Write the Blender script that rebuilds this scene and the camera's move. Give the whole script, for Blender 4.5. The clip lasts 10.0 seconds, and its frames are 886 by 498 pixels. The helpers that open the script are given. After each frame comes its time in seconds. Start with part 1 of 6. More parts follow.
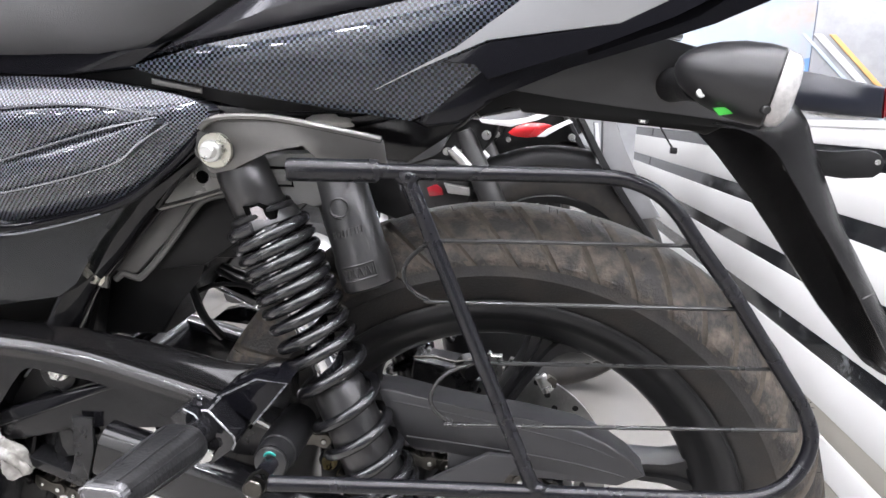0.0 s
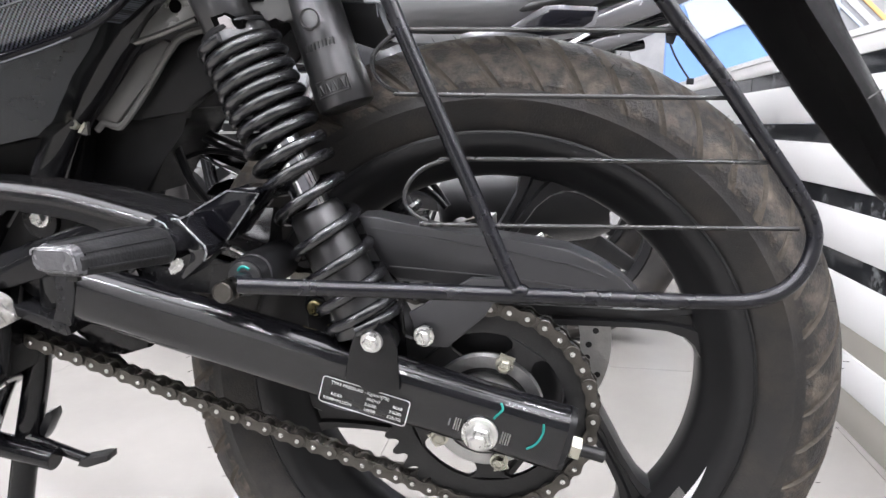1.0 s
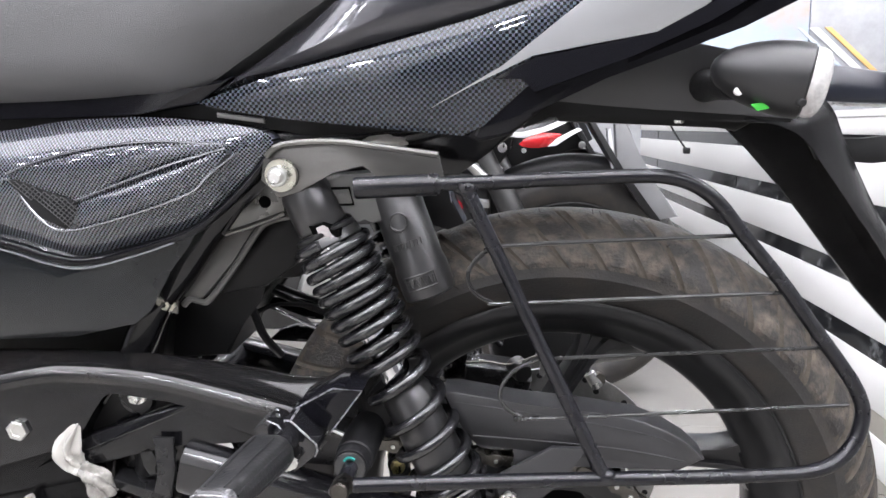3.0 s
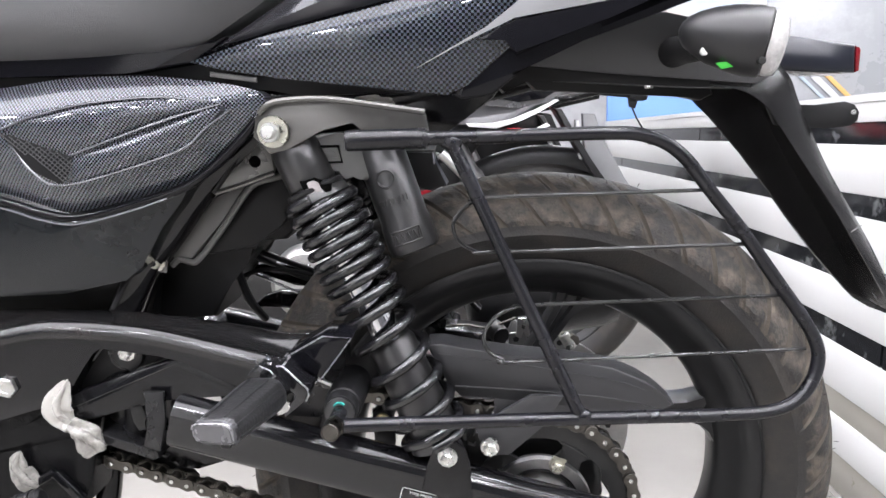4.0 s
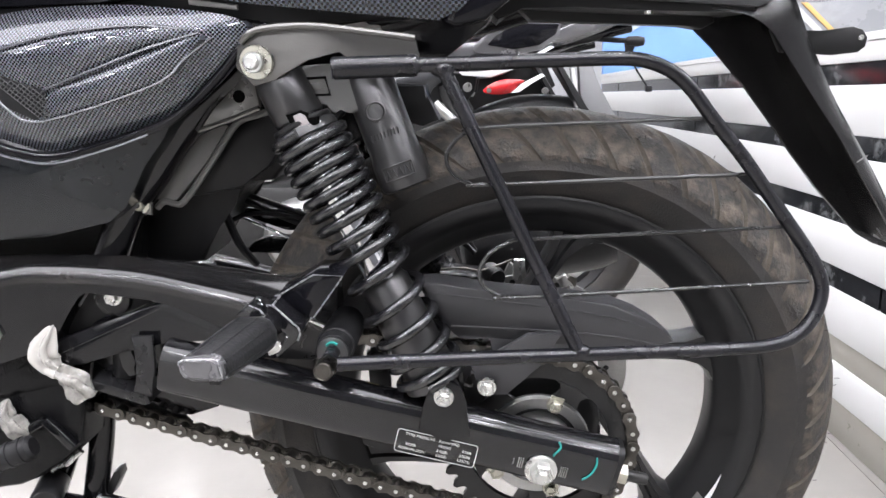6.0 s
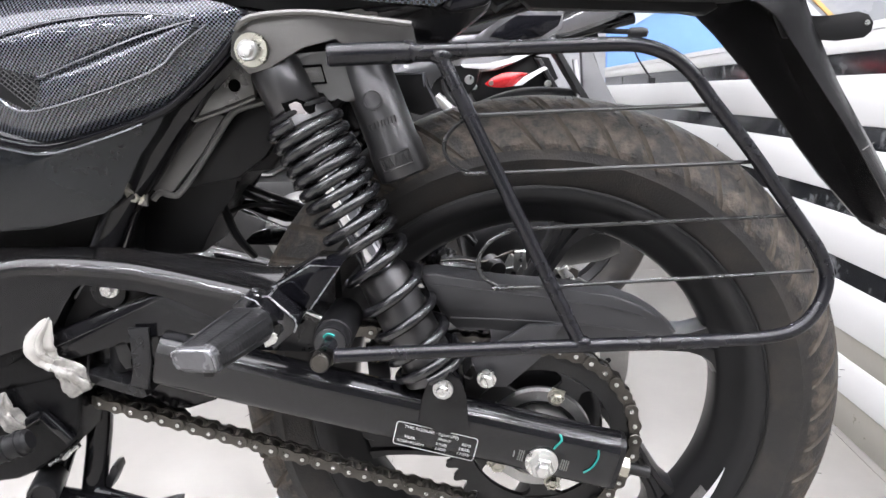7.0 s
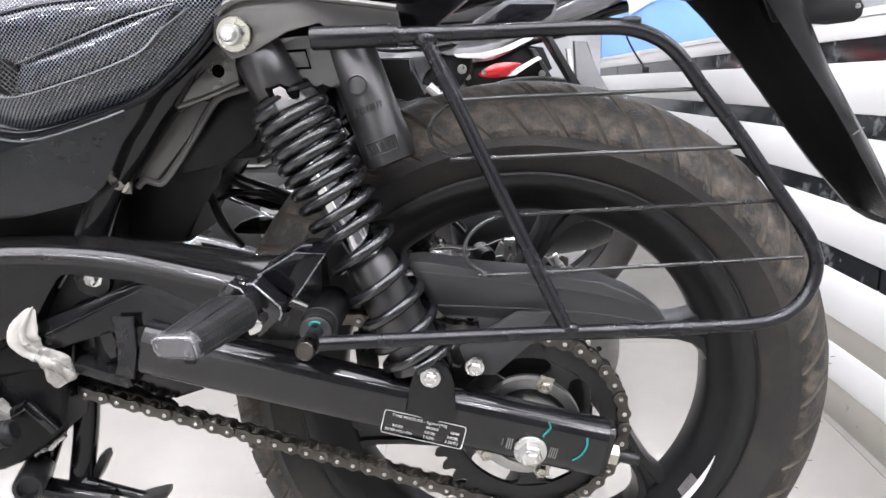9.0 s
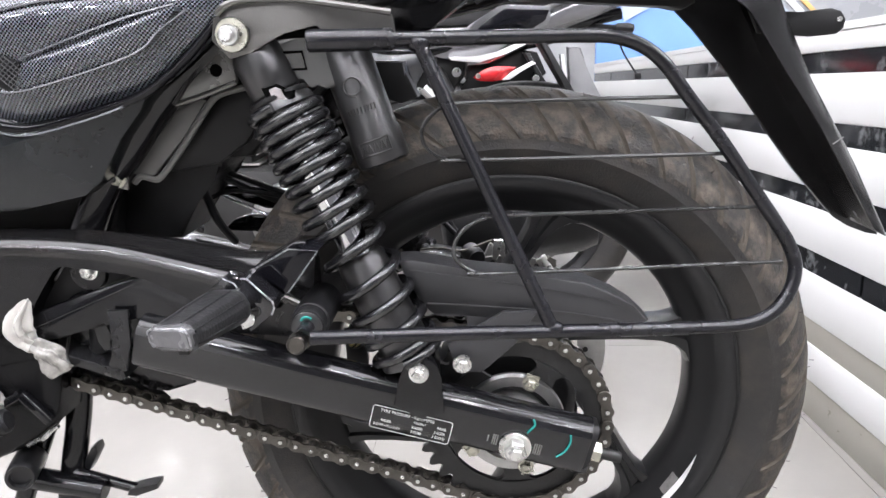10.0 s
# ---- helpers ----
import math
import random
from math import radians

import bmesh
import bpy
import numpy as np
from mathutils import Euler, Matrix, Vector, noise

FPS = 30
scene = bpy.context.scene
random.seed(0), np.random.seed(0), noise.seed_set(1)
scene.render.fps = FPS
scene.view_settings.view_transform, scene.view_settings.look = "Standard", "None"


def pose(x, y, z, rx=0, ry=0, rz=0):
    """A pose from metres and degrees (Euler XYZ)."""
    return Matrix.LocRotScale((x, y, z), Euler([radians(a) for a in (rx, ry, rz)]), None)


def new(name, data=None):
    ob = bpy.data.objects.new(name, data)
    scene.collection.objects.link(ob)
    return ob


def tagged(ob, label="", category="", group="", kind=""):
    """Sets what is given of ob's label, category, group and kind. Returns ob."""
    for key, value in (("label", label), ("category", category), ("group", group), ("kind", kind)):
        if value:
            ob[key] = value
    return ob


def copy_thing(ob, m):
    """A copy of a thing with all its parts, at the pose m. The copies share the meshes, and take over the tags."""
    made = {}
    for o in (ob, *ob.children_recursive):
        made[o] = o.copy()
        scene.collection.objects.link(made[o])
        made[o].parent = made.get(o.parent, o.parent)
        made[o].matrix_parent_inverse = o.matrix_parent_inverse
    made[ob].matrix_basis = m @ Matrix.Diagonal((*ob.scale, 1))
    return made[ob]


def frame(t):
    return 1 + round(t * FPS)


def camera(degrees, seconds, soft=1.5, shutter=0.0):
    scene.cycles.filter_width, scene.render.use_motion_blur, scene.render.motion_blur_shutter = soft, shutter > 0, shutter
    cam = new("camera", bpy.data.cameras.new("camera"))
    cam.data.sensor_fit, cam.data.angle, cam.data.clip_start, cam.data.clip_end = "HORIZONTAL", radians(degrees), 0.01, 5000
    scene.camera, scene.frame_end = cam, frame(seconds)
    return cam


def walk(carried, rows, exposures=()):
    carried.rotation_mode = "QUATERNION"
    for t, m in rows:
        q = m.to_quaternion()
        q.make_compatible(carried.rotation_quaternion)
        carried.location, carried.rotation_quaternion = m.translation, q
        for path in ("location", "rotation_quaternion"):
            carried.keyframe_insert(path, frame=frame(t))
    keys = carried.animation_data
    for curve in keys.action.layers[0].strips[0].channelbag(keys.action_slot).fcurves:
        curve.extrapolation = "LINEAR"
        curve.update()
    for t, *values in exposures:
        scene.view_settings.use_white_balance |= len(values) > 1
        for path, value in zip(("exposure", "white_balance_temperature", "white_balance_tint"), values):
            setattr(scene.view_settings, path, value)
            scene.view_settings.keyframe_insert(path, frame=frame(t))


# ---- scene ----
cam = camera(64.1, 10.0)
PATH = [
    (0, 0.0047, -0.6907, 0.7039, 78.99, -2.61, 6.72),
    (0.2, 0.0098, -0.6941, 0.6743, 79.47, -1.95, 6.75),
    (0.5, 0.0256, -0.6933, 0.6255, 79.98, -1.02, 8.54),
    (0.7, 0.0390, -0.6912, 0.5898, 79.55, -0.58, 9.24),
    (1, 0.0532, -0.6909, 0.5461, 79.93, -0.46, 9.10),
    (1.2, 0.0714, -0.6890, 0.5345, 80.03, -0.16, 9.56),
    (1.5, 0.0728, -0.6914, 0.5463, 79.26, 0.07, 8.71),
    (1.7, 0.0706, -0.6895, 0.5642, 79.68, 0.49, 8.69),
    (2, 0.0481, -0.6931, 0.6082, 80.52, 0.85, 8.74),
    (2.2, 0.0319, -0.6979, 0.6320, 80.67, 1.08, 8.50),
    (2.5, 0.0042, -0.7017, 0.6752, 80.15, 1.50, 7.99),
    (2.7, -0.0168, -0.7110, 0.7020, 80.20, 1.41, 7.62),
    (3.8, -0.0449, -0.7649, 0.6777, 80.86, 0.82, 3.74),
    (4, -0.0470, -0.7667, 0.6617, 80.90, 0.76, 3.77),
    (4.2, -0.0458, -0.7658, 0.6543, 80.51, 0.93, 4.28),
    (4.5, -0.0498, -0.7633, 0.6501, 80.18, 0.93, 4.01),
    (5, -0.0446, -0.7613, 0.6452, 78.84, 1.07, 4.04),
    (5.5, -0.0432, -0.7537, 0.6392, 78.03, 1.37, 3.22),
    (5.7, -0.0458, -0.7527, 0.6385, 77.78, 1.41, 3.24),
    (6.8, -0.0477, -0.7455, 0.6284, 77.93, 1.52, 3.32),
    (7, -0.0426, -0.7440, 0.6295, 77.47, 1.70, 3.57),
    (7.5, -0.0412, -0.7454, 0.6243, 77.55, 1.83, 3.06),
    (8, -0.0411, -0.7435, 0.6293, 77.11, 1.69, 3.21),
    (8.5, -0.0368, -0.7409, 0.6199, 77.31, 1.83, 3.37),
    (9, -0.0346, -0.7391, 0.6231, 76.88, 1.85, 3.28),
    (9.5, -0.0373, -0.7449, 0.6226, 76.90, 1.39, 3.14),
    (10, -0.0313, -0.7538, 0.6239, 77.05, 0.79, 2.92),
]
walk(cam, [(t, pose(*p)) for t, *p in PATH])
# the motorcycle leans on its stand towards the viewer
LEANING = pose(0, 0, 0, 3.25)

# ---- world and light ----
world = bpy.data.worlds.new("showroom_world")
scene.world = world
world.use_nodes = True
world.node_tree.nodes["Background"].inputs[0].default_value = (0.9, 0.95, 1.0, 1)
world.node_tree.nodes["Background"].inputs[1].default_value = 0.05
scene.view_settings.exposure = 0.0
PANEL_LIGHT = 226.0      # glow of the ceiling downlights
STRIP_LIGHT = 6.0        # glow of the two wide light panels

rng = random.Random(7)


# ---- materials ----
def mat(name, colour, rough=0.5, metal=0.0, coat=0.0, vary=0.0, grain=0.0, grain_size=400.0, stain=None, stain_size=9.0,
        stain_at=(0.5, 0.7), emit=0.0, spec=0.5, rvary=0.12):
    """A principled surface with a large-scale tone and gloss change, a fine bump and an optional stain colour."""
    m = bpy.data.materials.new(name)
    m.use_nodes = True
    nt = m.node_tree
    b = nt.nodes["Principled BSDF"]
    b.inputs["Base Color"].default_value = (*colour, 1)
    b.inputs["Roughness"].default_value = rough
    b.inputs["Metallic"].default_value = metal
    b.inputs["Coat Weight"].default_value = coat
    b.inputs["Coat Roughness"].default_value = 0.06
    b.inputs["Specular IOR Level"].default_value = spec
    tc = nt.nodes.new("ShaderNodeTexCoord")
    src = None
    if vary or stain or rvary:
        n1 = nt.nodes.new("ShaderNodeTexNoise")
        n1.inputs["Scale"].default_value = stain_size
        n1.inputs["Detail"].default_value = 6
        n1.inputs["Roughness"].default_value = 0.65
        nt.links.new(tc.outputs["Object"], n1.inputs["Vector"])
        src = n1
    if vary or stain:
        ramp = nt.nodes.new("ShaderNodeValToRGB")
        ramp.color_ramp.elements[0].position, ramp.color_ramp.elements[1].position = stain_at if stain else (0.3, 0.7)
        if stain:
            c0, c1 = colour, stain
        else:
            c0, c1 = [c * (1 - vary) for c in colour], [min(1, c * (1 + vary)) for c in colour]
        ramp.color_ramp.elements[0].color, ramp.color_ramp.elements[1].color = (*c0, 1), (*c1, 1)
        nt.links.new(src.outputs["Fac"], ramp.inputs["Fac"])
        nt.links.new(ramp.outputs["Color"], b.inputs["Base Color"])
    if rvary:
        mr = nt.nodes.new("ShaderNodeMapRange")
        mr.inputs["To Min"].default_value, mr.inputs["To Max"].default_value = max(0.02, rough - rvary), min(1, rough + rvary)
        mr.inputs["From Min"].default_value, mr.inputs["From Max"].default_value = 0.3, 0.7
        nt.links.new(src.outputs["Fac"], mr.inputs["Value"])
        nt.links.new(mr.outputs["Result"], b.inputs["Roughness"])
    if grain:
        n2 = nt.nodes.new("ShaderNodeTexNoise")
        n2.inputs["Scale"].default_value = grain_size
        n2.inputs["Detail"].default_value = 3
        nt.links.new(tc.outputs["Object"], n2.inputs["Vector"])
        bp = nt.nodes.new("ShaderNodeBump")
        bp.inputs["Strength"].default_value = grain
        bp.inputs["Distance"].default_value = 0.002
        nt.links.new(n2.outputs["Fac"], bp.inputs["Height"])
        nt.links.new(bp.outputs["Normal"], b.inputs["Normal"])
    if emit:
        b.inputs["Emission Color"].default_value = (*colour, 1)
        b.inputs["Emission Strength"].default_value = emit
    return m


def carbon(name, cell, dark, light, rough=0.3):
    """Printed carbon weave under clear lacquer: small chequered cells in the plane of the panel."""
    m = bpy.data.materials.new(name)
    m.use_nodes = True
    nt = m.node_tree
    b = nt.nodes["Principled BSDF"]
    tc = nt.nodes.new("ShaderNodeTexCoord")
    mp = nt.nodes.new("ShaderNodeMapping")
    mp.inputs["Scale"].default_value = (1, 0, 1)
    mp.inputs["Location"].default_value = (0, 0.00001, 0)
    nt.links.new(tc.outputs["Object"], mp.inputs["Vector"])
    ck = nt.nodes.new("ShaderNodeTexChecker")
    ck.inputs["Scale"].default_value = 1 / cell
    ck.inputs["Color1"].default_value, ck.inputs["Color2"].default_value = (*dark, 1), (*light, 1)
    nt.links.new(mp.outputs["Vector"], ck.inputs["Vector"])
    # the light cells shade across their width like twisted fibre
    wv = nt.nodes.new("ShaderNodeTexNoise")
    wv.inputs["Scale"].default_value = 900
    nt.links.new(tc.outputs["Object"], wv.inputs["Vector"])
    mx = nt.nodes.new("ShaderNodeMix")
    mx.data_type = "RGBA"
    mx.blend_type = "MULTIPLY"
    mx.inputs["Factor"].default_value = 0.7
    nt.links.new(ck.outputs["Color"], mx.inputs["A"])
    nt.links.new(wv.outputs["Color"], mx.inputs["B"])
    nt.links.new(mx.outputs["Result"], b.inputs["Base Color"])
    b.inputs["Roughness"].default_value = rough
    b.inputs["Metallic"].default_value = 0.3
    b.inputs["Specular IOR Level"].default_value = 0.08
    b.inputs["Coat Weight"].default_value = 1.0
    b.inputs["Coat Roughness"].default_value = 0.04
    return m


M_FRAME = mat("black_gloss_enamel", (0.006, 0.006, 0.007), 0.13, 0.0, 0.0, 0.2, 0.025, 500, rvary=0.04, spec=0.42)
M_CASE = mat("black_casing_paint", (0.005, 0.005, 0.0055), 0.20, 0.0, 0.0, 0.2, 0.06, 500, rvary=0.05, spec=0.16)
M_SPRING = mat("spring_black_enamel", (0.010, 0.010, 0.0115), 0.23, 0.0, 0.0, 0.1, 0.05, 900, rvary=0.05, spec=0.95)
M_SATIN = mat("black_satin_paint", (0.012, 0.012, 0.013), 0.28, 0.0, 0.0, 0.2, 0.06, 900, rvary=0.05, spec=0.42)
M_SHOCK = mat("shock_satin_black", (0.074, 0.0735, 0.0745), 0.31, 0.75, 0.0, 0.08, 0.05, 900, rvary=0.02, spec=0.75)
M_NECK = mat("dark_cast_neck", (0.115, 0.115, 0.112), 0.38, 0.45, 0.0, 0.08, 0.08, 800, rvary=0.03)
M_DUST = mat("brown_road_dust", (0.078, 0.069, 0.059), 0.85, 0.0, 0.0, 0.0, 0.5, 380, (0.120, 0.104, 0.086), 90.0, (0.40, 0.75), spec=0.2)
M_TUBE = mat("black_powder_coat", (0.008, 0.008, 0.0105), 0.27, 0.0, 0.0, 0.1, 0.03, 1200, rvary=0.02, spec=0.5)
M_WIRE = mat("guard_wire_paint", (0.018, 0.018, 0.018), 0.28, 0.0, 0.0, 0.1, spec=0.6)
M_PLASTIC = mat("black_textured_plastic", (0.0105, 0.0105, 0.011), 0.40, 0.0, 0.0, 0.2, 0.2, 1800, spec=0.28)
M_PLASTIC_GREY = mat("dark_grey_plastic", (0.040, 0.040, 0.042), 0.42, 0.0, 0.0, 0.12, 0.2, 1600, spec=0.45)
M_ARMPLATE = mat("grey_satin_plastic", (0.062, 0.062, 0.065), 0.38, 0.0, 0.0, 0.06, 0.12, 1600, spec=0.5)
M_PANEL = mat("graphite_lacquer", (0.018, 0.020, 0.022), 0.20, 0.35, 0.30, 0.08, 0.0, rvary=0.04, spec=0.32)
M_ARM = mat("swing_arm_gloss_enamel", (0.007, 0.007, 0.0082), 0.13, 0.0, 0.15, 0.2, 0.03, 420, rvary=0.05, spec=0.6)
M_GLOSSBLACK = mat("piano_black_lacquer", (0.006, 0.006, 0.008), 0.09, 0.0, 0.0, 0.1, 0.0, rvary=0.02, spec=0.32)
M_BRACKET = mat("black_gloss_bracket_paint", (0.125, 0.122, 0.116), 0.19, 0.5, 0.0, 0.15, 0.05, 700, rvary=0.06, spec=1.0)
M_COVER = mat("grey_inner_cover_plastic", (0.15, 0.147, 0.14), 0.45, 0.0, 0.0, 0.1, 0.15, 1500)
# flat black put in place of the shade inside holes and slits
M_VOID = mat("black_unlit_inside", (0.004, 0.004, 0.004), 0.8, spec=0.0, rvary=0)
M_PAD = mat("peg_rubber", (0.015, 0.015, 0.016), 0.36, 0.0, 0.0, 0.0, 0.25, 420, (0.036, 0.036, 0.037), 60.0, (0.45, 0.8), rvary=0.10, spec=0.6)
M_CLEVIS = mat("polished_black_casting", (0.012, 0.012, 0.014), 0.10, 0.2, 0.0, rvary=0.03, spec=1.0)
M_SEAT = mat("dark_grey_seat_vinyl", (0.10, 0.10, 0.102), 0.55, 0.0, 0.0, 0.08, 0.35, 1400)
M_SILVER_PAINT = mat("silver_grey_decal", (0.34, 0.345, 0.35), 0.3, 0.3, 0.5, rvary=0)
M_TYRE = mat("black_sidewall_rubber", (0.0265, 0.0253, 0.0245), 0.45, 0.0, 0.0, 0.0, 0.3, 500, (0.054, 0.046, 0.039), 22.0, (0.46, 0.78), spec=0.45)
M_RUBBER = mat("black_rubber", (0.012, 0.012, 0.013), 0.45, 0.0, 0.0, 0.2, 0.2, 900, spec=0.25)
M_RIM = mat("black_wheel_paint", (0.013, 0.013, 0.0138), 0.33, 0.0, 0.0, 0.3, 0.04, 600, (0.03, 0.024, 0.02), 14.0, (0.70, 0.98), rvary=0.04, spec=0.38)
M_CHROME = mat("chrome", (0.8, 0.8, 0.82), 0.08, 1.0, rvary=0.04)
M_ZINC = mat("zinc_plated_steel", (0.74, 0.74, 0.72), 0.3, 1.0, vary=0.12, stain_size=60)
M_PALEZINC = mat("pale_zinc_steel", (0.52, 0.51, 0.44), 0.32, 1.0, vary=0.15, stain_size=60)
M_BRASSZINC = mat("yellow_passivated_zinc", (0.62, 0.54, 0.30), 0.3, 1.0, vary=0.15, stain_size=80)
M_STEEL = mat("dark_chain_steel", (0.105, 0.099, 0.09), 0.34, 1.0, vary=0.3, stain_size=80, grain=0.1)
M_STEELBLACK = mat("black_oxide_steel", (0.03, 0.03, 0.03), 0.42, 0.5, vary=0.3, grain=0.15)
M_ALU = mat("cast_aluminium", (0.45, 0.45, 0.44), 0.4, 1.0, vary=0.2, stain_size=30, grain=0.2)
M_CARBON_S = carbon("side_panel_carbon_weave", 0.0017, (0.003, 0.003, 0.004), (0.235, 0.25, 0.295), 0.32)
M_CARBON_L = carbon("cowl_carbon_weave", 0.0024, (0.003, 0.003, 0.004), (0.088, 0.104, 0.136), 0.36)
M_WHITE_INK = mat("white_print", (0.75, 0.75, 0.73), 0.5, rvary=0)
M_GUSSET = mat("grey_gusset_paint", (0.15, 0.148, 0.138), 0.28, 0.3, 0.0, 0.15, 0.06, 600, rvary=0.06, spec=0.8)
M_GREEN = mat("green_sticker", (0.06, 0.5, 0.06), 0.5, rvary=0)
M_TEAL = mat("teal_paint_mark", (0.015, 0.27, 0.23), 0.5, rvary=0)
M_LENS = mat("frosted_clear_lens", (0.52, 0.51, 0.50), 0.18, 0.0, 0.8, 0.35, 0.5, 260, stain_size=70)
M_RED = mat("dark_red_lens", (0.20, 0.008, 0.014), 0.15, 0.0, 0.8)
M_WRAP = mat("crumpled_white_plastic", (0.47, 0.455, 0.42), 0.30, 0.0, 0.4, 0.15, 0.18, 90)
M_EDGE = mat("bright_edge_line", (0.34, 0.35, 0.38), 0.20, 0.7, 0.5, rvary=0.02)
# pale tone for highlights drawn along gusset, clevis and cap edges
M_EDGEGLINT = mat("edge_glint", (0.30, 0.30, 0.31), 0.3, 0.6, 0.0, 0.3, stain_size=300)
M_FAINT = mat("faint_moulding", (0.060, 0.059, 0.057), 0.5)
M_TREAD = mat("dusty_tread_rubber", (0.034, 0.0315, 0.030), 0.60, 0.0, 0.0, 0.0, 0.6, 420, (0.150, 0.125, 0.099), 48.0, (0.45, 0.72), spec=0.4)
M_FENDER = mat("black_mudguard_plastic", (0.011, 0.0108, 0.0115), 0.24, 0.0, 0.0, 0.2, 0.05, 1500, stain_size=6, rvary=0.06, spec=0.48)
M_TAPE = mat("white_reflective_tape", (0.8, 0.8, 0.8), 0.4)
M_LABELGREY = mat("worn_grey_label", (0.16, 0.155, 0.15), 0.6, 0.0, 0.0, 0.3, stain_size=120)
M_FLOOR = mat("polished_pale_tile", (0.214, 0.205, 0.190), 0.20, 0.0, 0.0, 0.08, stain_size=2.5, rvary=0.05)
M_GROUT = mat("pale_grout", (0.218, 0.209, 0.194), 0.5)
M_WHITE = mat("white_gloss_laminate", (0.53, 0.53, 0.525), 0.5, rvary=0.04, vary=0.02, stain_size=3, spec=0.3)
# the pale stain puts blurred room reflections into the black stone's colour
M_BLACKSTONE = mat("black_stone_painted_reflections", (0.012, 0.013, 0.015), 0.10, 0.0, 0.15, 0.0, stain=(0.16, 0.165, 0.17), stain_size=16, stain_at=(0.56, 0.74), rvary=0.03)
M_GREYSTONE = mat("grey_beige_stone_strip", (0.245, 0.232, 0.205), 0.35, 0.0, 0.0, 0.08, stain_size=6)
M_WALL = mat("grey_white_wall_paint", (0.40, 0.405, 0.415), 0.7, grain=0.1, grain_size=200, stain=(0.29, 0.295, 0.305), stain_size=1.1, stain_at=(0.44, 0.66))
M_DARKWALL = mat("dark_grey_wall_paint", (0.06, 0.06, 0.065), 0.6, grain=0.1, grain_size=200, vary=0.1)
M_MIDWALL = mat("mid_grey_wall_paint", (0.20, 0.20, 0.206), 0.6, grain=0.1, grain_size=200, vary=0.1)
M_CEIL = mat("white_ceiling_tile", (0.78, 0.78, 0.77), 0.9, vary=0.03)
M_LIGHT = mat("light_panel_diffuser", (0.945, 0.94, 1.0), 0.5, emit=PANEL_LIGHT, rvary=0)
M_STRIP = mat("strip_light_diffuser", (0.945, 0.94, 1.0), 0.5, emit=STRIP_LIGHT, rvary=0)
M_BLUE = mat("blue_poster_print", (0.13, 0.25, 0.52), 0.4, vary=0.1, stain_size=2)
M_SKYPRINT = mat("pale_poster_print", (0.34, 0.40, 0.46), 0.4, vary=0.15, stain_size=3, stain=(0.44, 0.34, 0.26), stain_at=(0.50, 0.70))
M_GREYPRINT = mat("cloudy_grey_print", (0.25, 0.256, 0.268), 0.35, stain=(0.38, 0.387, 0.395), stain_size=2.2, stain_at=(0.46, 0.70))
M_ORANGE = mat("orange_print", (0.55, 0.33, 0.12), 0.4, vary=0.1)
M_PALEPRINT = mat("white_print_stripe", (0.50, 0.51, 0.52), 0.4, vary=0.05)
M_BIKEWHITE = mat("white_body_paint", (0.7, 0.7, 0.7), 0.2, 0.0, 0.6)
M_BIKERED = mat("red_body_paint", (0.50, 0.02, 0.025), 0.25, 0.0, 0.5)
M_BIKEGREY = mat("dark_grey_body_paint", (0.035, 0.036, 0.039), 0.3, 0.3, 0.5, rvary=0.04)
M_BIKESILVER = mat("silver_body_paint", (0.24, 0.24, 0.25), 0.2, 0.7, 0.6)
M_NAVY = mat("dark_navy_lens", (0.010, 0.012, 0.020), 0.28, 0.0, 0.0, rvary=0.02, spec=0.5)
M_POD = mat("indicator_black_plastic", (0.013, 0.013, 0.014), 0.36, 0.0, 0.0, 0.1, 0.08, 1500, rvary=0.03, spec=0.6)
M_UPPER = mat("graphite_gloss_lacquer", (0.055, 0.055, 0.062), 0.16, 0.5, 0.5, rvary=0.02)


# ---- mesh helpers ----
def empty(name, label, category, group="", kind=""):
    return tagged(new(name), label, category, group, kind)


def finish(bm, angle=38):
    bmesh.ops.remove_doubles(bm, verts=bm.verts[:], dist=0.00002)
    bmesh.ops.recalc_face_normals(bm, faces=bm.faces[:])
    lim = radians(angle)
    for f in bm.faces:
        f.smooth = True
    for e in bm.edges:
        e.smooth = len(e.link_faces) == 2 and e.calc_face_angle(0) < lim


def mesh_of(name, bm, material, angle=38):
    finish(bm, angle)
    me = bpy.data.meshes.new(name)
    bm.to_mesh(me)
    bm.free()
    me.materials.append(material)
    return me


def part(name, bm, material, parent=None, label="", angle=38):
    ob = new(name, mesh_of(name, bm, material, angle))
    if parent:
        ob.parent = parent
    if label:
        ob["label"] = label
    return ob


def curve_through(points, n=6, closed=False):
    """Catmull-Rom points through a few control points."""
    P = [Vector(p) for p in points]
    out = []
    k = len(P)
    for i in range(k if closed else k - 1):
        if closed:
            a, b, c, d = P[(i - 1) % k], P[i], P[(i + 1) % k], P[(i + 2) % k]
        else:
            a, b, c, d = P[max(i - 1, 0)], P[i], P[i + 1], P[min(i + 2, k - 1)]
        for j in range(n):
            t = j / n
            out.append(0.5 * ((2 * b) + (c - a) * t + (2 * a - 5 * b + 4 * c - d) * t * t + (3 * b - a - 3 * c + d) * t ** 3))
    if not closed:
        out.append(P[-1])
    return out


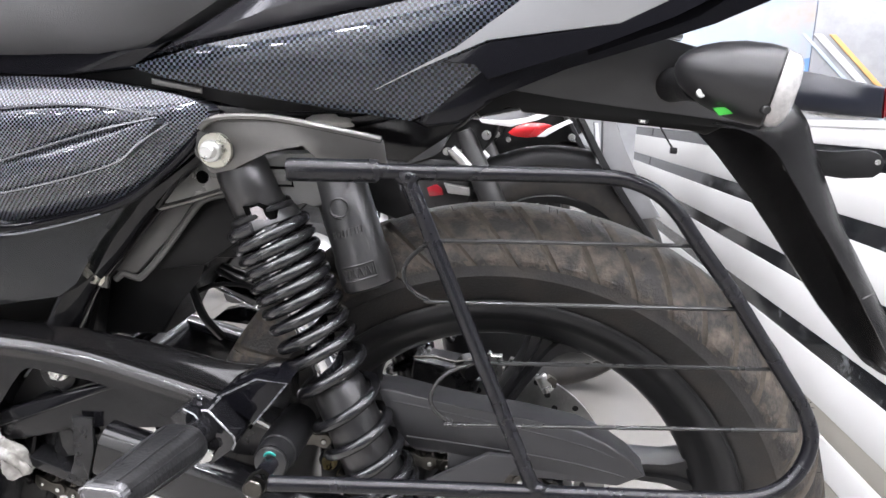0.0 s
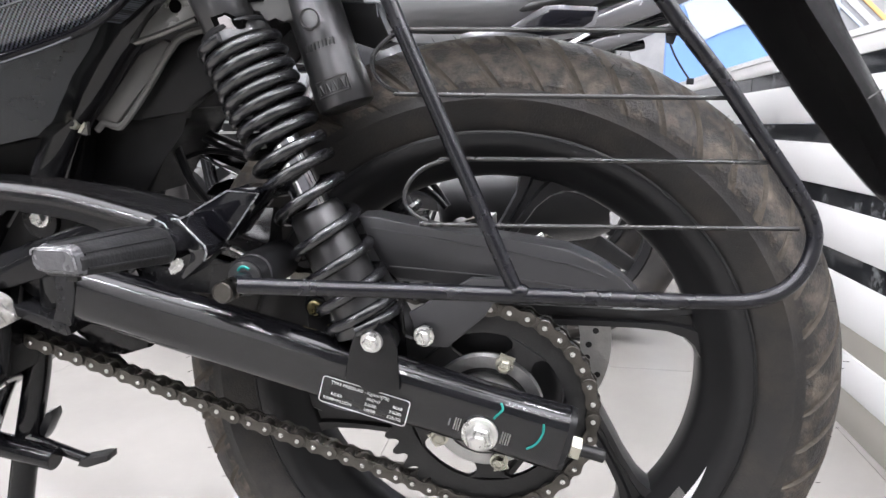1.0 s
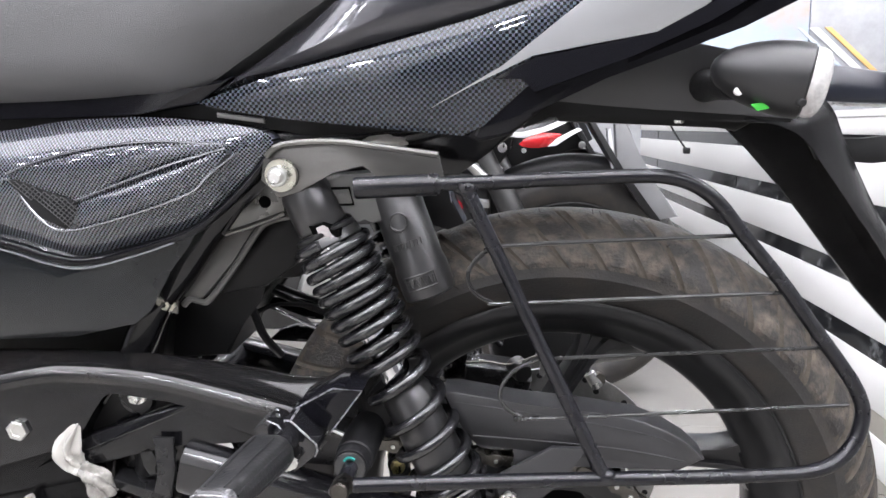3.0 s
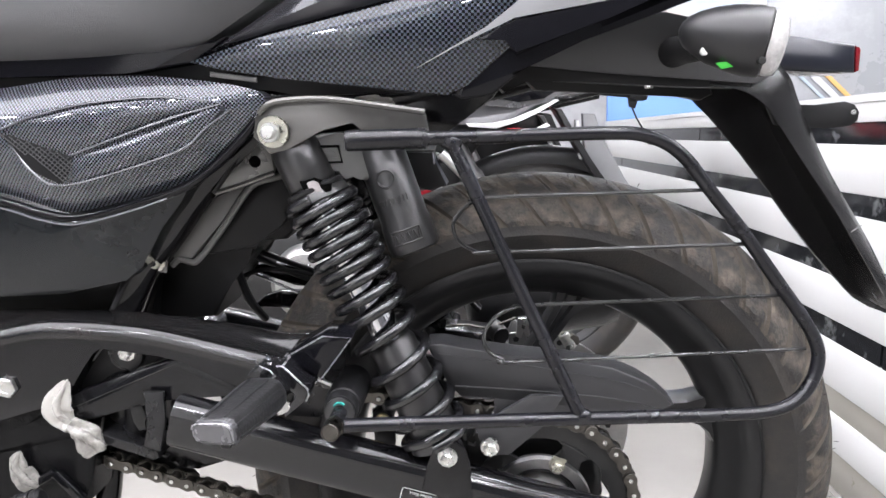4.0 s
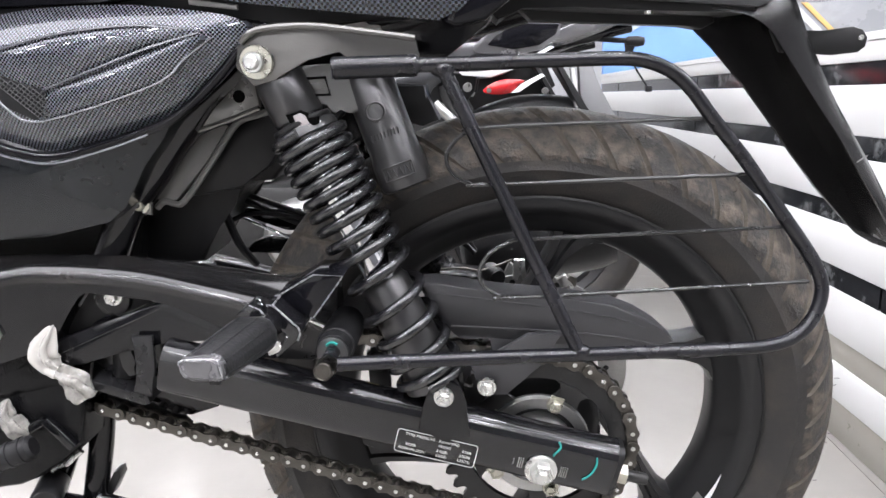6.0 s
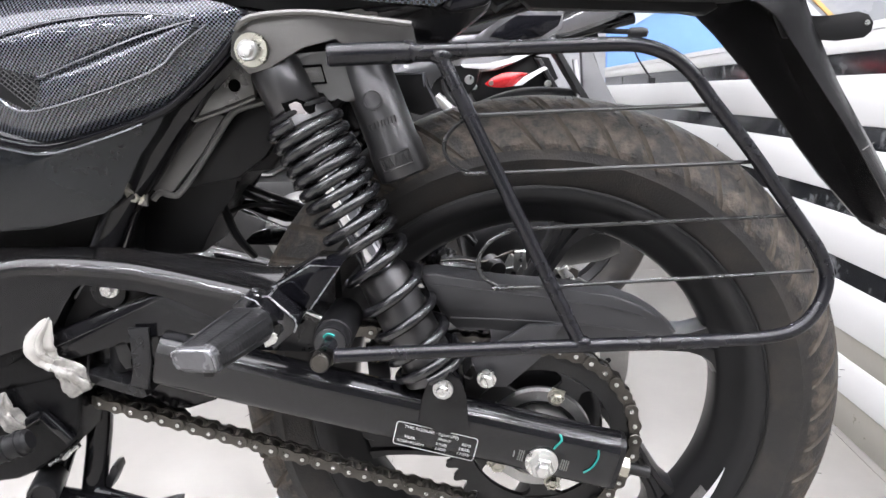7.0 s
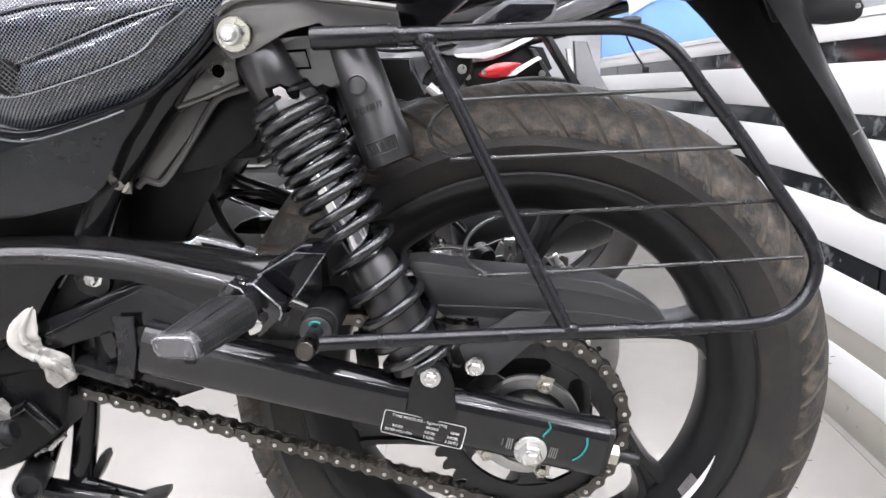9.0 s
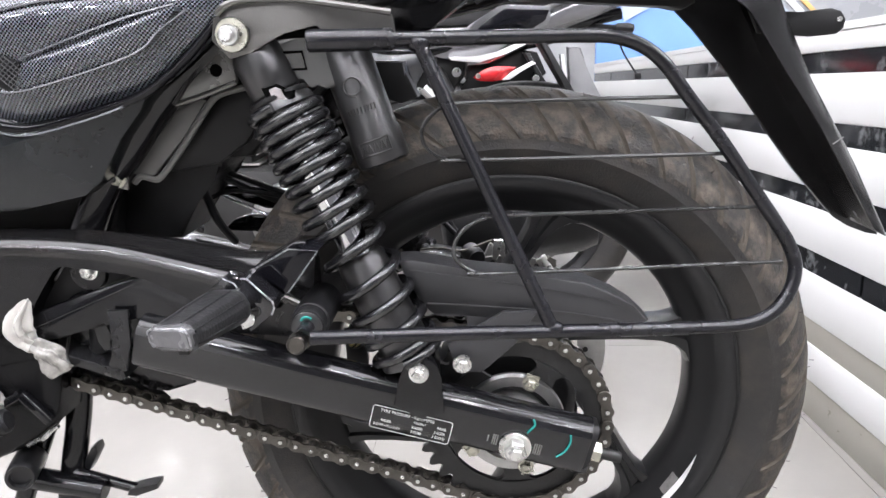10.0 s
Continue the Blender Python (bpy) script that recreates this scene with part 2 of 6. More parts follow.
def sweep(bm, pts, r, segs=12, closed=False, radii=None):
    """A round tube along points."""
    P = [Vector(p) for p in pts]
    rings, n = [], len(P)
    up = None
    for i, p in enumerate(P):
        if closed:
            d = (P[(i + 1) % n] - P[i - 1]).normalized()
        else:
            d = (P[min(i + 1, n - 1)] - P[max(i - 1, 0)]).normalized()
        if up is None:
            up = Vector((0, 0, 1)) if abs(d.z) < 0.9 else Vector((1, 0, 0))
        u = (up - d * up.dot(d)).normalized()
        up = u
        v = d.cross(u)
        rr = radii[i] if radii else r
        rings.append([bm.verts.new(p + (u * math.cos(a) + v * math.sin(a)) * rr) for a in [2 * math.pi * k / segs for k in range(segs)]])
    for i in range(n if closed else n - 1):
        A, B = rings[i], rings[(i + 1) % n]
        for k in range(segs):
            bm.faces.new((A[k], A[(k + 1) % segs], B[(k + 1) % segs], B[k]))
    if not closed:
        bm.faces.new(rings[0][::-1])
        bm.faces.new(rings[-1])
    return bm


def tube(pts, r, segs=12, closed=False, n=0, radii=None):
    return sweep(bmesh.new(), curve_through(pts, n, closed) if n else pts, r, segs, closed, radii)


def frame_of(axis):
    d = Vector(axis).normalized()
    up = Vector((0, 0, 1)) if abs(d.z) < 0.9 else Vector((1, 0, 0))
    u = (up - d * up.dot(d)).normalized()
    return d, u, d.cross(u)


def lathe(bm, origin, axis, profile, segs=32, turn=0.0):
    """A turned body: profile is (distance along the axis, radius)."""
    o = Vector(origin)
    d, u, v = frame_of(axis)
    rings = []
    for h, r in profile:
        if r < 1e-6:
            rings.append([bm.verts.new(o + d * h)])
        else:
            rings.append([bm.verts.new(o + d * h + (u * math.cos(a) + v * math.sin(a)) * r) for a in [turn + 2 * math.pi * k / segs for k in range(segs)]])
    for A, B in zip(rings, rings[1:]):
        for k in range(segs):
            q = [A[k % len(A)], A[(k + 1) % len(A)], B[(k + 1) % len(B)], B[k % len(B)]]
            q = list(dict.fromkeys(q))
            if len(q) > 2:
                bm.faces.new(q)
    for R in (rings[0], rings[-1]):
        if len(R) > 2:
            bm.faces.new(R)
    return bm


def rod(p0, p1, r, segs=20, bevel=0.0008, r2=None):
    p0, p1 = Vector(p0), Vector(p1)
    L = (p1 - p0).length
    b = min(bevel, r * 0.4, L * 0.3)
    q = r if r2 is None else r2
    return lathe(bmesh.new(), p0, p1 - p0, [(0, r - b), (b, r), (L - b, q), (L, q - b)], segs)


def lathe_closed(bm, origin, axis, profile, segs=40):
    """A turned ring: the profile is a closed loop."""
    o = Vector(origin)
    d, u, v = frame_of(axis)
    n = len(profile)
    R = [[bm.verts.new(o + d * h + (u * math.cos(a) + v * math.sin(a)) * r) for h, r in profile] for a in [2 * math.pi * k / segs for k in range(segs)]]
    for k in range(segs):
        A, B = R[k], R[(k + 1) % segs]
        for j in range(n):
            bm.faces.new((A[j], A[(j + 1) % n], B[(j + 1) % n], B[j]))
    return bm


def prism(outline, y0, y1, bevel=0.0015, n=0, segs=2, bm=None):
    """A plate whose outline lies in x and z, from y0 to y1, with rounded rims."""
    bm = bm or bmesh.new()
    pts = [(p.x, p.z) for p in curve_through([(x, 0, z) for x, z in outline], n, True)] if n else outline
    A = [bm.verts.new((x, y0, z)) for x, z in pts]
    B = [bm.verts.new((x, y1, z)) for x, z in pts]
    k = len(pts)
    fa, fb = bm.faces.new(A), bm.faces.new(B[::-1])
    for i in range(k):
        bm.faces.new((A[i], B[i], B[(i + 1) % k], A[(i + 1) % k]))
    if bevel:
        bmesh.ops.bevel(bm, geom=list(fa.edges) + list(fb.edges), offset=bevel, segments=segs, profile=0.5, affect="EDGES", clamp_overlap=True)
    return bm


def pillow(outline, y0, bulge, depth=0.02, n=4, rings=9, lean=(0, 0), power=2.0):
    """A moulded panel: its rim at y0, its middle standing out towards -y by bulge, its back depth behind the rim."""
    bm = bmesh.new()
    pts = [(p.x, p.z) for p in curve_through([(x, 0, z) for x, z in outline], n, True)] if n else outline
    k = len(pts)
    cx, cz = sum(p[0] for p in pts) / k, sum(p[1] for p in pts) / k
    R = [[bm.verts.new((x, y0 + depth, z)) for x, z in pts]]
    for j in range(rings):
        s = 1 - j / rings
        R.append([])
        for x, z in pts:
            X, Z = cx + (x - cx) * s, cz + (z - cz) * s
            R[-1].append(bm.verts.new((X, y0 - bulge * (1 - s ** power) + lean[0] * (X - cx) + lean[1] * (Z - cz), Z)))
    for A, B in zip(R, R[1:]):
        for i in range(k):
            bm.faces.new((A[i], A[(i + 1) % k], B[(i + 1) % k], B[i]))
    c = bm.verts.new((cx, y0 - bulge, cz))
    for i in range(k):
        bm.faces.new((R[-1][i], R[-1][(i + 1) % k], c))
    bm.faces.new(R[0])
    return bm


def block(x0, x1, y0, y1, z0, z1, bevel=0.0):
    bm = bmesh.new()
    bmesh.ops.create_cube(bm, size=1)
    for v in bm.verts:
        v.co = Vector(((x0 + x1) / 2 + v.co.x * (x1 - x0), (y0 + y1) / 2 + v.co.y * (y1 - y0), (z0 + z1) / 2 + v.co.z * (z1 - z0)))
    if bevel:
        bmesh.ops.bevel(bm, geom=bm.edges[:], offset=bevel, segments=2, profile=0.5, affect="EDGES")
    return bm


def hex_bolt(parent, p, r=0.008, flange=0.011, axis=(0, -1, 0), material=None, name="bolt", height=0.006, label="zinc-plated flange bolt"):
    """A hexagon head on its flange washer."""
    bm = bmesh.new()
    d = Vector(axis).normalized()
    lathe(bm, p, d, [(-0.002, flange), (0.0, flange), (0.0015, flange * 0.96), (0.002, r)], 24)
    lathe(bm, Vector(p) + d * 0.0015, d, [(0, r), (height * 0.85, r), (height, r * 0.85), (height, r * 0.55), (height * 0.8, r * 0.5), (height * 0.8, 0)], 6, 0.3)
    return part(name, bm, material or M_ZINC, parent, label, 25)


def bars(parent, name, spots, y, material, label=""):
    """Flat print: bars of x0, x1, z0, z1 just proud of a face at y."""
    bm = bmesh.new()
    for x0, x1, z0, z1 in spots:
        vs = [bm.verts.new((x, y, z)) for x, z in ((x0, z0), (x1, z0), (x1, z1), (x0, z1))]
        bm.faces.new(vs)
        ws = [bm.verts.new((x, y + 0.0004, z)) for x, z in ((x0, z0), (x1, z0), (x1, z1), (x0, z1))]
        bm.faces.new(ws[::-1])
    return part(name, bm, material, parent, label)


def beam(p0, p1, w0, w1, y0, y1, rr=0.012, n=5):
    """A box-section beam with well-rounded edges."""
    bm = bmesh.new()
    a, b = Vector((p0[0], 0, p0[1])), Vector((p1[0], 0, p1[1]))
    d = (b - a).normalized()
    up = Vector((-d.z, 0, d.x))
    rings = []
    for c, w in ((a, w0), (b, w1)):
        prof = []
        for sy, sz, s0 in ((-1, 1, 90), (-1, -1, 180), (1, -1, 270), (1, 1, 0)):
            for k in range(n + 1):
                an = radians(s0 + 90 * k / n)
                prof.append((sy * 0 + ((y0 + rr) if sy < 0 else (y1 - rr)) + rr * math.cos(an), (w / 2 - rr) * sz + rr * math.sin(an)))
        rings.append([bm.verts.new(c + up * z + Vector((0, y, 0))) for y, z in prof])
    k = len(rings[0])
    for i in range(k):
        bm.faces.new((rings[0][i], rings[0][(i + 1) % k], rings[1][(i + 1) % k], rings[1][i]))
    bm.faces.new(rings[0]), bm.faces.new(rings[1][::-1])
    return bm



# ---- the room ----
def rect_mesh(name, material, x0, x1, y0, y1, z0, z1, label, category=""):
    ob = part(name, block(x0, x1, y0, y1, z0, z1), material)
    return tagged(ob, label, category or name.split("_")[0], kind="structure")


floor = rect_mesh("floor", M_GROUT, -5.2, 5.2, -4.2, 7.2, -0.12, -0.003, "pale grout bed under polished floor tiles", "floor")
rect_mesh("ceiling", M_CEIL, -5.2, 5.2, -4.2, 7.2, 3.0, 3.1, "plain white showroom ceiling with light panels", "ceiling")
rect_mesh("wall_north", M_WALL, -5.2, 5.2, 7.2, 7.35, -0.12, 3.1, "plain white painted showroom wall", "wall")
# unseen walls that close the room, their greys set to shape reflections
rect_mesh("wall_south", M_DARKWALL, -5.2, 5.2, -4.35, -4.2, -0.12, 3.1, "plain dark grey wall added out of view", "wall")
rect_mesh("wall_west", M_MIDWALL, -5.35, -5.2, -4.2, 7.2, -0.12, 3.1, "plain mid grey wall added out of view", "wall")
rect_mesh("wall_east", M_MIDWALL, 5.2, 5.35, -4.2, 7.2, -0.12, 3.1, "plain mid grey wall added out of view", "wall")


# unseen white block, added to reflect as an upright streak in glossy parts
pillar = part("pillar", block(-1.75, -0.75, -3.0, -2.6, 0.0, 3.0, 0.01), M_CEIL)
tagged(pillar, "plain white reflector block added out of view, standing on the floor", "pillar", kind="structure")


def light_panel():
    e = empty("ceiling_light", "round white downlight set in the ceiling, switched on", "ceiling light", "ceiling downlights")
    part("diffuser", lathe(bmesh.new(), (0, 0, -0.006), (0, 0, -1), [(0, 0.085), (0.004, 0.085), (0.006, 0.081), (0.006, 0)], 20), M_LIGHT, e, "glowing white diffuser")
    part("frame", lathe_closed(bmesh.new(), (0, 0, 0), (0, 0, -1), [(0, 0.086), (0, 0.104), (0.010, 0.104), (0.016, 0.092), (0.012, 0.086)], 24), M_CEIL, e)
    return e


first = light_panel()
first.matrix_basis = pose(-4.0, -3.4, 3.0)
for y in (-3.4, -2.4, -0.4, 0.35, 2.1, 4.2, 6.0):
    for i in range(10):
        if i or y > -3.3:
            copy_thing(first, pose(-4.0 + i * 0.84, y, 3.0))


def wide_panel():
    e = empty("light_panel", "long wide light panel under the ceiling, switched on", "light panel", "ceiling light panels")
    part("diffuser", block(-3.9, 3.9, -0.60, 0.60, -0.05, -0.03, 0.006), M_STRIP, e, "glowing white diffuser")
    part("housing", block(-3.92, 3.92, -0.62, 0.62, -0.03, 0.0), M_CEIL, e, "white panel housing")
    return e


wide = wide_panel()
wide.matrix_basis = pose(0, -1.3, 3.0)
copy_thing(wide, pose(0, 1.15, 3.0))

# ---- striped counter front beside the motorcycle ----
def counter_x(y):
    return 0.600 - 0.020 * y


counter = empty("striped_counter", "long white counter front with black polished stone strips", "counter", kind="")
Y0, Y1 = -0.9, 2.95
# upper and lower edge of each stone strip; the last is the plinth
STRIPS = ((0.6750, 0.6370), (0.5516, 0.5130), (0.4302, 0.3940), (0.3134, 0.2729), (0.1861, 0.1401), (0.0718, 0.0))


def counter_band(name, z0, z1, off, material, label=""):
    bm = bmesh.new()
    a, b = (counter_x(Y0) + off, Y0), (counter_x(Y1) + off, Y1)
    A = [(a[0], a[1]), (b[0], b[1]), (b[0] + 0.05, b[1]), (a[0] + 0.05, a[1])]
    lo = [bm.verts.new((x, y, z0)) for x, y in A]
    hi = [bm.verts.new((x, y, z1)) for x, y in A]
    bm.faces.new(lo[::-1]), bm.faces.new(hi)
    for i in range(4):
        bm.faces.new((lo[i], lo[(i + 1) % 4], hi[(i + 1) % 4], hi[i]))
    bmesh.ops.bevel(bm, geom=bm.edges[:], offset=0.0015, segments=2, profile=0.5, affect="EDGES")
    return part(name, bm, material, counter, label)


for k, (top, low) in enumerate(STRIPS):
    if k < 4:
        # strips are laid from separate polished tiles
        for y, y2 in ((Y0, -0.653), (-0.647, 0.397), (0.403, 1.407), (1.413, 2.523), (2.537, Y1)):
            bm = bmesh.new()
            A = [(counter_x(y + 0.0006) + 0.003, y + 0.0006), (counter_x(y2 - 0.0006) + 0.003, y2 - 0.0006)]
            A += [(A[1][0] + 0.03, A[1][1]), (A[0][0] + 0.03, A[0][1])]
            lo = [bm.verts.new((p, q, low)) for p, q in A]
            hi = [bm.verts.new((p, q, top - 0.0005)) for p, q in A]
            bm.faces.new(lo[::-1]), bm.faces.new(hi)
            for i in range(4):
                bm.faces.new((lo[i], lo[(i + 1) % 4], hi[(i + 1) % 4], hi[i]))
            part("stone_tile", bm, M_BLACKSTONE, counter)
    else:
        counter_band("stone_strip", low, top - 0.0005, 0.003, M_GREYSTONE, "grey-beige stone strip")
    if k < 5:
        counter_band("white_band", STRIPS[k + 1][0], low - 0.0005, 0.0, M_WHITE, "white gloss band")
counter_band("white_band", STRIPS[0][0], 0.7085, 0.0, M_WHITE, "white gloss band")
bm = bmesh.new()
A = [(counter_x(Y0) - 0.002, Y0), (counter_x(Y1) - 0.002, Y1), (counter_x(Y1) + 0.6, Y1), (counter_x(Y0) + 0.6, Y0)]
lo = [bm.verts.new((x, y, 0.7087)) for x, y in A]
hi = [bm.verts.new((x, y, 0.722)) for x, y in A]
bm.faces.new(lo[::-1]), bm.faces.new(hi)
for i in range(4):
    bm.faces.new((lo[i], lo[(i + 1) % 4], hi[(i + 1) % 4], hi[i]))
part("countertop", bm, M_WHITE, counter, "white gloss top")

# blue display board behind the counter
board = empty("display_board", "tall blue and white printed display board standing on the floor", "display board")
part("board_panel", block(0.564, 1.35, 3.05, 3.09, 0.02, 1.9, 0.004), M_BLUE, board, "blue printed panel")
part("picture", prism([(0.70, 0.93), (0.80, 0.985), (0.92, 1.03), (1.10, 0.98), (1.345, 1.04), (1.345, 1.895), (0.57, 1.895), (0.57, 1.25), (0.66, 1.08)], 3.042, 3.048, 0.001), M_SKYPRINT, board, "pale printed picture")
part("grey_print", block(1.352, 2.70, 3.05, 3.09, 0.02, 1.9, 0.004), M_GREYPRINT, board, "cloudy grey printed panel")
for off, wide, m, lab in ((0.0, 0.030, M_ORANGE, "orange printed stripe"), (-0.075, 0.045, M_PALEPRINT, "white printed stripe"), (-0.130, 0.022, M_SKYPRINT, "pale blue printed stripe")):
    part("stripe", prism([(1.42 + off, 1.152), (1.42 + off + wide, 1.152), (1.90 + off + wide, 0.700), (1.90 + off, 0.700)], 3.040, 3.048, 0.001), m, board, lab)
part("foot", block(0.564, 2.70, 2.98, 3.16, 0.0, 0.02, 0.004), M_STEEL, board)


# ---- the motorcycles parked behind ----
def parked_bike(body_colour, near, label):
    """A plain motorcycle of the same kind: wheels, frame, engine, tank, seat, tail and exhaust. Front towards -x, base at the origin."""
    b = empty("parked_motorcycle", label, "motorcycle", "motorcycles parked behind")
    for x in (0.0, -1.32):
        rim = part("wheel", lathe_closed(bmesh.new(), (x, 0, 0.30), (0, 1, 0), [(-0.028, 0.222), (-0.034, 0.214), (-0.02, 0.196), (0.02, 0.196), (0.034, 0.214), (0.028, 0.222)], 64), M_RIM, b, "black alloy wheel")
        part("tyre", build_tyre_plain(x), M_TYRE, rim, "black rubber tyre")
        for k in range(6):
            a = 0.5 + 2 * math.pi * k / 6
            part("spoke", beam((x + 0.03 * math.cos(a), 0.30 + 0.03 * math.sin(a)), (x + 0.2 * math.cos(a), 0.30 + 0.2 * math.sin(a)), 0.055, 0.034, -0.012, 0.012, 0.004, 2), M_RIM, rim)
        part("hub", lathe(bmesh.new(), (x, -0.06, 0.30), (0, 1, 0), [(0, 0.02), (0, 0.05), (0.02, 0.085), (0.1, 0.085), (0.12, 0.04), (0.12, 0.02)], 28), M_RIM, rim, "black hub")
    part("swing_arm", beam((-0.48, 0.40), (0.05, 0.295), 0.05, 0.045, -0.12, -0.09, 0.01), M_FRAME, b)
    part("engine", block(-0.82, -0.46, -0.14, 0.12, 0.20, 0.44, 0.03), M_STEELBLACK, b, "black engine casing")
    part("cylinder", block(-0.86, -0.68, -0.10, 0.10, 0.42, 0.60, 0.015), M_STEELBLACK, b)
    for k in range(6):
        part("fin", block(-0.88, -0.66, -0.115, 0.115, 0.445 + 0.026 * k, 0.450 + 0.026 * k), M_ALU, b)
    part("crankcase_cover", lathe(bmesh.new(), (-0.58, -0.14, 0.31), (0, -1, 0), [(0, 0.10), (0.03, 0.095), (0.045, 0.08), (0.05, 0.03), (0.05, 0)], 36), M_ALU, b, "grey round engine cover")
    part("frame_tube", tube([(-1.10, 0, 0.82), (-0.95, -0.06, 0.60), (-0.85, -0.10, 0.30), (-0.55, -0.12, 0.22)], 0.017, 12, n=5), M_FRAME, b)
    part("frame_tube", tube([(-1.10, 0, 0.86), (-0.7, -0.09, 0.78), (-0.35, -0.10, 0.71), (-0.05, -0.09, 0.738), (0.22, -0.06, 0.79)], 0.014, 12, n=5), M_FRAME, b)
    part("tank", pillow([(-1.06, 0.80), (-1.02, 0.93), (-0.90, 1.00), (-0.72, 0.99), (-0.56, 0.88), (-0.52, 0.78), (-0.62, 0.76), (-0.90, 0.74)], -0.10, 0.06, 0.22, 5, 8), body_colour, b, "painted fuel tank")
    part("side_panel", pillow([(-0.56, 0.77), (-0.34, 0.715), (-0.26, 0.715), (-0.225, 0.705), (-0.215, 0.685), (-0.25, 0.66), (-0.30, 0.60), (-0.50, 0.56), (-0.58, 0.64)], -0.105, 0.022, 0.05, 4, 8), M_BIKEGREY, b, "grey side panel")
    if near:
        part("tail_stripe", prism([(-0.185, 0.698), (-0.119, 0.697), (-0.074, 0.708), (-0.010, 0.731), (0.024, 0.751), (0.036, 0.748), (-0.010, 0.722), (-0.054, 0.702), (-0.112, 0.684), (-0.178, 0.690)], -0.138, -0.10, 0.002), M_BIKEWHITE, b, "white tail stripe")
        part("tail_outline", prism([(-0.155, 0.752), (-0.135, 0.770), (-0.10, 0.790), (-0.06, 0.813), (0.05, 0.806), (0.048, 0.770), (0.005, 0.742), (-0.06, 0.732), (-0.148, 0.740)], -0.133, -0.10, 0.003), M_BIKESILVER, b, "silver edge of the tail")
        part("tail_inlay", prism([(-0.118, 0.757), (-0.10, 0.776), (-0.055, 0.803), (0.046, 0.798), (0.038, 0.776), (0.0, 0.753), (-0.06, 0.745)], -0.136, -0.12, 0.002), M_GLOSSBLACK, b, "gloss black tail inlay")
        part("heel_guard", prism([(-0.304, 0.530), (-0.280, 0.540), (-0.266, 0.530), (-0.262, 0.515), (-0.296, 0.508)], -0.112, -0.104, 0.003), M_RED, b, "dark red heel guard")
        part("link_plate", prism([(-0.262, 0.545), (-0.20, 0.537), (-0.198, 0.518), (-0.250, 0.521)], -0.124, -0.105, 0.003), M_ALU, b, "cast footrest link")
        part("plate_holder", prism([(0.095, 0.716), (0.125, 0.714), (0.150, 0.640), (0.200, 0.560), (0.250, 0.490), (0.190, 0.480), (0.150, 0.530), (0.102, 0.620)], -0.10, -0.06, 0.004), M_MIDWALL, b, "grey plate holder")
        part("plate_edge", prism([(0.078, 0.700), (0.087, 0.700), (0.103, 0.606), (0.091, 0.606)], -0.095, -0.06, 0.002), M_BIKEWHITE, b, "white plate edge")
    else:
        part("inner_mudguard", prism([(-0.24, 0.58), (-0.24, 0.73), (-0.02, 0.745), (0.07, 0.73), (0.10, 0.665), (0.06, 0.635), (-0.03, 0.620), (-0.12, 0.58)], -0.08, 0.05, 0.006), M_PLASTIC, b, "black inner mudguard")
        part("accent_panel", pillow([(-0.132, 0.657), (-0.095, 0.682), (-0.055, 0.690), (0.0, 0.685), (-0.020, 0.672), (-0.045, 0.648), (-0.10, 0.645)], -0.128, 0.008, 0.02, 2, 5), M_BIKERED, b, "red accent panel")
        part("accent_stripe", prism([(-0.043, 0.648), (-0.012, 0.674), (0.050, 0.705), (0.063, 0.697), (0.018, 0.676), (-0.018, 0.649)], -0.136, -0.110, 0.002), M_BIKEWHITE, b, "pale stripe beside the accent")
        part("heel_guard", prism([(-0.40, 0.52), (-0.33, 0.53), (-0.32, 0.47), (-0.38, 0.46)], -0.14, -0.11, 0.006), M_BIKERED, b, "red heel guard")
    part("tail_panel", pillow([(-0.22, 0.700), (-0.115, 0.695), (-0.05, 0.712), (0.02, 0.745), (0.08, 0.757), (0.20, 0.80), (0.30, 0.85), (0.22, 0.86), (0.05, 0.80), (-0.10, 0.765), (-0.25, 0.755)], -0.105, 0.015, 0.18, 4, 8), M_BIKESILVER, b, "silver tail panel")
    part("seat", pillow([(-0.54, 0.79), (-0.40, 0.77), (-0.15, 0.77), (-0.02, 0.785), (0.06, 0.82), (0.20, 0.86), (0.18, 0.885), (-0.05, 0.86), (-0.30, 0.83), (-0.52, 0.84)], -0.10, 0.03, 0.20, 4, 8), M_SEAT, b, "dark seat")
    part("rear_mudguard", prism([(0.022, 0.730), (0.042, 0.728), (0.112, 0.612), (0.170, 0.530), (0.240, 0.44), (0.225, 0.43), (0.155, 0.523), (0.098, 0.606)], -0.130, 0.0, 0.005), M_PLASTIC, b, "black rear mudguard")
    part("grab_rail", tube([(-0.15, -0.11, 0.80), (0.0, -0.13, 0.83), (0.20, -0.10, 0.89), (0.26, 0.0, 0.90), (0.20, 0.10, 0.89), (0.0, 0.13, 0.83)], 0.010, 10, n=6), M_STEELBLACK, b, "black grab rail")
    part("under_box", prism([(-0.50, 0.50), (-0.50, 0.74), (-0.17, 0.733), (-0.14, 0.70), (-0.15, 0.65), (-0.19, 0.60), (-0.28, 0.50)], -0.09, 0.09, 0.01), M_PLASTIC, b, "black plastic inner box")
    part("shock", lathe(bmesh.new(), (-0.22, -0.11, 0.67), SHOCK_WAY, [(0, 0.016), (0.02, 0.022), (0.1, 0.024), (0.11, 0.03), (0.28, 0.03), (0.29, 0.02), (0.32, 0.012)], 20), M_STEELBLACK, b)
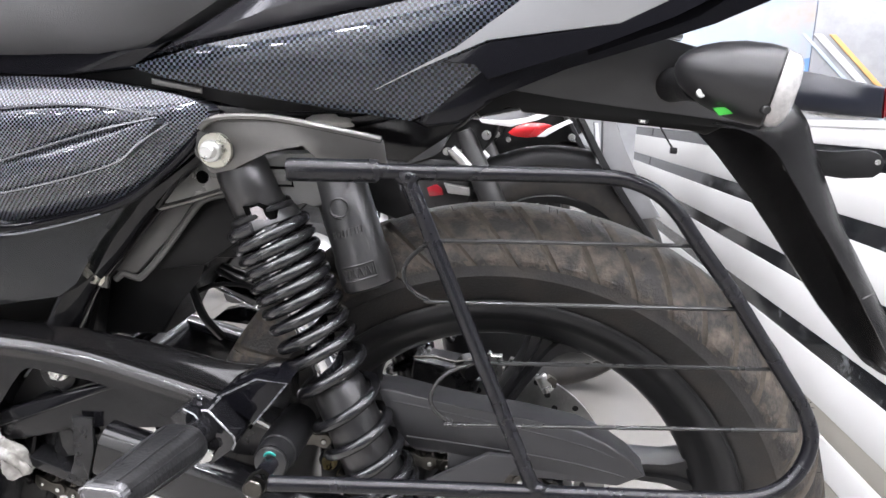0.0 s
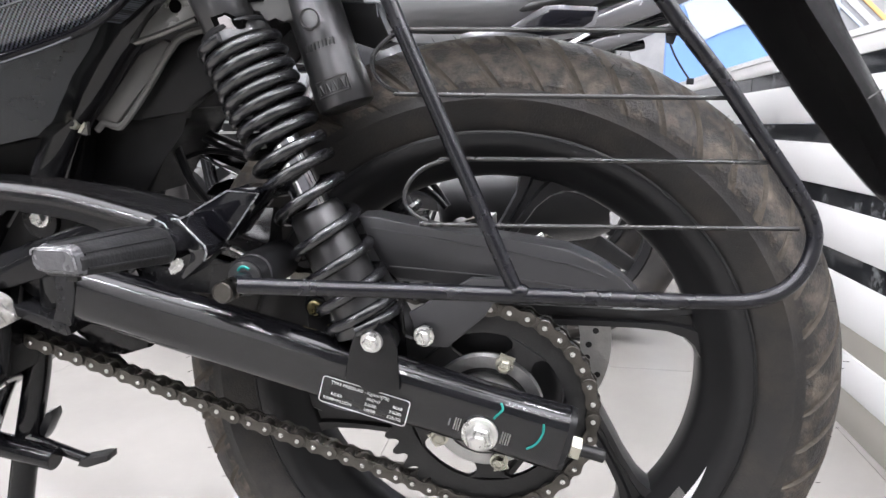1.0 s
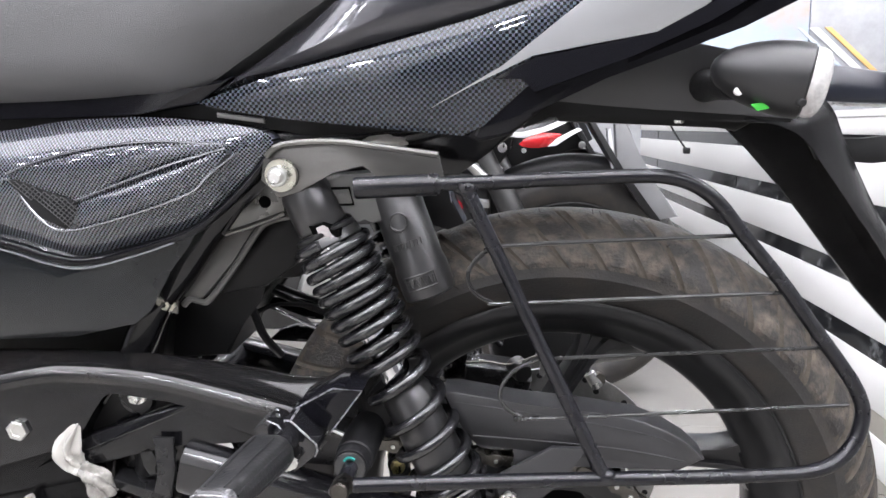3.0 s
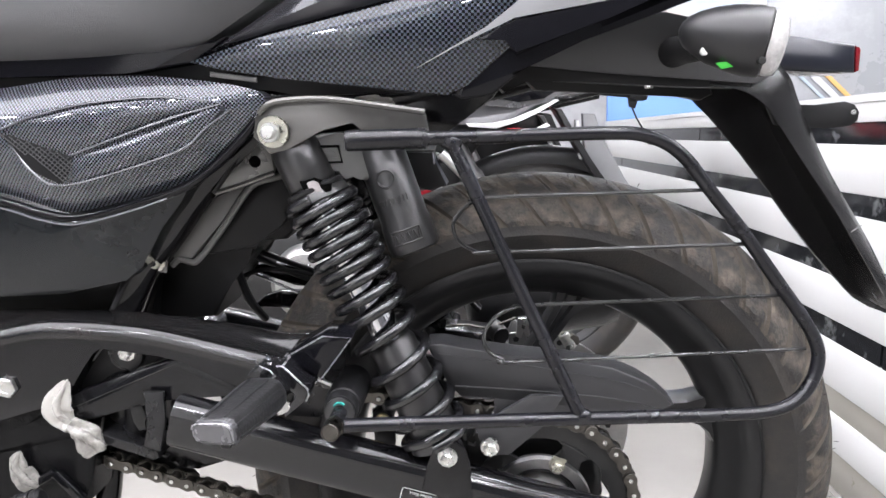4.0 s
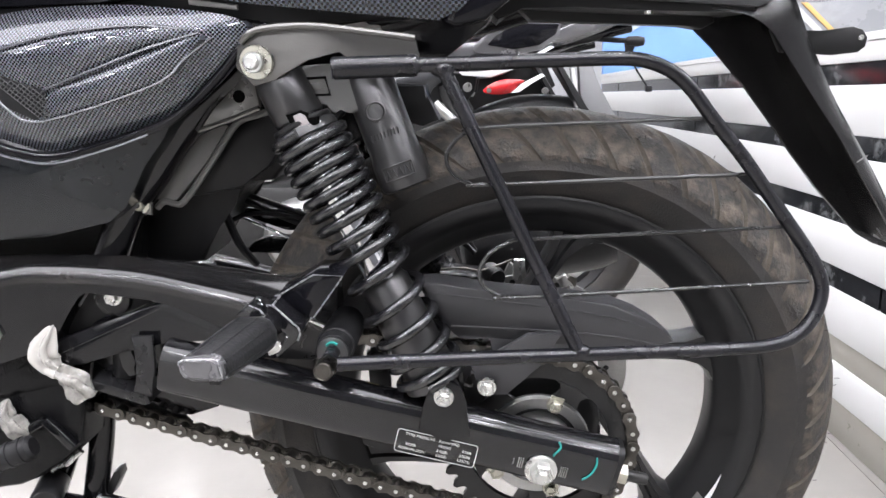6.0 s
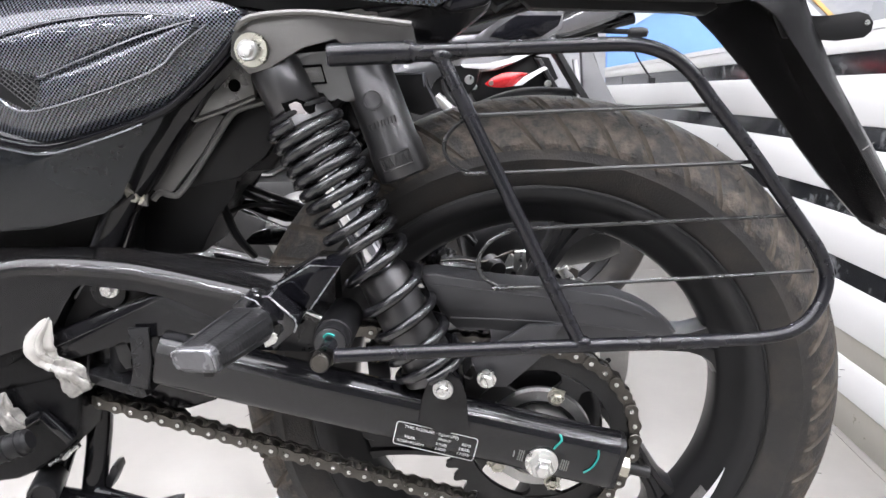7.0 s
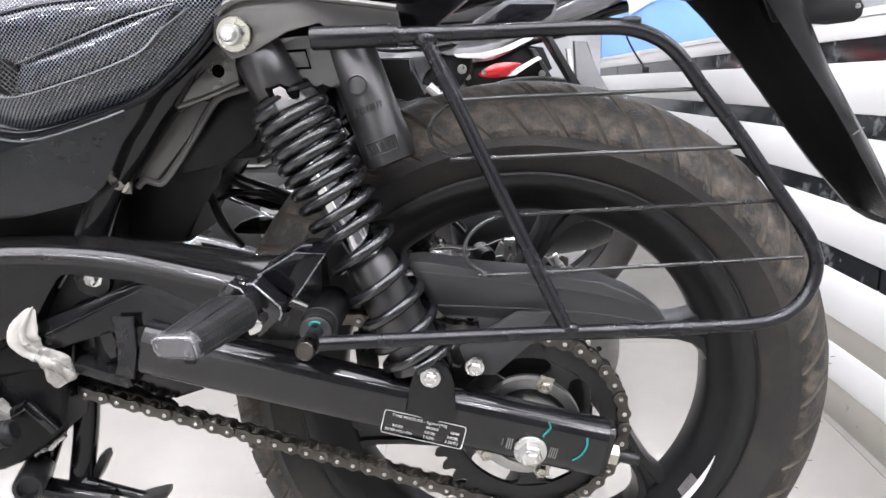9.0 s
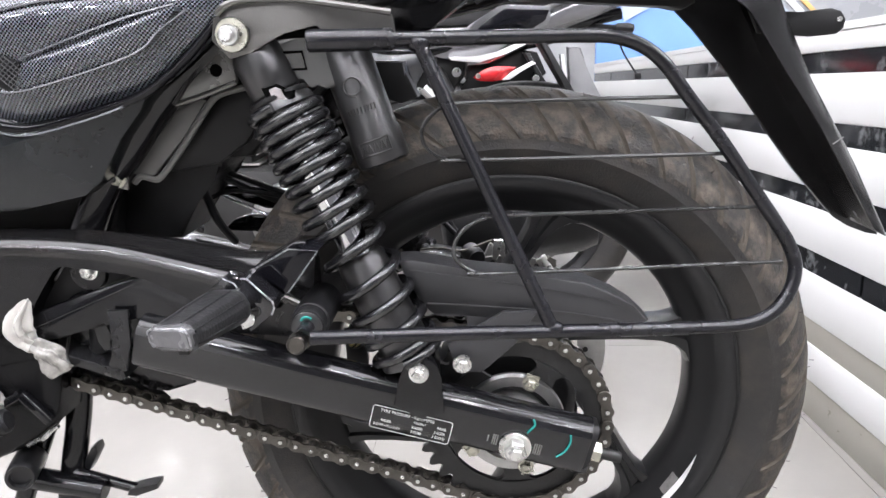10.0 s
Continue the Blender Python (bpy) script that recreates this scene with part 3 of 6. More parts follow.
    part("silencer", lathe(bmesh.new(), (-0.55, 0.13, 0.32), (0.56, 0.0, 0.08), [(0, 0.02), (0.08, 0.04), (0.5, 0.05), (0.56, 0.04), (0.56, 0)], 24), M_ALU, b, "grey silencer")
    for s in (-0.09, 0.09):
        part("fork_leg", rod((-1.10, s, 0.86), (-1.32, s, 0.30), 0.019), M_CHROME, b, "bright fork leg")
    part("handlebar", tube([(-1.00, -0.27, 1.02), (-1.08, -0.16, 1.01), (-1.10, 0, 0.98), (-1.08, 0.16, 1.01), (-1.00, 0.27, 1.02)], 0.011, 10, n=5), M_FRAME, b)
    part("headlamp", lathe(bmesh.new(), (-1.12, 0, 0.88), (-1, 0, 0), [(0, 0.05), (0.04, 0.08), (0.10, 0.085), (0.11, 0.07), (0.12, 0.0)], 28), M_GLOSSBLACK, b, "black headlamp")
    part("front_mudguard", tube([(-1.58, 0, 0.50), (-1.45, 0, 0.62), (-1.32, 0, 0.655), (-1.18, 0, 0.61), (-1.08, 0, 0.53)], 0.045, 10, n=5), body_colour, b, "painted front mudguard")
    part("stand_leg", tube([(-0.42, -0.12, 0.34), (-0.46, -0.20, 0.16), (-0.50, -0.26, 0.01)], 0.010, 10, n=3), M_FRAME, b, "black side stand")
    part("footpeg", rod((-0.24, -0.12, 0.43), (-0.24, -0.24, 0.44), 0.014), M_RUBBER, b)
    for bx, by, bz, br in ((-0.166, -0.130, 0.663, 0.011), (-0.256, -0.130, 0.621, 0.009), (-0.228, -0.130, 0.620, 0.007), (-0.116, -0.10, 0.653, 0.006)) if near else ((-0.166, -0.130, 0.650, 0.010), (0.062, -0.130, 0.652, 0.011)):
        part("bolt_head", lathe(bmesh.new(), (bx, by, bz), (0, -1, 0), [(-0.03, br * 0.7), (0, br), (0.01, br), (0.013, br * 0.8), (0.013, 0)], 16), M_ZINC, b, "bright bolt head")
    if near:
        pod = part("indicator", lathe(bmesh.new(), (0.196, -0.120, 0.757), (1, -0.3, -0.06), [(0, 0.004), (0.006, 0.010), (0.030, 0.012), (0.044, 0.009), (0.047, 0)], 20), M_PLASTIC, b, "black turn indicator")
        part("stalk", rod((0.13, -0.05, 0.765), (0.205, -0.118, 0.757), 0.006), M_RUBBER, pod)
        part("bracket", prism([(0.196, 0.752), (0.222, 0.752), (0.214, 0.726), (0.200, 0.730)], -0.125, -0.115, 0.002), M_RUBBER, pod)
        part("loose_lead", tube([(0.207, -0.120, 0.730), (0.220, -0.120, 0.702), (0.238, -0.120, 0.674), (0.254, -0.120, 0.652)], 0.0022, 8, n=4), M_RUBBER, b, "loose black lead")
        part("lead_plug", block(0.248, 0.263, -0.127, -0.113, 0.641, 0.655, 0.002), M_RUBBER, b, "black plug on the lead")
    part("bolt_arm", rod((-0.245, -0.14, 0.628), (-0.19, -0.14, 0.575), 0.012), M_ALU, b, "dull cast arm")
    part("fender_arc", tube([(-0.25, 0.0, 0.48), (-0.16, 0.0, 0.560), (-0.05, 0.0, 0.600), (0.06, 0.0, 0.600), (0.15, 0.0, 0.575)], 0.032, 12, n=6), M_PLASTIC_GREY, b, "dark inner mudguard")
    part("battery_box", block(-0.40, -0.20, -0.10, 0.08, 0.42, 0.60, 0.012), M_STEELBLACK, b, "black battery box")
    return b


def build_tyre_plain(x):
    return lathe_closed(bmesh.new(), (x, 0, 0.30), (0, 1, 0), [(0.05 * math.sin(a) * (1.0 if abs(a) < 1.6 else 0.9), 0.252 + 0.048 * math.cos(a)) for a in [radians(-140 + 280 * k / 16) for k in range(17)]], 72)


SHOCK_WAY = (0.13, 0, -0.285)

behind = parked_bike(M_BIKEWHITE, True, "silver and dark motorcycle with a white tail stripe")
behind.matrix_basis = pose(0.08, 1.12, 0.0, 3, 0, 0)
second = parked_bike(M_BIKEGREY, False, "dark motorcycle with a red and white side accent")
second.matrix_basis = pose(0.08, 1.69, 0.0, 3, 0, 0)
copy_thing(second, pose(-0.05, 2.9, 0.0, 3, 0, -3))

# ---- the motorcycle ----
bike = empty("motorcycle", "black commuter motorcycle with carbon-pattern panels on its stand", "motorcycle")
bike.matrix_basis = LEANING
AXLE = (0.0, 0.31)
UPY = (0, 1, 0)


# rear wheel
def edge_of(i, side, per):
    """How far out a tread block reaches: each block steps a little past the last one."""
    k = i + (per // 2 if side > 0 else 0)
    return 0.93 + 0.075 * ((k % per) / per) ** 0.7 + 0.02 * noise.noise(Vector(((k // per) * 3.7, 1.0, side)))


def build_tyre(bm, R=0.312, half=0.060, nt=1056, tread=True, cx=0.0, cz=0.31, pitch=7.5):
    """A tyre: a rounded carcass whose crown carries slanted blocks cut by grooves."""
    m = 56
    prof = [-1 + 2 * j / m for j in range(m + 1)]
    rows = []
    ring_r, tube_r = R - 0.052, 0.052
    per = nt // int(360 / pitch)
    for i in range(nt):
        row = []
        for s in prof:
            a = s * radians(138)
            y = half * math.sin(a) if abs(a) < math.pi / 2 else math.copysign(half - (abs(a) - math.pi / 2) * 0.024, a)
            r = ring_r + tube_r * math.cos(a) if abs(a) < math.pi / 2 else ring_r - (abs(a) - math.pi / 2) * 0.036
            h = 0.0
            t = abs(a) / radians(80)
            slant = 1.15 * min(t, 1.15) ** 1.4
            th = 2 * math.pi * i / nt - radians(pitch) * slant
            ph = (i + (per // 2 if a > 0 else 0)) % per
            lim = edge_of(i, a, per)
            if tread and t < lim:
                h = 0.0026
                edge = lim - t
                long_cut = ((i + (per // 2 if a > 0 else 0)) // per) % 3 != 1
                w = 3 if t > (0.16 if long_cut else 0.52) else 0
                if ph < w:
                    h = 0.0 if 0 < ph < w - 1 or w < 3 else 0.0008
                if 0.10 < t < 0.55 and (i + 5) % (2 * per) == 9:
                    h = 0.0012
                if 0.30 < t < 0.37 and 9 < ph < 14:
                    h = 0.0010
                if edge < 0.05:
                    h *= edge / 0.05
                h += 0.0004 * noise.noise(Vector((i * 0.11, s * 9, 3.0)))
            elif 1.10 < t < 1.15:
                h = 0.0008
            n_y, n_r = math.sin(min(max(a, -1.7), 1.7)), math.cos(min(abs(a), 1.7))
            y, r = y + n_y * h, r + n_r * h
            row.append(bm.verts.new((cx + r * math.cos(th), y, cz + r * math.sin(th))))
        rows.append(row)
    for i in range(nt):
        A, B = rows[i], rows[(i + 1) % nt]
        for j in range(m):
            f = bm.faces.new((A[j], B[j], B[j + 1], A[j + 1]))
            t = abs(prof[j] + 1 / m) * 138 / 80
            ph = (i + (per // 2 if prof[j] > 0 else 0) + 1) % per
            if t < edge_of(i, prof[j], per):
                f.material_index = 1
            spread = 4.0 + 4.5 * noise.noise(Vector((i * 0.35, prof[j] * 16, 7.0))) + 1.5 * noise.noise(Vector((i * 0.9, prof[j] * 50, 2.0)))
            if tread and 0.12 < t < 0.97 and ph < spread:
                f.material_index = 2
    return bm


bm = bmesh.new()
lathe_closed(bm, (0, 0, 0.31), UPY, [(-0.0430, 0.2340), (-0.0458, 0.2332), (-0.0472, 0.2290), (-0.0440, 0.2190), (-0.034, 0.212), (-0.022, 0.199), (-0.018, 0.194), (-0.012, 0.191), (0.012, 0.191),
                                     (0.018, 0.194), (0.022, 0.199), (0.034, 0.212), (0.040, 0.217), (0.044, 0.226), (0.042, 0.232), (0.03, 0.232), (-0.03, 0.234)], 120)
wheel = part("rear_wheel", bm, M_RIM, bike, "black alloy rear wheel rim")
part("rim_lip", lathe_closed(bmesh.new(), (0, 0, 0.31), UPY, [(-0.0472, 0.2322), (-0.0464, 0.2345), (-0.0446, 0.2343), (-0.0455, 0.2318)], 140), M_STEELBLACK, wheel, "thin grey rim lip")
bm = build_tyre(bmesh.new())
tyre = part("tyre", bm, M_TYRE, wheel, "black rubber tyre with brown dust on the tread", 30)
tyre.data.materials.append(M_TREAD)
tyre.data.materials.append(M_DUST)
bm = bmesh.new()     # moulding hairs left on the new tyre
for i in range(150):
    th, off = rng.uniform(0, 2 * math.pi), rng.choice((-1, 1)) * rng.uniform(0.012, 0.046)
    r = 0.260 + 0.056 * math.cos(math.asin(off / 0.062))
    p = Vector((r * math.cos(th), off, 0.31 + r * math.sin(th)))
    d = Vector((math.cos(th + rng.uniform(-0.6, 0.6)), off * 8, math.sin(th + rng.uniform(-0.6, 0.6)))).normalized()
    sweep(bm, [p, p + d * rng.uniform(0.003, 0.006)], 0.0003, 3)
tagged(part("rubber_hairs", bm, M_RUBBER, wheel), kind="stuff")


def spoke(angle):
    """A cast spoke that leaves the hub at a tangent, with flared ends and a groove down its middle."""
    bm = bmesh.new()
    c, s = math.cos(angle), math.sin(angle)
    off = 0.064
    secs = [(-0.012, 0.016, 0.028), (0.02, 0.0125, 0.026), (0.08, 0.0105, 0.022), (0.13, 0.0100, 0.019), (0.158, 0.0120, 0.018), (0.174, 0.018, 0.017), (0.184, 0.027, 0.0165), (0.190, 0.040, 0.016)]
    rings = []
    for r, w, e in secs:
        prof = [(-w, -e * 0.5), (-w * 0.85, -e), (-w * 0.35, -e), (-w * 0.22, -e * 0.72), (w * 0.22, -e * 0.72), (w * 0.35, -e), (w * 0.85, -e), (w, -e * 0.5),
                (w, e * 0.5), (w * 0.8, e), (-w * 0.8, e), (-w, e * 0.5)]
        rings.append([bm.verts.new((r * c - (t + off) * s, y, 0.31 + r * s + (t + off) * c)) for t, y in prof])
    for A, B in zip(rings, rings[1:]):
        for k in range(12):
            bm.faces.new((A[k], A[(k + 1) % 12], B[(k + 1) % 12], B[k]))
    bm.faces.new(rings[0]), bm.faces.new(rings[-1])
    return part("spoke", bm, M_RIM, wheel)


for k in range(6):
    spoke(radians(-1 + 60 * k))
bm = lathe(bmesh.new(), (0, -0.062, 0.31), UPY, [(0, 0.03), (0, 0.058), (0.006, 0.066), (0.03, 0.070), (0.05, 0.068), (0.08, 0.066), (0.10, 0.058), (0.125, 0.05), (0.125, 0.02)], 48)
part("hub", bm, M_RIM, wheel)

# sprocket with 36 teeth
NT, PITCHC = 36, 0.015875
RP = PITCHC / (2 * math.sin(math.pi / NT))
SY = -0.094
bm = bmesh.new()
outer = []
for i in range(NT * 6):
    a = 2 * math.pi * (i + 0.5) / (NT * 6)
    ph = (i % 6)
    r = RP + (0.0052, 0.0035, -0.0035, -0.0052, -0.0035, 0.0035)[ph]
    outer.append((r, a))
for y, sgn in ((SY - 0.0028, 1), (SY + 0.0028, -1)):
    vo = [bm.verts.new((r * math.cos(a), y, 0.31 + r * math.sin(a))) for r, a in outer]
    vi = [bm.verts.new((0.069 * math.cos(a), y, 0.31 + 0.069 * math.sin(a))) for r, a in outer]
    for i in range(len(vo)):
        j = (i + 1) % len(vo)
        bm.faces.new((vo[i], vo[j], vi[j], vi[i]))
    if sgn == 1:
        front = (vo, vi)
for i in range(len(vo)):
    j = (i + 1) % len(vo)
    bm.faces.new((front[0][i], front[0][j], vo[j], vo[i]))
    bm.faces.new((front[1][i], front[1][j], vi[j], vi[i]))
part("sprocket", bm, M_STEELBLACK, wheel, "black steel sprocket", 25)
part("sprocket_ring", lathe_closed(bmesh.new(), (0, SY, 0.31), UPY, [(-0.0028, 0.034), (-0.0028, 0.050), (0.0028, 0.050), (0.0028, 0.034)], 60), M_STEELBLACK, wheel)
for k in range(5):
    a0 = radians(58 + 72 * k)
    pts = [(0.047, 0.34), (0.052, 0.24), (0.060, 0.17), (0.066, 0.21), (0.0715, 0.36)]
    poly = [(r * math.cos(a0 + w), 0.31 + r * math.sin(a0 + w)) for r, w in pts] + [(r * math.cos(a0 - w), 0.31 + r * math.sin(a0 - w)) for r, w in reversed(pts)]
    part("sprocket_arm", prism(poly, SY - 0.0027, SY + 0.0027, 0.0006, 0, 1), M_STEELBLACK, wheel)
bm = lathe_closed(bmesh.new(), (0, SY - 0.006, 0.31), UPY, [(-0.0025, 0.040), (-0.0025, 0.050), (0.003, 0.051), (0.003, 0.040)], 60)
part("lock_ring", bm, M_ALU, wheel, "pale plated lock ring")
bm = lathe(bmesh.new(), (0, -0.13, 0.31), UPY, [(0, 0.012), (0, 0.022), (0.006, 0.024), (0.012, 0.030), (0.03, 0.033), (0.05, 0.034)], 40)
part("hub_carrier", bm, M_ALU, wheel, "dull aluminium hub carrier")
for k in range(5):
    a = radians(70 + 72 * k)
    hex_bolt(wheel, (0.047 * math.cos(a), SY - 0.010, 0.31 + 0.047 * math.sin(a)), 0.006, 0.008, name="sprocket_bolt", material=M_PALEZINC)
    p = [(0.040, -0.10), (0.056, -0.12), (0.056, 0.12), (0.040, 0.10)]
    poly = [(r * math.cos(a + w), 0.31 + r * math.sin(a + w)) for r, w in p]
    part("lock_tab", prism(poly, SY - 0.0105, SY - 0.009, 0), M_PALEZINC, wheel)

# brake disc on the far side
bm = bmesh.new()
lathe_closed(bm, (0, 0.075, 0.31), UPY, [(-0.002, 0.085), (-0.002, 0.118), (0.002, 0.118), (0.002, 0.085)], 90)
part("brake_disc", bm, M_ALU, wheel, "drilled steel brake disc")
bm = bmesh.new()
# dark discs laid on the metal stand in for the drillings
for k in range(40):
    a, r = 2 * math.pi * k / 40, 0.094 + 0.008 * (k % 3)
    lathe(bm, (r * math.cos(a), 0.0722, 0.31 + r * math.sin(a)), UPY, [(0, 0.0034), (0.0004, 0.0034)], 12)
part("disc_drilling", bm, M_STEELBLACK, wheel, "flat dark discs drawn as the drilled holes")
bm = bmesh.new()      # white tape along the rim's flank
n = 24
A, B = [], []
for i in range(n + 1):
    a = radians(-20 - 62 * i / n)
    w = 0.0045 * math.sin(math.pi * min(1, (i + 0.3) / 9.0) / 2)
    for lst, r in ((A, 0.2125 - w * 0.6), (B, 0.2125 + w)):
        lst.append(bm.verts.new((r * math.cos(a), -0.0425 + (0.222 - r) * 0.55, 0.31 + r * math.sin(a))))
for i in range(n):
    bm.faces.new((A[i], A[i + 1], B[i + 1], B[i]))
part("rim_tape", bm, M_TAPE, wheel, "white tape strip along the rim")
bm = bmesh.new()
pts = [(0.2045, -29), (0.2045, -36), (0.2125, -36.5), (0.2125, -29.5)]
vs = [bm.verts.new((r * math.cos(radians(a)), -0.0225 - (r - 0.199) * 0.95 - 0.0012, 0.31 + r * math.sin(radians(a)))) for r, a in pts]
bm.faces.new(vs)
part("rim_label", bm, M_LABELGREY, wheel, "worn grey label on the rim")

# chain: an endless run round the rear sprocket and the hidden front one
chain = new("drive_chain")
chain.parent = bike
chain["label"] = "oily steel roller chain"
FC, FR = (-0.60, 0.437), 0.0355


def tangent(c1, r1, c2, r2, side):
    dx, dz = c2[0] - c1[0], c2[1] - c1[1]
    L = math.hypot(dx, dz)
    base, off = math.atan2(dz, dx), math.acos((r1 - r2) / L)
    a = base + side * off
    return (c1[0] + r1 * math.cos(a), c1[1] + r1 * math.sin(a)), (c2[0] + r2 * math.cos(a), c2[1] + r2 * math.sin(a)), a


(t1, f1, a1), (t2, f2, a2) = tangent(AXLE, RP, FC, FR, -1), tangent(AXLE, RP, FC, FR, 1)
path = []
for i in range(41):
    path.append((f1[0] + (t1[0] - f1[0]) * i / 40, f1[1] + (t1[1] - f1[1]) * i / 40))
start = a1
end = a2
while end > start:
    end -= 2 * math.pi
for i in range(1, 120):
    a = start + (end - start) * i / 120
    path.append((AXLE[0] + RP * math.cos(a), AXLE[1] + RP * math.sin(a)))
for i in range(41):
    s = i / 40
    path.append((t2[0] + (f2[0] - t2[0]) * s, t2[1] + (f2[1] - t2[1]) * s))
pins, acc, last = [path[0]], 0.0, path[0]
for p in path[1:]:
    d = math.hypot(p[0] - last[0], p[1] - last[1])
    while acc + d >= PITCHC:
        k = (PITCHC - acc) / d
        last = (last[0] + (p[0] - last[0]) * k, last[1] + (p[1] - last[1]) * k)
        pins.append(last)
        d = math.hypot(p[0] - last[0], p[1] - last[1])
        acc = 0.0
    acc += d
    last = p


def link_mesh(outer_link):
    bm = bmesh.new()
    h, P = 0.0068, PITCHC
    pts = []
    for k in range(9):
        a = math.pi / 2 + math.pi * k / 8
        pts.append((h * math.cos(a), h * math.sin(a)))
    pts.append((P / 2, -h * 0.62))
    for k in range(9):
        a = -math.pi / 2 + math.pi * k / 8
        pts.append((P + h * math.cos(a), h * math.sin(a)))
    pts.append((P / 2, h * 0.62))
    for ys in ((-0.0082, -0.0062), (0.0062, 0.0082)) if outer_link else ((-0.0060, -0.0042), (0.0042, 0.0060)):
        prism(pts, ys[0], ys[1], 0.0004, 0, 1, bm)
    for x in (0, P):
        if outer_link:
            lathe(bm, (x, -0.0094, 0), UPY, [(0, 0.0018), (0.0006, 0.0026), (0.0182, 0.0026), (0.0188, 0.0018)], 12)
        else:
            lathe(bm, (x, -0.0042, 0), UPY, [(0, 0.0050), (0.0084, 0.0050)], 14)
    return mesh_of("chain_link", bm, M_STEEL, 30)


LINKS = link_mesh(False), link_mesh(True)
pin_bm = bmesh.new()
for i, (p, q) in enumerate(zip(pins, pins[1:])):
    ob = new("chain_link", LINKS[i % 2])
    ob.parent = chain
    ob.matrix_basis = Matrix.Translation((p[0], SY, p[1])) @ Matrix.Rotation(-math.atan2(q[1] - p[1], q[0] - p[0]), 4, "Y")
    if i % 2 == 1:
        for x, z in (p, q):
            lathe(pin_bm, (x, SY - 0.0098, z), UPY, [(0, 0.0012), (0.0004, 0.0021), (0.0012, 0.0023)], 10)
tagged(part("pin_head", pin_bm, M_ZINC, chain, "bright riveted pin heads"), kind="stuff")

# swing arm
arm = part("swing_arm", beam((-0.345, 0.4072), (0.066, 0.302), 0.052, 0.056, -0.142, -0.108, 0.0165, 9), M_ARM, bike, "gloss black box-section swing arm")
part("end_plate", beam((0.0655, 0.3021), (0.071, 0.3007), 0.054, 0.052, -0.140, -0.110, 0.010), M_SATIN, arm)
part("inner_run", beam((-0.50, 0.446), (-0.34, 0.406), 0.046, 0.048, -0.104, -0.075), M_FRAME, arm)
part("far_beam", beam((-0.56, 0.462), (0.066, 0.302), 0.050, 0.056, 0.100, 0.135), M_FRAME, arm)
part("cross_tube", rod((-0.40, -0.11, 0.42), (-0.40, 0.11, 0.42), 0.028), M_FRAME, arm)
part("shock_bracket", prism([(-0.110, 0.352), (-0.104, 0.378), (-0.099, 0.394), (-0.090, 0.401), (-0.080, 0.401), (-0.071, 0.394), (-0.066, 0.380), (-0.064, 0.345), (-0.086, 0.340)], -0.147, -0.1425, 0.0012), M_FRAME, arm, "welded black bracket")
part("shock_bracket", prism([(-0.105, 0.362), (-0.099, 0.394), (-0.090, 0.401), (-0.080, 0.401), (-0.071, 0.394), (-0.068, 0.350)], -0.100, -0.096, 0.0012), M_FRAME, arm)
hex_bolt(arm, (-0.0860, -0.148, 0.3850), 0.0066, 0.0090, name="shock_bolt")
hex_bolt(arm, (-0.048, -0.126, 0.384), 0.0064, 0.0088, name="guard_bolt")
bm = bmesh.new()
lathe(bm, (0, -0.1425, 0.31), (0, -1, 0), [(0, 0.0148), (0.0025, 0.0148), (0.003, 0.0142), (0.003, 0.012)], 40)
lathe(bm, (0, -0.1455, 0.31), (0, -1, 0), [(0, 0.0108), (0.0075, 0.0108), (0.009, 0.0094), (0.009, 0.0070), (0.013, 0.0066), (0.014, 0.0055), (0.014, 0.0)], 6, 0.3)
part("axle_nut", bm, M_ZINC, arm, "bright zinc axle nut and washer", 25)
d = Vector((0.626, 0, -0.160)).normalized()
u = Vector((-d.z, 0, d.x))
for s in (-0.026, -0.0215, -0.0195, -0.0175, 0.0175, 0.0195, 0.0215, 0.0235):
    c = Vector((0, -0.1424, 0.31)) + d * s + u * 0.002
    h = 0.0052 if s != -0.026 else 0.003
    part("adjuster_mark", rod(c - u * h, c + u * h, 0.0006, 8, 0.0001), M_ALU, arm, "pressed chain adjuster mark")
part("paint_mark", tube([(0.0165, -0.141, 0.337), (0.0180, -0.1425, 0.332), (0.0125, -0.1432, 0.326), (0.0115, -0.1432, 0.324)], 0.0010, 6, n=3), M_TEAL, arm, "teal inspection paint mark")
part("paint_mark", tube([(0.0505, -0.1428, 0.322), (0.0500, -0.1432, 0.314), (0.045, -0.1432, 0.305), (0.0375, -0.1432, 0.300)], 0.0009, 6, n=3, radii=None), M_TEAL, arm, "teal inspection paint mark")
part("adjuster_bolt", rod((0.070, -0.125, 0.296), (0.100, -0.125, 0.2885), 0.0055), M_STEELBLACK, arm, "black adjuster bolt end")
part("adjuster_nut", lathe(bmesh.new(), (0.072, -0.125, 0.2955), (0.03, 0, -0.0075), [(0, 0.010), (0.008, 0.010), (0.008, 0.0055)], 6), M_PALEZINC, arm, "plated adjuster nut", 25)

hex_bolt(arm, (-0.1547, -0.0830, 0.3887), 0.0052, 0.0072, material=M_BRASSZINC, name="stay_bolt", label="yellow-plated bolt")
part("stay_lug", rod((-0.1547, -0.055, 0.3887), (-0.1547, -0.0815, 0.3887), 0.0105), M_SATIN, arm, "round black lug")
part("stay_plate", prism([(-0.166, 0.396), (-0.145, 0.396), (-0.143, 0.360), (-0.149, 0.340), (-0.164, 0.345)], -0.075, -0.068, 0.001), M_SATIN, arm)
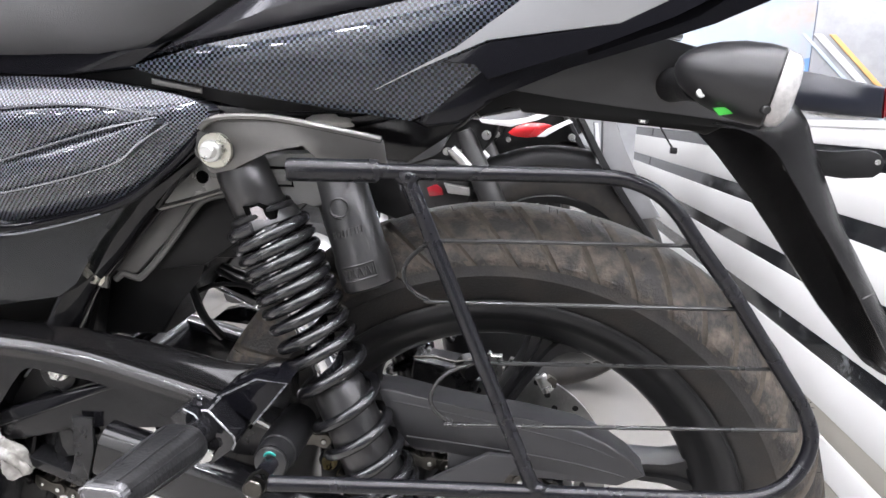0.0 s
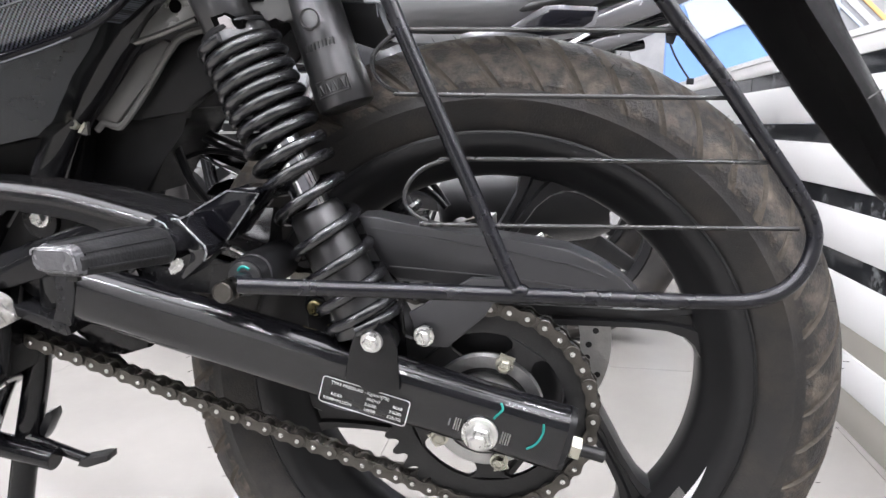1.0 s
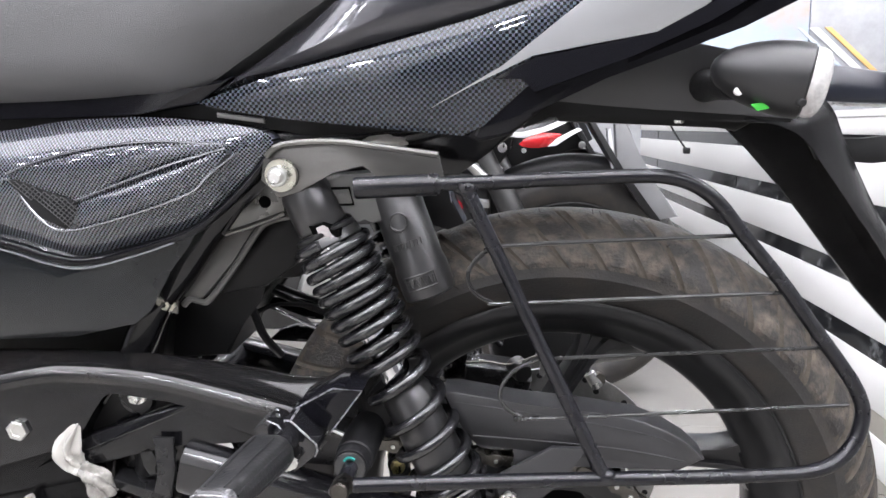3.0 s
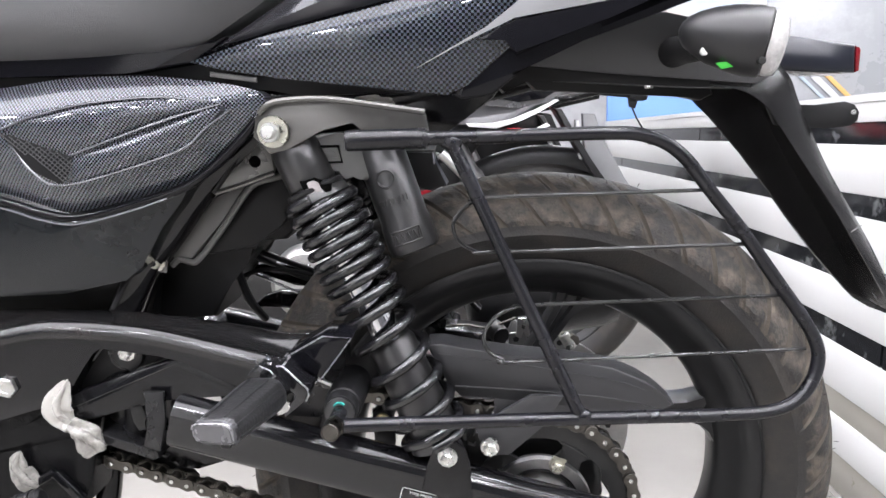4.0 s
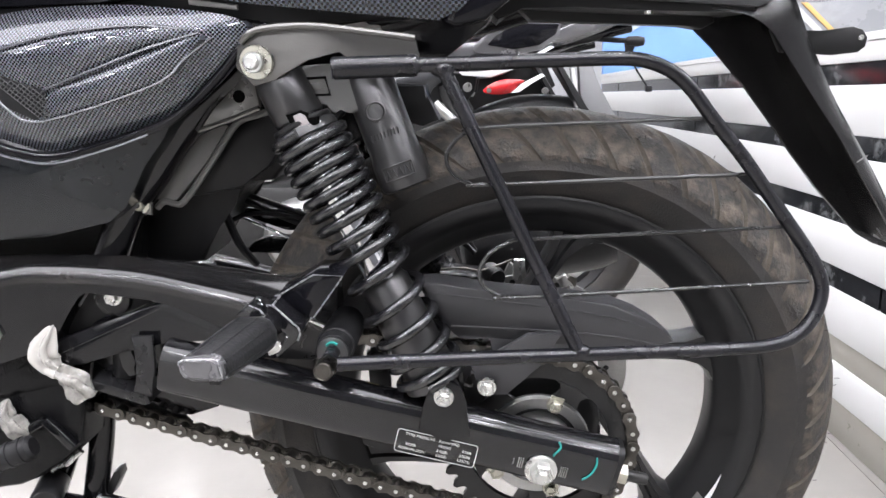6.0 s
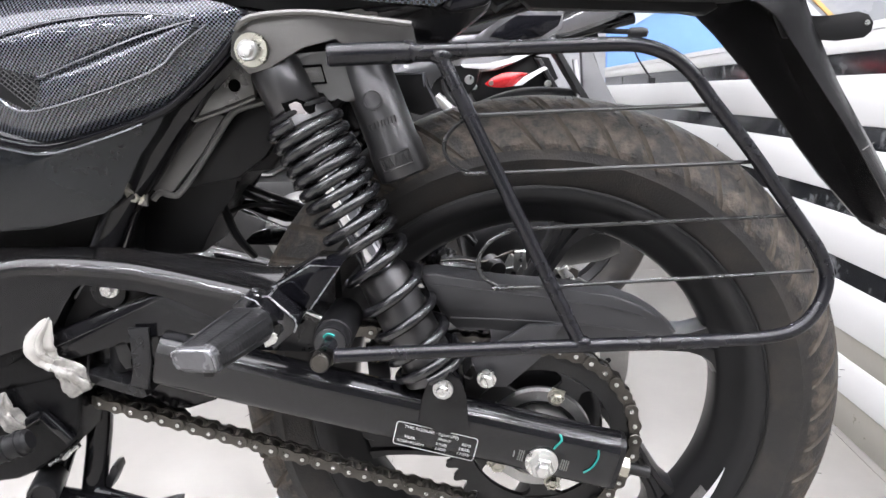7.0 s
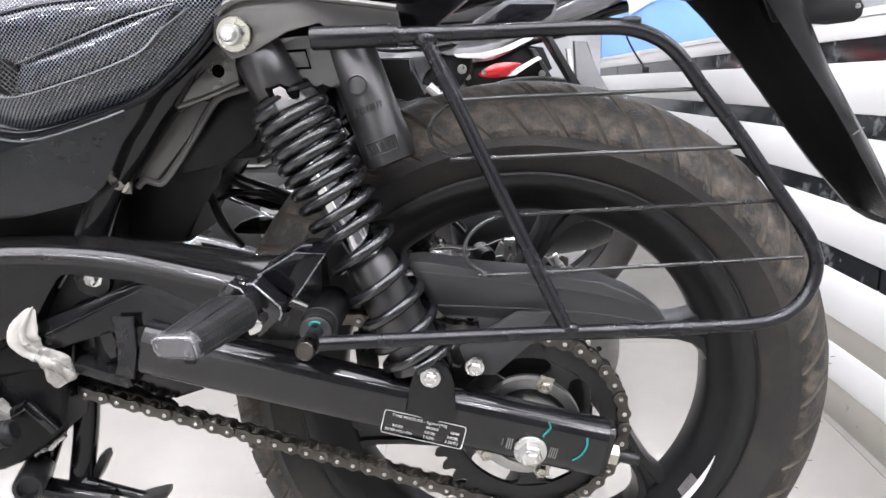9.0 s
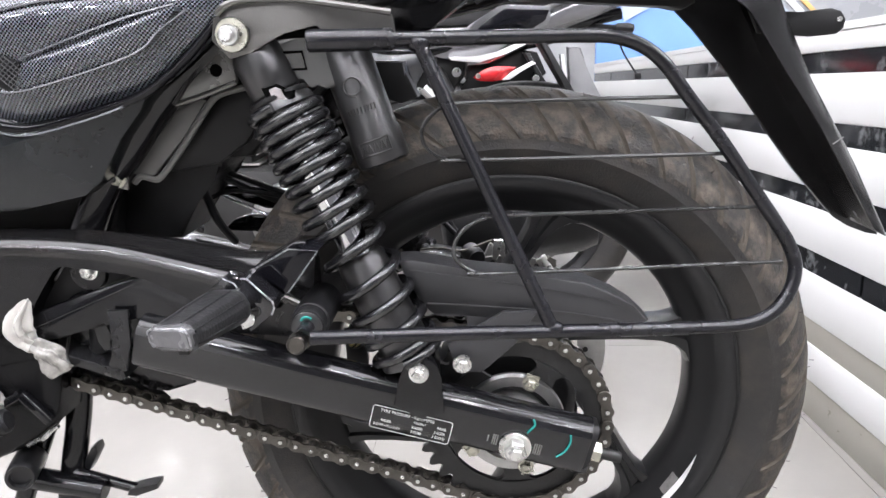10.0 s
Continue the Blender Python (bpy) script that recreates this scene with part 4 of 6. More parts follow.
part("pivot_lug", prism([(-0.410, 0.385), (-0.390, 0.352), (-0.366, 0.334), (-0.345, 0.333), (-0.318, 0.342), (-0.31, 0.375)], -0.088, -0.052, 0.004), M_FRAME, arm, "curved black pivot casting")

# tyre pressure plate on the swing arm
L = Matrix.Translation((-0.095, -0.1432, 0.3315)) @ Matrix.Rotation(math.atan2(0.160, 0.626), 4, "Y")


bm = bmesh.new()
w, h, r = 0.0375, 0.0118, 0.003
loop_o, loop_i = [], []
for cx, cz, s0 in ((w - r, h - r, 0), (-w + r, h - r, 90), (-w + r, -h + r, 180), (w - r, -h + r, 270)):
    for k in range(5):
        a = radians(s0 + 90 * k / 4)
        loop_o.append(bm.verts.new(L @ Vector((cx + r * math.cos(a), 0, cz + r * math.sin(a)))))
        loop_i.append(bm.verts.new(L @ Vector((cx + (r - 0.0007) * math.cos(a), 0, cz + (r - 0.0007) * math.sin(a)))))
for i in range(len(loop_o)):
    j = (i + 1) % len(loop_o)
    bm.faces.new((loop_o[i], loop_o[j], loop_i[j], loop_i[i]))
part("label_border", bm, M_WHITE_INK, arm, "white printed border of the tyre pressure label")


def lettering(text, size, m, material, parent, name="lettering", extrude=0.00008):
    cu = bpy.data.curves.new(name, "FONT")
    cu.body, cu.size, cu.extrude = text, size, extrude
    cu.align_x = "LEFT"
    tmp = new(name, cu)
    me = bpy.data.meshes.new_from_object(tmp.evaluated_get(bpy.context.evaluated_depsgraph_get()))
    bpy.data.objects.remove(tmp)
    me.materials.clear()
    me.materials.append(material)
    ob = new(name, me)
    ob.parent = parent
    ob.matrix_basis = m
    return ob


UPRIGHT = Matrix.Rotation(radians(90), 4, "X")
for text, size, x, z in (("TYRE PRESSURE - Kg/cm²(PSI)", 0.0040, -0.030, 0.0065), ("FRONT", 0.0036, 0.002, 0.0014), ("REAR", 0.0036, 0.024, 0.0014),
                         ("RIDER", 0.0036, -0.028, -0.0034), ("2.0(28)", 0.0036, 0.001, -0.0034), ("2.0(28)", 0.0036, 0.022, -0.0034),
                         ("RIDER+PILLION", 0.0036, -0.034, -0.0082), ("2.0(28)", 0.0036, 0.001, -0.0082), ("2.25(32)", 0.0036, 0.021, -0.0082)):
    lettering(text, size, L @ Matrix.Translation((x, 0, z)) @ UPRIGHT, M_WHITE_INK, arm)

# chain guard
part("chain_guard", prism([(-0.106, 0.477), (-0.093, 0.4778), (-0.035, 0.4675), (0.0225, 0.4618), (0.064, 0.4560), (0.090, 0.4450), (0.108, 0.4330), (0.122, 0.420), (0.100, 0.408), (-0.0445, 0.408), (-0.0425, 0.4245), (-0.0445, 0.4275), (-0.0473, 0.4222), (-0.061, 0.425), (-0.0715, 0.423), (-0.077, 0.4278), (-0.086, 0.436), (-0.094, 0.452)], -0.107, -0.076, 0.003, 0, 3), M_PLASTIC_GREY, bike, "dark grey plastic chain guard")
part("guard_rib", tube([(-0.080, -0.1072, 0.4362), (-0.029, -0.1072, 0.4335), (0.0437, -0.1072, 0.428), (0.0853, -0.1072, 0.4215), (0.105, -0.1070, 0.417)], 0.0008, 6, n=4), M_PLASTIC_GREY, bike)
part("guard_rib", tube([(-0.096, -0.1068, 0.4682), (-0.035, -0.1072, 0.4602), (0.0227, -0.1072, 0.4516), (0.070, -0.1072, 0.4425), (0.095, -0.1068, 0.434)], 0.0006, 6, n=4), M_PLASTIC_GREY, bike)
part("guard_tab", prism([(-0.062, 0.400), (-0.010, 0.432), (0.020, 0.432), (0.000, 0.400), (-0.030, 0.372), (-0.052, 0.372)], -0.118, -0.112, 0.001), M_PLASTIC_GREY, bike)

# shock absorber
shock = new("shock_absorber")
shock.parent = bike
shock["label"] = "gas-charged rear shock absorber with black coil spring"
ST, SB = Vector((-0.2275, -0.103, 0.6753)), Vector((-0.088, -0.120, 0.3707))
SD = (SB - ST).normalized()
SLEN = (SB - ST).length


def shock_lathe(name, prof, material, label="", segs=40):
    return part(name, lathe(bmesh.new(), ST, SD, [(SLEN * s, r) for s, r in prof], segs), material, shock, label)


shock_lathe("upper_cover", [(0.035, 0.012), (0.04, 0.020), (0.055, 0.0222), (0.155, 0.0222), (0.16, 0.021), (0.16, 0.014)], M_SHOCK, "satin black upper cover")
shock_lathe("spring_seat", [(0.150, 0.0185), (0.165, 0.0190), (0.175, 0.0245), (0.185, 0.0275), (0.203, 0.0285), (0.206, 0.0275), (0.206, 0.012)], M_SHOCK)
shock_lathe("seat_collar", [(0.163, 0.020), (0.165, 0.0255), (0.168, 0.0265), (0.176, 0.0268), (0.179, 0.0262), (0.179, 0.018)], M_SATIN, "black adjuster collar")
shock_lathe("damper_body", [(0.20, 0.0145), (0.66, 0.0145)], M_CHROME, "polished chrome damper body")
shock_lathe("lower_cover", [(0.622, 0.014), (0.624, 0.0195), (0.640, 0.0225), (0.80, 0.0235), (0.90, 0.0240), (0.905, 0.028), (0.945, 0.028), (0.95, 0.014), (0.97, 0.012)], M_SHOCK, "black lower cover")
part("torn_notch", prism([(-0.2110, 0.6325), (-0.2054, 0.6330), (-0.1989, 0.6358), (-0.1937, 0.6333), (-0.1918, 0.6290), (-0.1846, 0.6308), (-0.1838, 0.6250), (-0.197, 0.6195), (-0.207, 0.6235)], -0.1305, -0.120, 0.0006), M_VOID, shock, "black plate drawn as the shaded torn notch")
part("bump_stop", prism([(-0.2045, 0.6315), (-0.1985, 0.6338), (-0.1940, 0.6315), (-0.1925, 0.6265), (-0.190, 0.624), (-0.197, 0.6205), (-0.2015, 0.6225)], -0.1318, -0.122, 0.0008), mat("pale_bump_stop", (0.36, 0.33, 0.33), 0.35, 0.0, 0.3, 0.2, stain_size=200), shock, "pale bump stop showing through the torn notch")
# progressive spring: close coils above, open coils below
d, u, v = frame_of(SD)
TURNS = [0.195, 0.228, 0.261, 0.295, 0.328, 0.362, 0.398, 0.438, 0.487, 0.534, 0.603, 0.698, 0.774, 0.848, 0.905, 0.932]
face = Vector((0, -1, 0))
PHASE = math.atan2(v.dot(face), u.dot(face))
WIND = -1 if (v * math.cos(PHASE) - u * math.sin(PHASE)).x > 0 else 1
pts = []
for i, p in enumerate(curve_through([(q, 0, 0) for q in TURNS], 32)):
    ang = WIND * 2 * math.pi * i / 32 + PHASE
    pts.append(ST + SD * (SLEN * p.x) + (u * math.cos(ang) + v * math.sin(ang)) * 0.0292)
part("coil_spring", tube(pts, 0.0049, 12), M_SPRING, shock, "gloss black progressive coil spring")
part("lower_eye", rod((SB.x, -0.138, SB.z), (SB.x, -0.098, SB.z), 0.014), M_SHOCK, shock)
part("upper_eye", rod((-0.231, -0.122, 0.675), (-0.231, -0.078, 0.675), 0.017), M_SHOCK, shock)
bm = lathe(bmesh.new(), (-0.2315, -0.1275, 0.675), (0, -1, 0), [(0, 0.0138), (0.002, 0.0138), (0.003, 0.0132), (0.003, 0.009)], 36)
part("washer", bm, M_PALEZINC, shock, "pale plated washer")
bm = lathe(bmesh.new(), (-0.2325, -0.129, 0.675), (0, -1, 0), [(0, 0.0085), (0.007, 0.0085), (0.008, 0.0078), (0.008, 0.0058), (0.013, 0.0058), (0.0145, 0.0045), (0.0145, 0)], 20)
part("dome_nut", bm, M_ZINC, shock, "bright dome nut")
# gas reservoir beside the damper
RT, RB = Vector((-0.1530, -0.085, 0.672)), Vector((-0.1155, -0.093, 0.5640))
RD = (RB - RT).normalized()
RL = (RB - RT).length
bm = lathe(bmesh.new(), RT, RD, [(0, 0.010), (0.002, 0.018), (0.008, 0.0222), (RL * 0.72, 0.0222), (RL * 0.76, 0.0235), (RL * 0.93, 0.0238), (RL * 0.985, 0.0228), (RL, 0.0200), (RL, 0.008)], 40)
part("reservoir", bm, M_SHOCK, shock, "satin black gas reservoir")
part("neck", prism([(-0.216, 0.641), (-0.209, 0.668), (-0.180, 0.672), (-0.143, 0.673), (-0.136, 0.660), (-0.140, 0.640), (-0.152, 0.630), (-0.166, 0.632), (-0.176, 0.6375), (-0.195, 0.640)], -0.1045, -0.075, 0.005, 3, 3), M_NECK, shock)
bm = prism([(-0.1981, 0.6605), (-0.1810, 0.6610), (-0.1780, 0.6469), (-0.1951, 0.6464)], -0.1058, -0.102, 0.0006)
prism([(-0.1941, 0.6565), (-0.1850, 0.6570), (-0.1820, 0.6509), (-0.1910, 0.6504)], -0.1064, -0.105, 0.0004, bm=bm)
part("emblem", bm, M_NECK, shock, "raised square emblem")
part("emblem_border", tube([(-0.1981, -0.1060, 0.6605), (-0.1810, -0.1060, 0.6610), (-0.1780, -0.1060, 0.6469), (-0.1951, -0.1060, 0.6464), (-0.1981, -0.1060, 0.6605)], 0.0012, 6), M_VOID, shock, "dark emblem border")


def on_cylinder(o, dd, r, pts, h=0.0006, width=0.0012):
    """A raised line on the flank of a cylinder that faces the viewer's side: pts are (along, across) in metres."""
    dd, uu, vv = frame_of(dd)
    face = Vector((0, -1, 0))
    face = (face - dd * face.dot(dd)).normalized()
    side = dd.cross(face)
    out = []
    for s, t in pts:
        a = t / r
        out.append(o + dd * s + (face * math.cos(a) + side * math.sin(a)) * (r + h * 0.3))
    return out


part("raised_ring", sweep(bmesh.new(), on_cylinder(RT, RD, 0.0222, [(0.044 + 0.0085 * math.cos(a) * (1 - 0.02 * a), 0.0085 * math.sin(a) * (1 - 0.02 * a)) for a in [0.3 * k for k in range(25)]]), 0.0011, 5), M_SHOCK, shock)
for k in range(9):        # raised maker's mark as plain strokes
    t = -0.013 + 0.0032 * k
    part("raised_stroke", sweep(bmesh.new(), on_cylinder(RT, RD, 0.0222, [(0.062, t), (0.0675, t + 0.0006)]), 0.0009, 5), M_SHOCK, shock)
for a, b in (((0.092, -0.014), (0.092, 0.014)), ((0.104, -0.014), (0.104, 0.014)), ((0.092, -0.014), (0.104, -0.014)), ((0.092, 0.014), (0.104, 0.014))):
    part("raised_border", sweep(bmesh.new(), on_cylinder(RT, RD, 0.0237, [(a[0] + (b[0] - a[0]) * q / 6, a[1] + (b[1] - a[1]) * q / 6) for q in range(7)]), 0.0009, 5), M_SHOCK, shock)
for k in range(9):
    t = -0.0120 + 0.0030 * k
    part("raised_stroke", sweep(bmesh.new(), on_cylinder(RT, RD, 0.0237, [(0.0945, t - 0.0006 + 0.0012 * (k % 2)), (0.1015, t + 0.0006 - 0.0012 * (k % 2))]), 0.0009, 5), M_SHOCK, shock)
flap = part("splash_flap", prism([(-0.137, 0.651), (-0.102, 0.650), (-0.1005, 0.638), (-0.0890, 0.618), (-0.105, 0.612), (-0.130, 0.62)], -0.045, -0.015, 0.0015), M_PLASTIC, bike, "black splash flap behind the reservoir")
part("flap_edge", tube([(-0.136, -0.0455, 0.6505), (-0.1025, -0.0455, 0.6495), (-0.101, -0.0455, 0.638)], 0.0009, 6), M_EDGE, flap, "bright flap edge")
# the far-side shock, seen past the reservoir
part("far_spring", tube([Vector((-0.226, 0.115, 0.670)) + SD * (0.09 + 0.2 * i / 240) + (u * math.cos(i * 0.26) + v * math.sin(i * 0.26)) * 0.027 for i in range(241)], 0.0052, 8), M_FRAME, bike, "gloss black coil spring of the far shock")
part("far_damper", lathe(bmesh.new(), (-0.226, 0.115, 0.670), SD, [(0, 0.015), (0.0, 0.022), (0.09, 0.0225), (0.09, 0.013), (0.22, 0.013), (0.22, 0.021), (0.31, 0.021)], 24), M_SATIN, bike)

# side guard of bent tube with wire rails
guard = new("side_guard")
guard.parent = bike
guard["label"] = "black tubular side guard with four wire rails"


def gp(x, z):
    return Vector((x, -0.171 + 0.2 * (x - 0.028) + 0.19 * (z - 0.441), z))


loop = [(-0.165, 0.4450), (-0.06, 0.4405), (0.06, 0.4345), (0.15, 0.4300), (0.195, 0.4300), (0.219, 0.4375), (0.234, 0.4535), (0.2395, 0.474), (0.2345, 0.492), (0.222, 0.512),
        (0.195, 0.549), (0.168, 0.586), (0.140, 0.620), (0.120, 0.6455), (0.102, 0.6600), (0.080, 0.668), (0.055, 0.670), (0.0, 0.670), (-0.06, 0.6695), (-0.1, 0.6695)]
part("frame_tube", tube([gp(x, z) for x, z in loop], 0.0058, 16, n=5), M_TUBE, guard, "bent black guard tube")
part("sleeve", lathe(bmesh.new(), gp(-0.163, 0.669), gp(-0.098, 0.6695) - gp(-0.163, 0.669), [(0, 0.0055), (0.0005, 0.0075), (0.003, 0.0085), (0.064, 0.0085), (0.066, 0.0075), (0.066, 0.005)], 24), M_TUBE, guard, "black sleeve over the tube end")
part("brace", rod(gp(-0.079, 0.667), gp(0.0285, 0.437), 0.0058), M_TUBE, guard)
for q in (gp(-0.079, 0.666), gp(0.0285, 0.4385)):
    bm = bmesh.new()
    bmesh.ops.create_icosphere(bm, subdivisions=2, radius=0.0085, matrix=Matrix.Translation(q) @ Matrix.Diagonal((1.2, 0.8, 0.8, 1)))
    part("weld", bm, M_TUBE, guard)
for wire in ([(0.139, 0.6200), (-0.045, 0.6205), (-0.062, 0.617), (-0.074, 0.607), (-0.0775, 0.597), (-0.073, 0.586), (-0.060, 0.578), (-0.038, 0.5757), (0.174, 0.573)],
             [(0.206, 0.5275), (-0.006, 0.531), (-0.028, 0.5295), (-0.044, 0.522), (-0.0525, 0.509), (-0.050, 0.497), (-0.037, 0.488), (-0.018, 0.485), (0.229, 0.480)]):
    part("wire_rail", tube([gp(x, z) + Vector((0, 0.004, 0)) for x, z in wire], 0.0017, 8, n=8), M_WIRE, guard, "thin looped wire rail")
part("spacer", rod((-0.1750, -0.15, 0.4410), (-0.1757, -0.206, 0.4400), 0.0065), M_TUBE, guard)
bm = lathe(bmesh.new(), (-0.1758, -0.2060, 0.4398), (-0.02, -1, 0.05), [(0, 0.0078), (0.006, 0.0078), (0.0074, 0.0070), (0.0074, 0.0064), (0.0066, 0.0060), (0.0066, 0)], 24)
lathe(bm, (-0.1750, -0.2025, 0.4398), (-0.02, -1, 0.05), [(-0.006, 0.0086), (0.001, 0.0090), (0.001, 0.007)], 6)
part("end_bolt", bm, M_STEEL, guard, "worn black end bolt with bright edges", 25)
boss = part("mount_boss", lathe(bmesh.new(), (-0.1780, -0.10, 0.4370), (0.03, -1, 0.050), [(0, 0.0168), (0.056, 0.0168), (0.060, 0.0160), (0.061, 0.0148), (0.072, 0.0146), (0.074, 0.0138), (0.0745, 0.0)], 32), M_RUBBER, bike, "round black rubber mounting boss")
part("boss_washer", lathe(bmesh.new(), (-0.1758, -0.1742, 0.4407), (0.03, -1, 0.050), [(0, 0.0128), (0.002, 0.0128), (0.0026, 0.0120), (0.0026, 0.0)], 32), M_SHOCK, boss, "grey steel washer")
part("paint_mark", tube([(-0.1800, -0.1772, 0.4470), (-0.1775, -0.1774, 0.4497), (-0.1740, -0.1774, 0.4500), (-0.1712, -0.1772, 0.4482)], 0.0011, 6, n=3), M_TEAL, boss, "teal inspection paint mark")

# top bracket
part("top_bracket", prism([(-0.247, 0.688), (-0.228, 0.699), (-0.186, 0.701), (-0.101, 0.689), (-0.098, 0.671), (-0.152, 0.671), (-0.163, 0.683), (-0.190, 0.677), (-0.216, 0.661), (-0.236, 0.656), (-0.250, 0.671)], -0.1265, -0.122, 0.0012), M_BRACKET, bike, "grey-black pressed steel bracket")
part("bracket_flange", tube([(-0.243, -0.128, 0.691), (-0.228, -0.131, 0.700), (-0.186, -0.132, 0.702), (-0.140, -0.133, 0.696), (-0.101, -0.134, 0.690)], 0.0028, 8, n=4), M_BRACKET, bike)
part("frame_gusset", prism([(-0.3035, 0.6180), (-0.2890, 0.6370), (-0.2668, 0.6650), (-0.2500, 0.6650), (-0.2470, 0.6365), (-0.2580, 0.6310), (-0.2769, 0.6260)], -0.083, -0.075, 0.002), M_GUSSET, bike, "grey frame gusset with a drilled hole")
part("gusset_edge", tube([(-0.306, -0.084, 0.617), (-0.290, -0.084, 0.637), (-0.268, -0.084, 0.666)], 0.0020, 6, n=3), M_STEELBLACK, bike, "rough welded gusset edge")
part("gusset_edge", tube([(-0.304, -0.083, 0.617), (-0.277, -0.083, 0.6250), (-0.247, -0.083, 0.6355)], 0.0026, 8, n=3), M_BRACKET, bike, "rolled lower gusset edge")
part("gusset_hole", lathe(bmesh.new(), (-0.2645, -0.0832, 0.6460), (0, -1, 0), [(0, 0.0056), (0.0004, 0.0056), (0.0004, 0.0)], 20), M_VOID, bike, "flat black disc drawn as the drilled hole")

# frame tubes and inner parts
part("seat_tube", tube([(-0.205, -0.062, 0.72), (-0.275, -0.07, 0.661), (-0.322, -0.072, 0.622), (-0.356, -0.072, 0.580), (-0.388, -0.072, 0.540), (-0.425, -0.072, 0.47)], 0.0165, 16, n=5), M_FRAME, bike, "gloss black frame tube")
part("far_tube", tube([(-0.215, 0.085, 0.72), (-0.345, 0.09, 0.59), (-0.42, 0.09, 0.44)], 0.017, 16, n=5), M_FRAME, bike)
part("subframe_rail", tube([(-0.52, -0.085, 0.705), (-0.30, -0.09, 0.703), (-0.17, -0.080, 0.702), (-0.09, -0.060, 0.715)], 0.013, 14, n=5), M_FRAME, bike)
part("far_rail", tube([(-0.52, 0.085, 0.705), (-0.30, 0.09, 0.703), (-0.1, 0.085, 0.700), (0.06, 0.07, 0.735)], 0.013, 14, n=5), M_FRAME, bike)
part("inner_cover", prism([(-0.284, 0.618), (-0.291, 0.621), (-0.316, 0.608), (-0.365, 0.551), (-0.358, 0.547), (-0.343, 0.549), (-0.310, 0.585)], -0.060, -0.045, 0.0015, 0, 2), M_COVER, bike, "grey inner cover strip")
part("cover_plate", prism([(-0.345, 0.552), (-0.310, 0.585), (-0.283, 0.618), (-0.254, 0.630), (-0.236, 0.625), (-0.238, 0.600), (-0.254, 0.578), (-0.283, 0.558), (-0.327, 0.550)], -0.050, -0.035, 0.003), M_PLASTIC, bike, "black inner cover")
part("cover_rib", tube([(-0.364, -0.060, 0.5415), (-0.356, -0.0605, 0.548), (-0.345, -0.061, 0.5455), (-0.336, -0.061, 0.548), (-0.311, -0.061, 0.577), (-0.283, -0.061, 0.614), (-0.271, -0.061, 0.624), (-0.252, -0.061, 0.629), (-0.238, -0.061, 0.633)], 0.0033, 8, n=3), M_COVER, bike, "raised grey cover rib")
part("inner_mudguard", prism([(-0.44, 0.56), (-0.371, 0.55), (-0.335, 0.556), (-0.284, 0.5615), (-0.288, 0.550), (-0.300, 0.540), (-0.321, 0.515), (-0.337, 0.478), (-0.44, 0.47)], -0.03, 0.05, 0.004, 0, 2), M_PLASTIC, bike, "black plastic inner mudguard")
part("mudguard_top", prism([(-0.28, 0.56), (-0.25, 0.70), (-0.10, 0.70), (-0.15, 0.655), (-0.19, 0.630), (-0.235, 0.585), (-0.255, 0.562)], -0.033, 0.06, 0.004, 0, 2), M_PLASTIC, bike)
part("brake_lever", prism([(-0.340, 0.518), (-0.255, 0.514), (-0.255, 0.490), (-0.272, 0.4905), (-0.300, 0.501)], 0.05, 0.058, 0.001), M_FRAME, bike, "black brake lever plate")
part("brake_lever", prism([(-0.325, 0.465), (-0.310, 0.478), (-0.292, 0.484), (-0.262, 0.484), (-0.262, 0.462)], 0.05, 0.062, 0.002), M_FRAME, bike)
hex_bolt(bike, (-0.3705, -0.078, 0.5485), 0.0052, 0.0082, material=M_PALEZINC)
part("bolt_bracket", prism([(-0.381, 0.541), (-0.362, 0.538), (-0.3605, 0.553), (-0.362, 0.570), (-0.3655, 0.572), (-0.369, 0.558), (-0.380, 0.553)], -0.078, -0.073, 0.001), M_BRACKET, bike, "grey bracket tab")

part("air_box", prism([(-0.70, 0.465), (-0.70, 0.72), (-0.24, 0.715), (-0.262, 0.672), (-0.33, 0.62), (-0.385, 0.545), (-0.40, 0.465)], -0.055, 0.09, 0.008), M_PLASTIC, bike, "black plastic air box")
part("under_tray", prism([(-0.70, 0.70), (-0.70, 0.745), (-0.30, 0.742), (-0.10, 0.76), (-0.015, 0.775), (-0.018, 0.732), (-0.04, 0.708), (-0.25, 0.703)], -0.098, 0.098, 0.006), M_PLASTIC, bike, "black plastic under-seat tray")
part("subframe_rail", prism([(-0.036, 0.712), (-0.120, 0.712), (-0.140, 0.690), (-0.128, 0.668), (-0.092, 0.6655), (-0.072, 0.680), (-0.044, 0.700)], -0.072, -0.040, 0.004), M_FRAME, bike, "gloss black subframe rail")
# side panels
part("lower_side_panel", pillow([(-0.66, 0.66), (-0.50, 0.640), (-0.416, 0.612), (-0.345, 0.626), (-0.312, 0.634), (-0.326, 0.612), (-0.345, 0.590), (-0.368, 0.553), (-0.385, 0.540), (-0.446, 0.527), (-0.55, 0.522), (-0.66, 0.520)], -0.112, 0.017, 0.03, 0, 12), M_PANEL, bike, "graphite grey lower side panel")
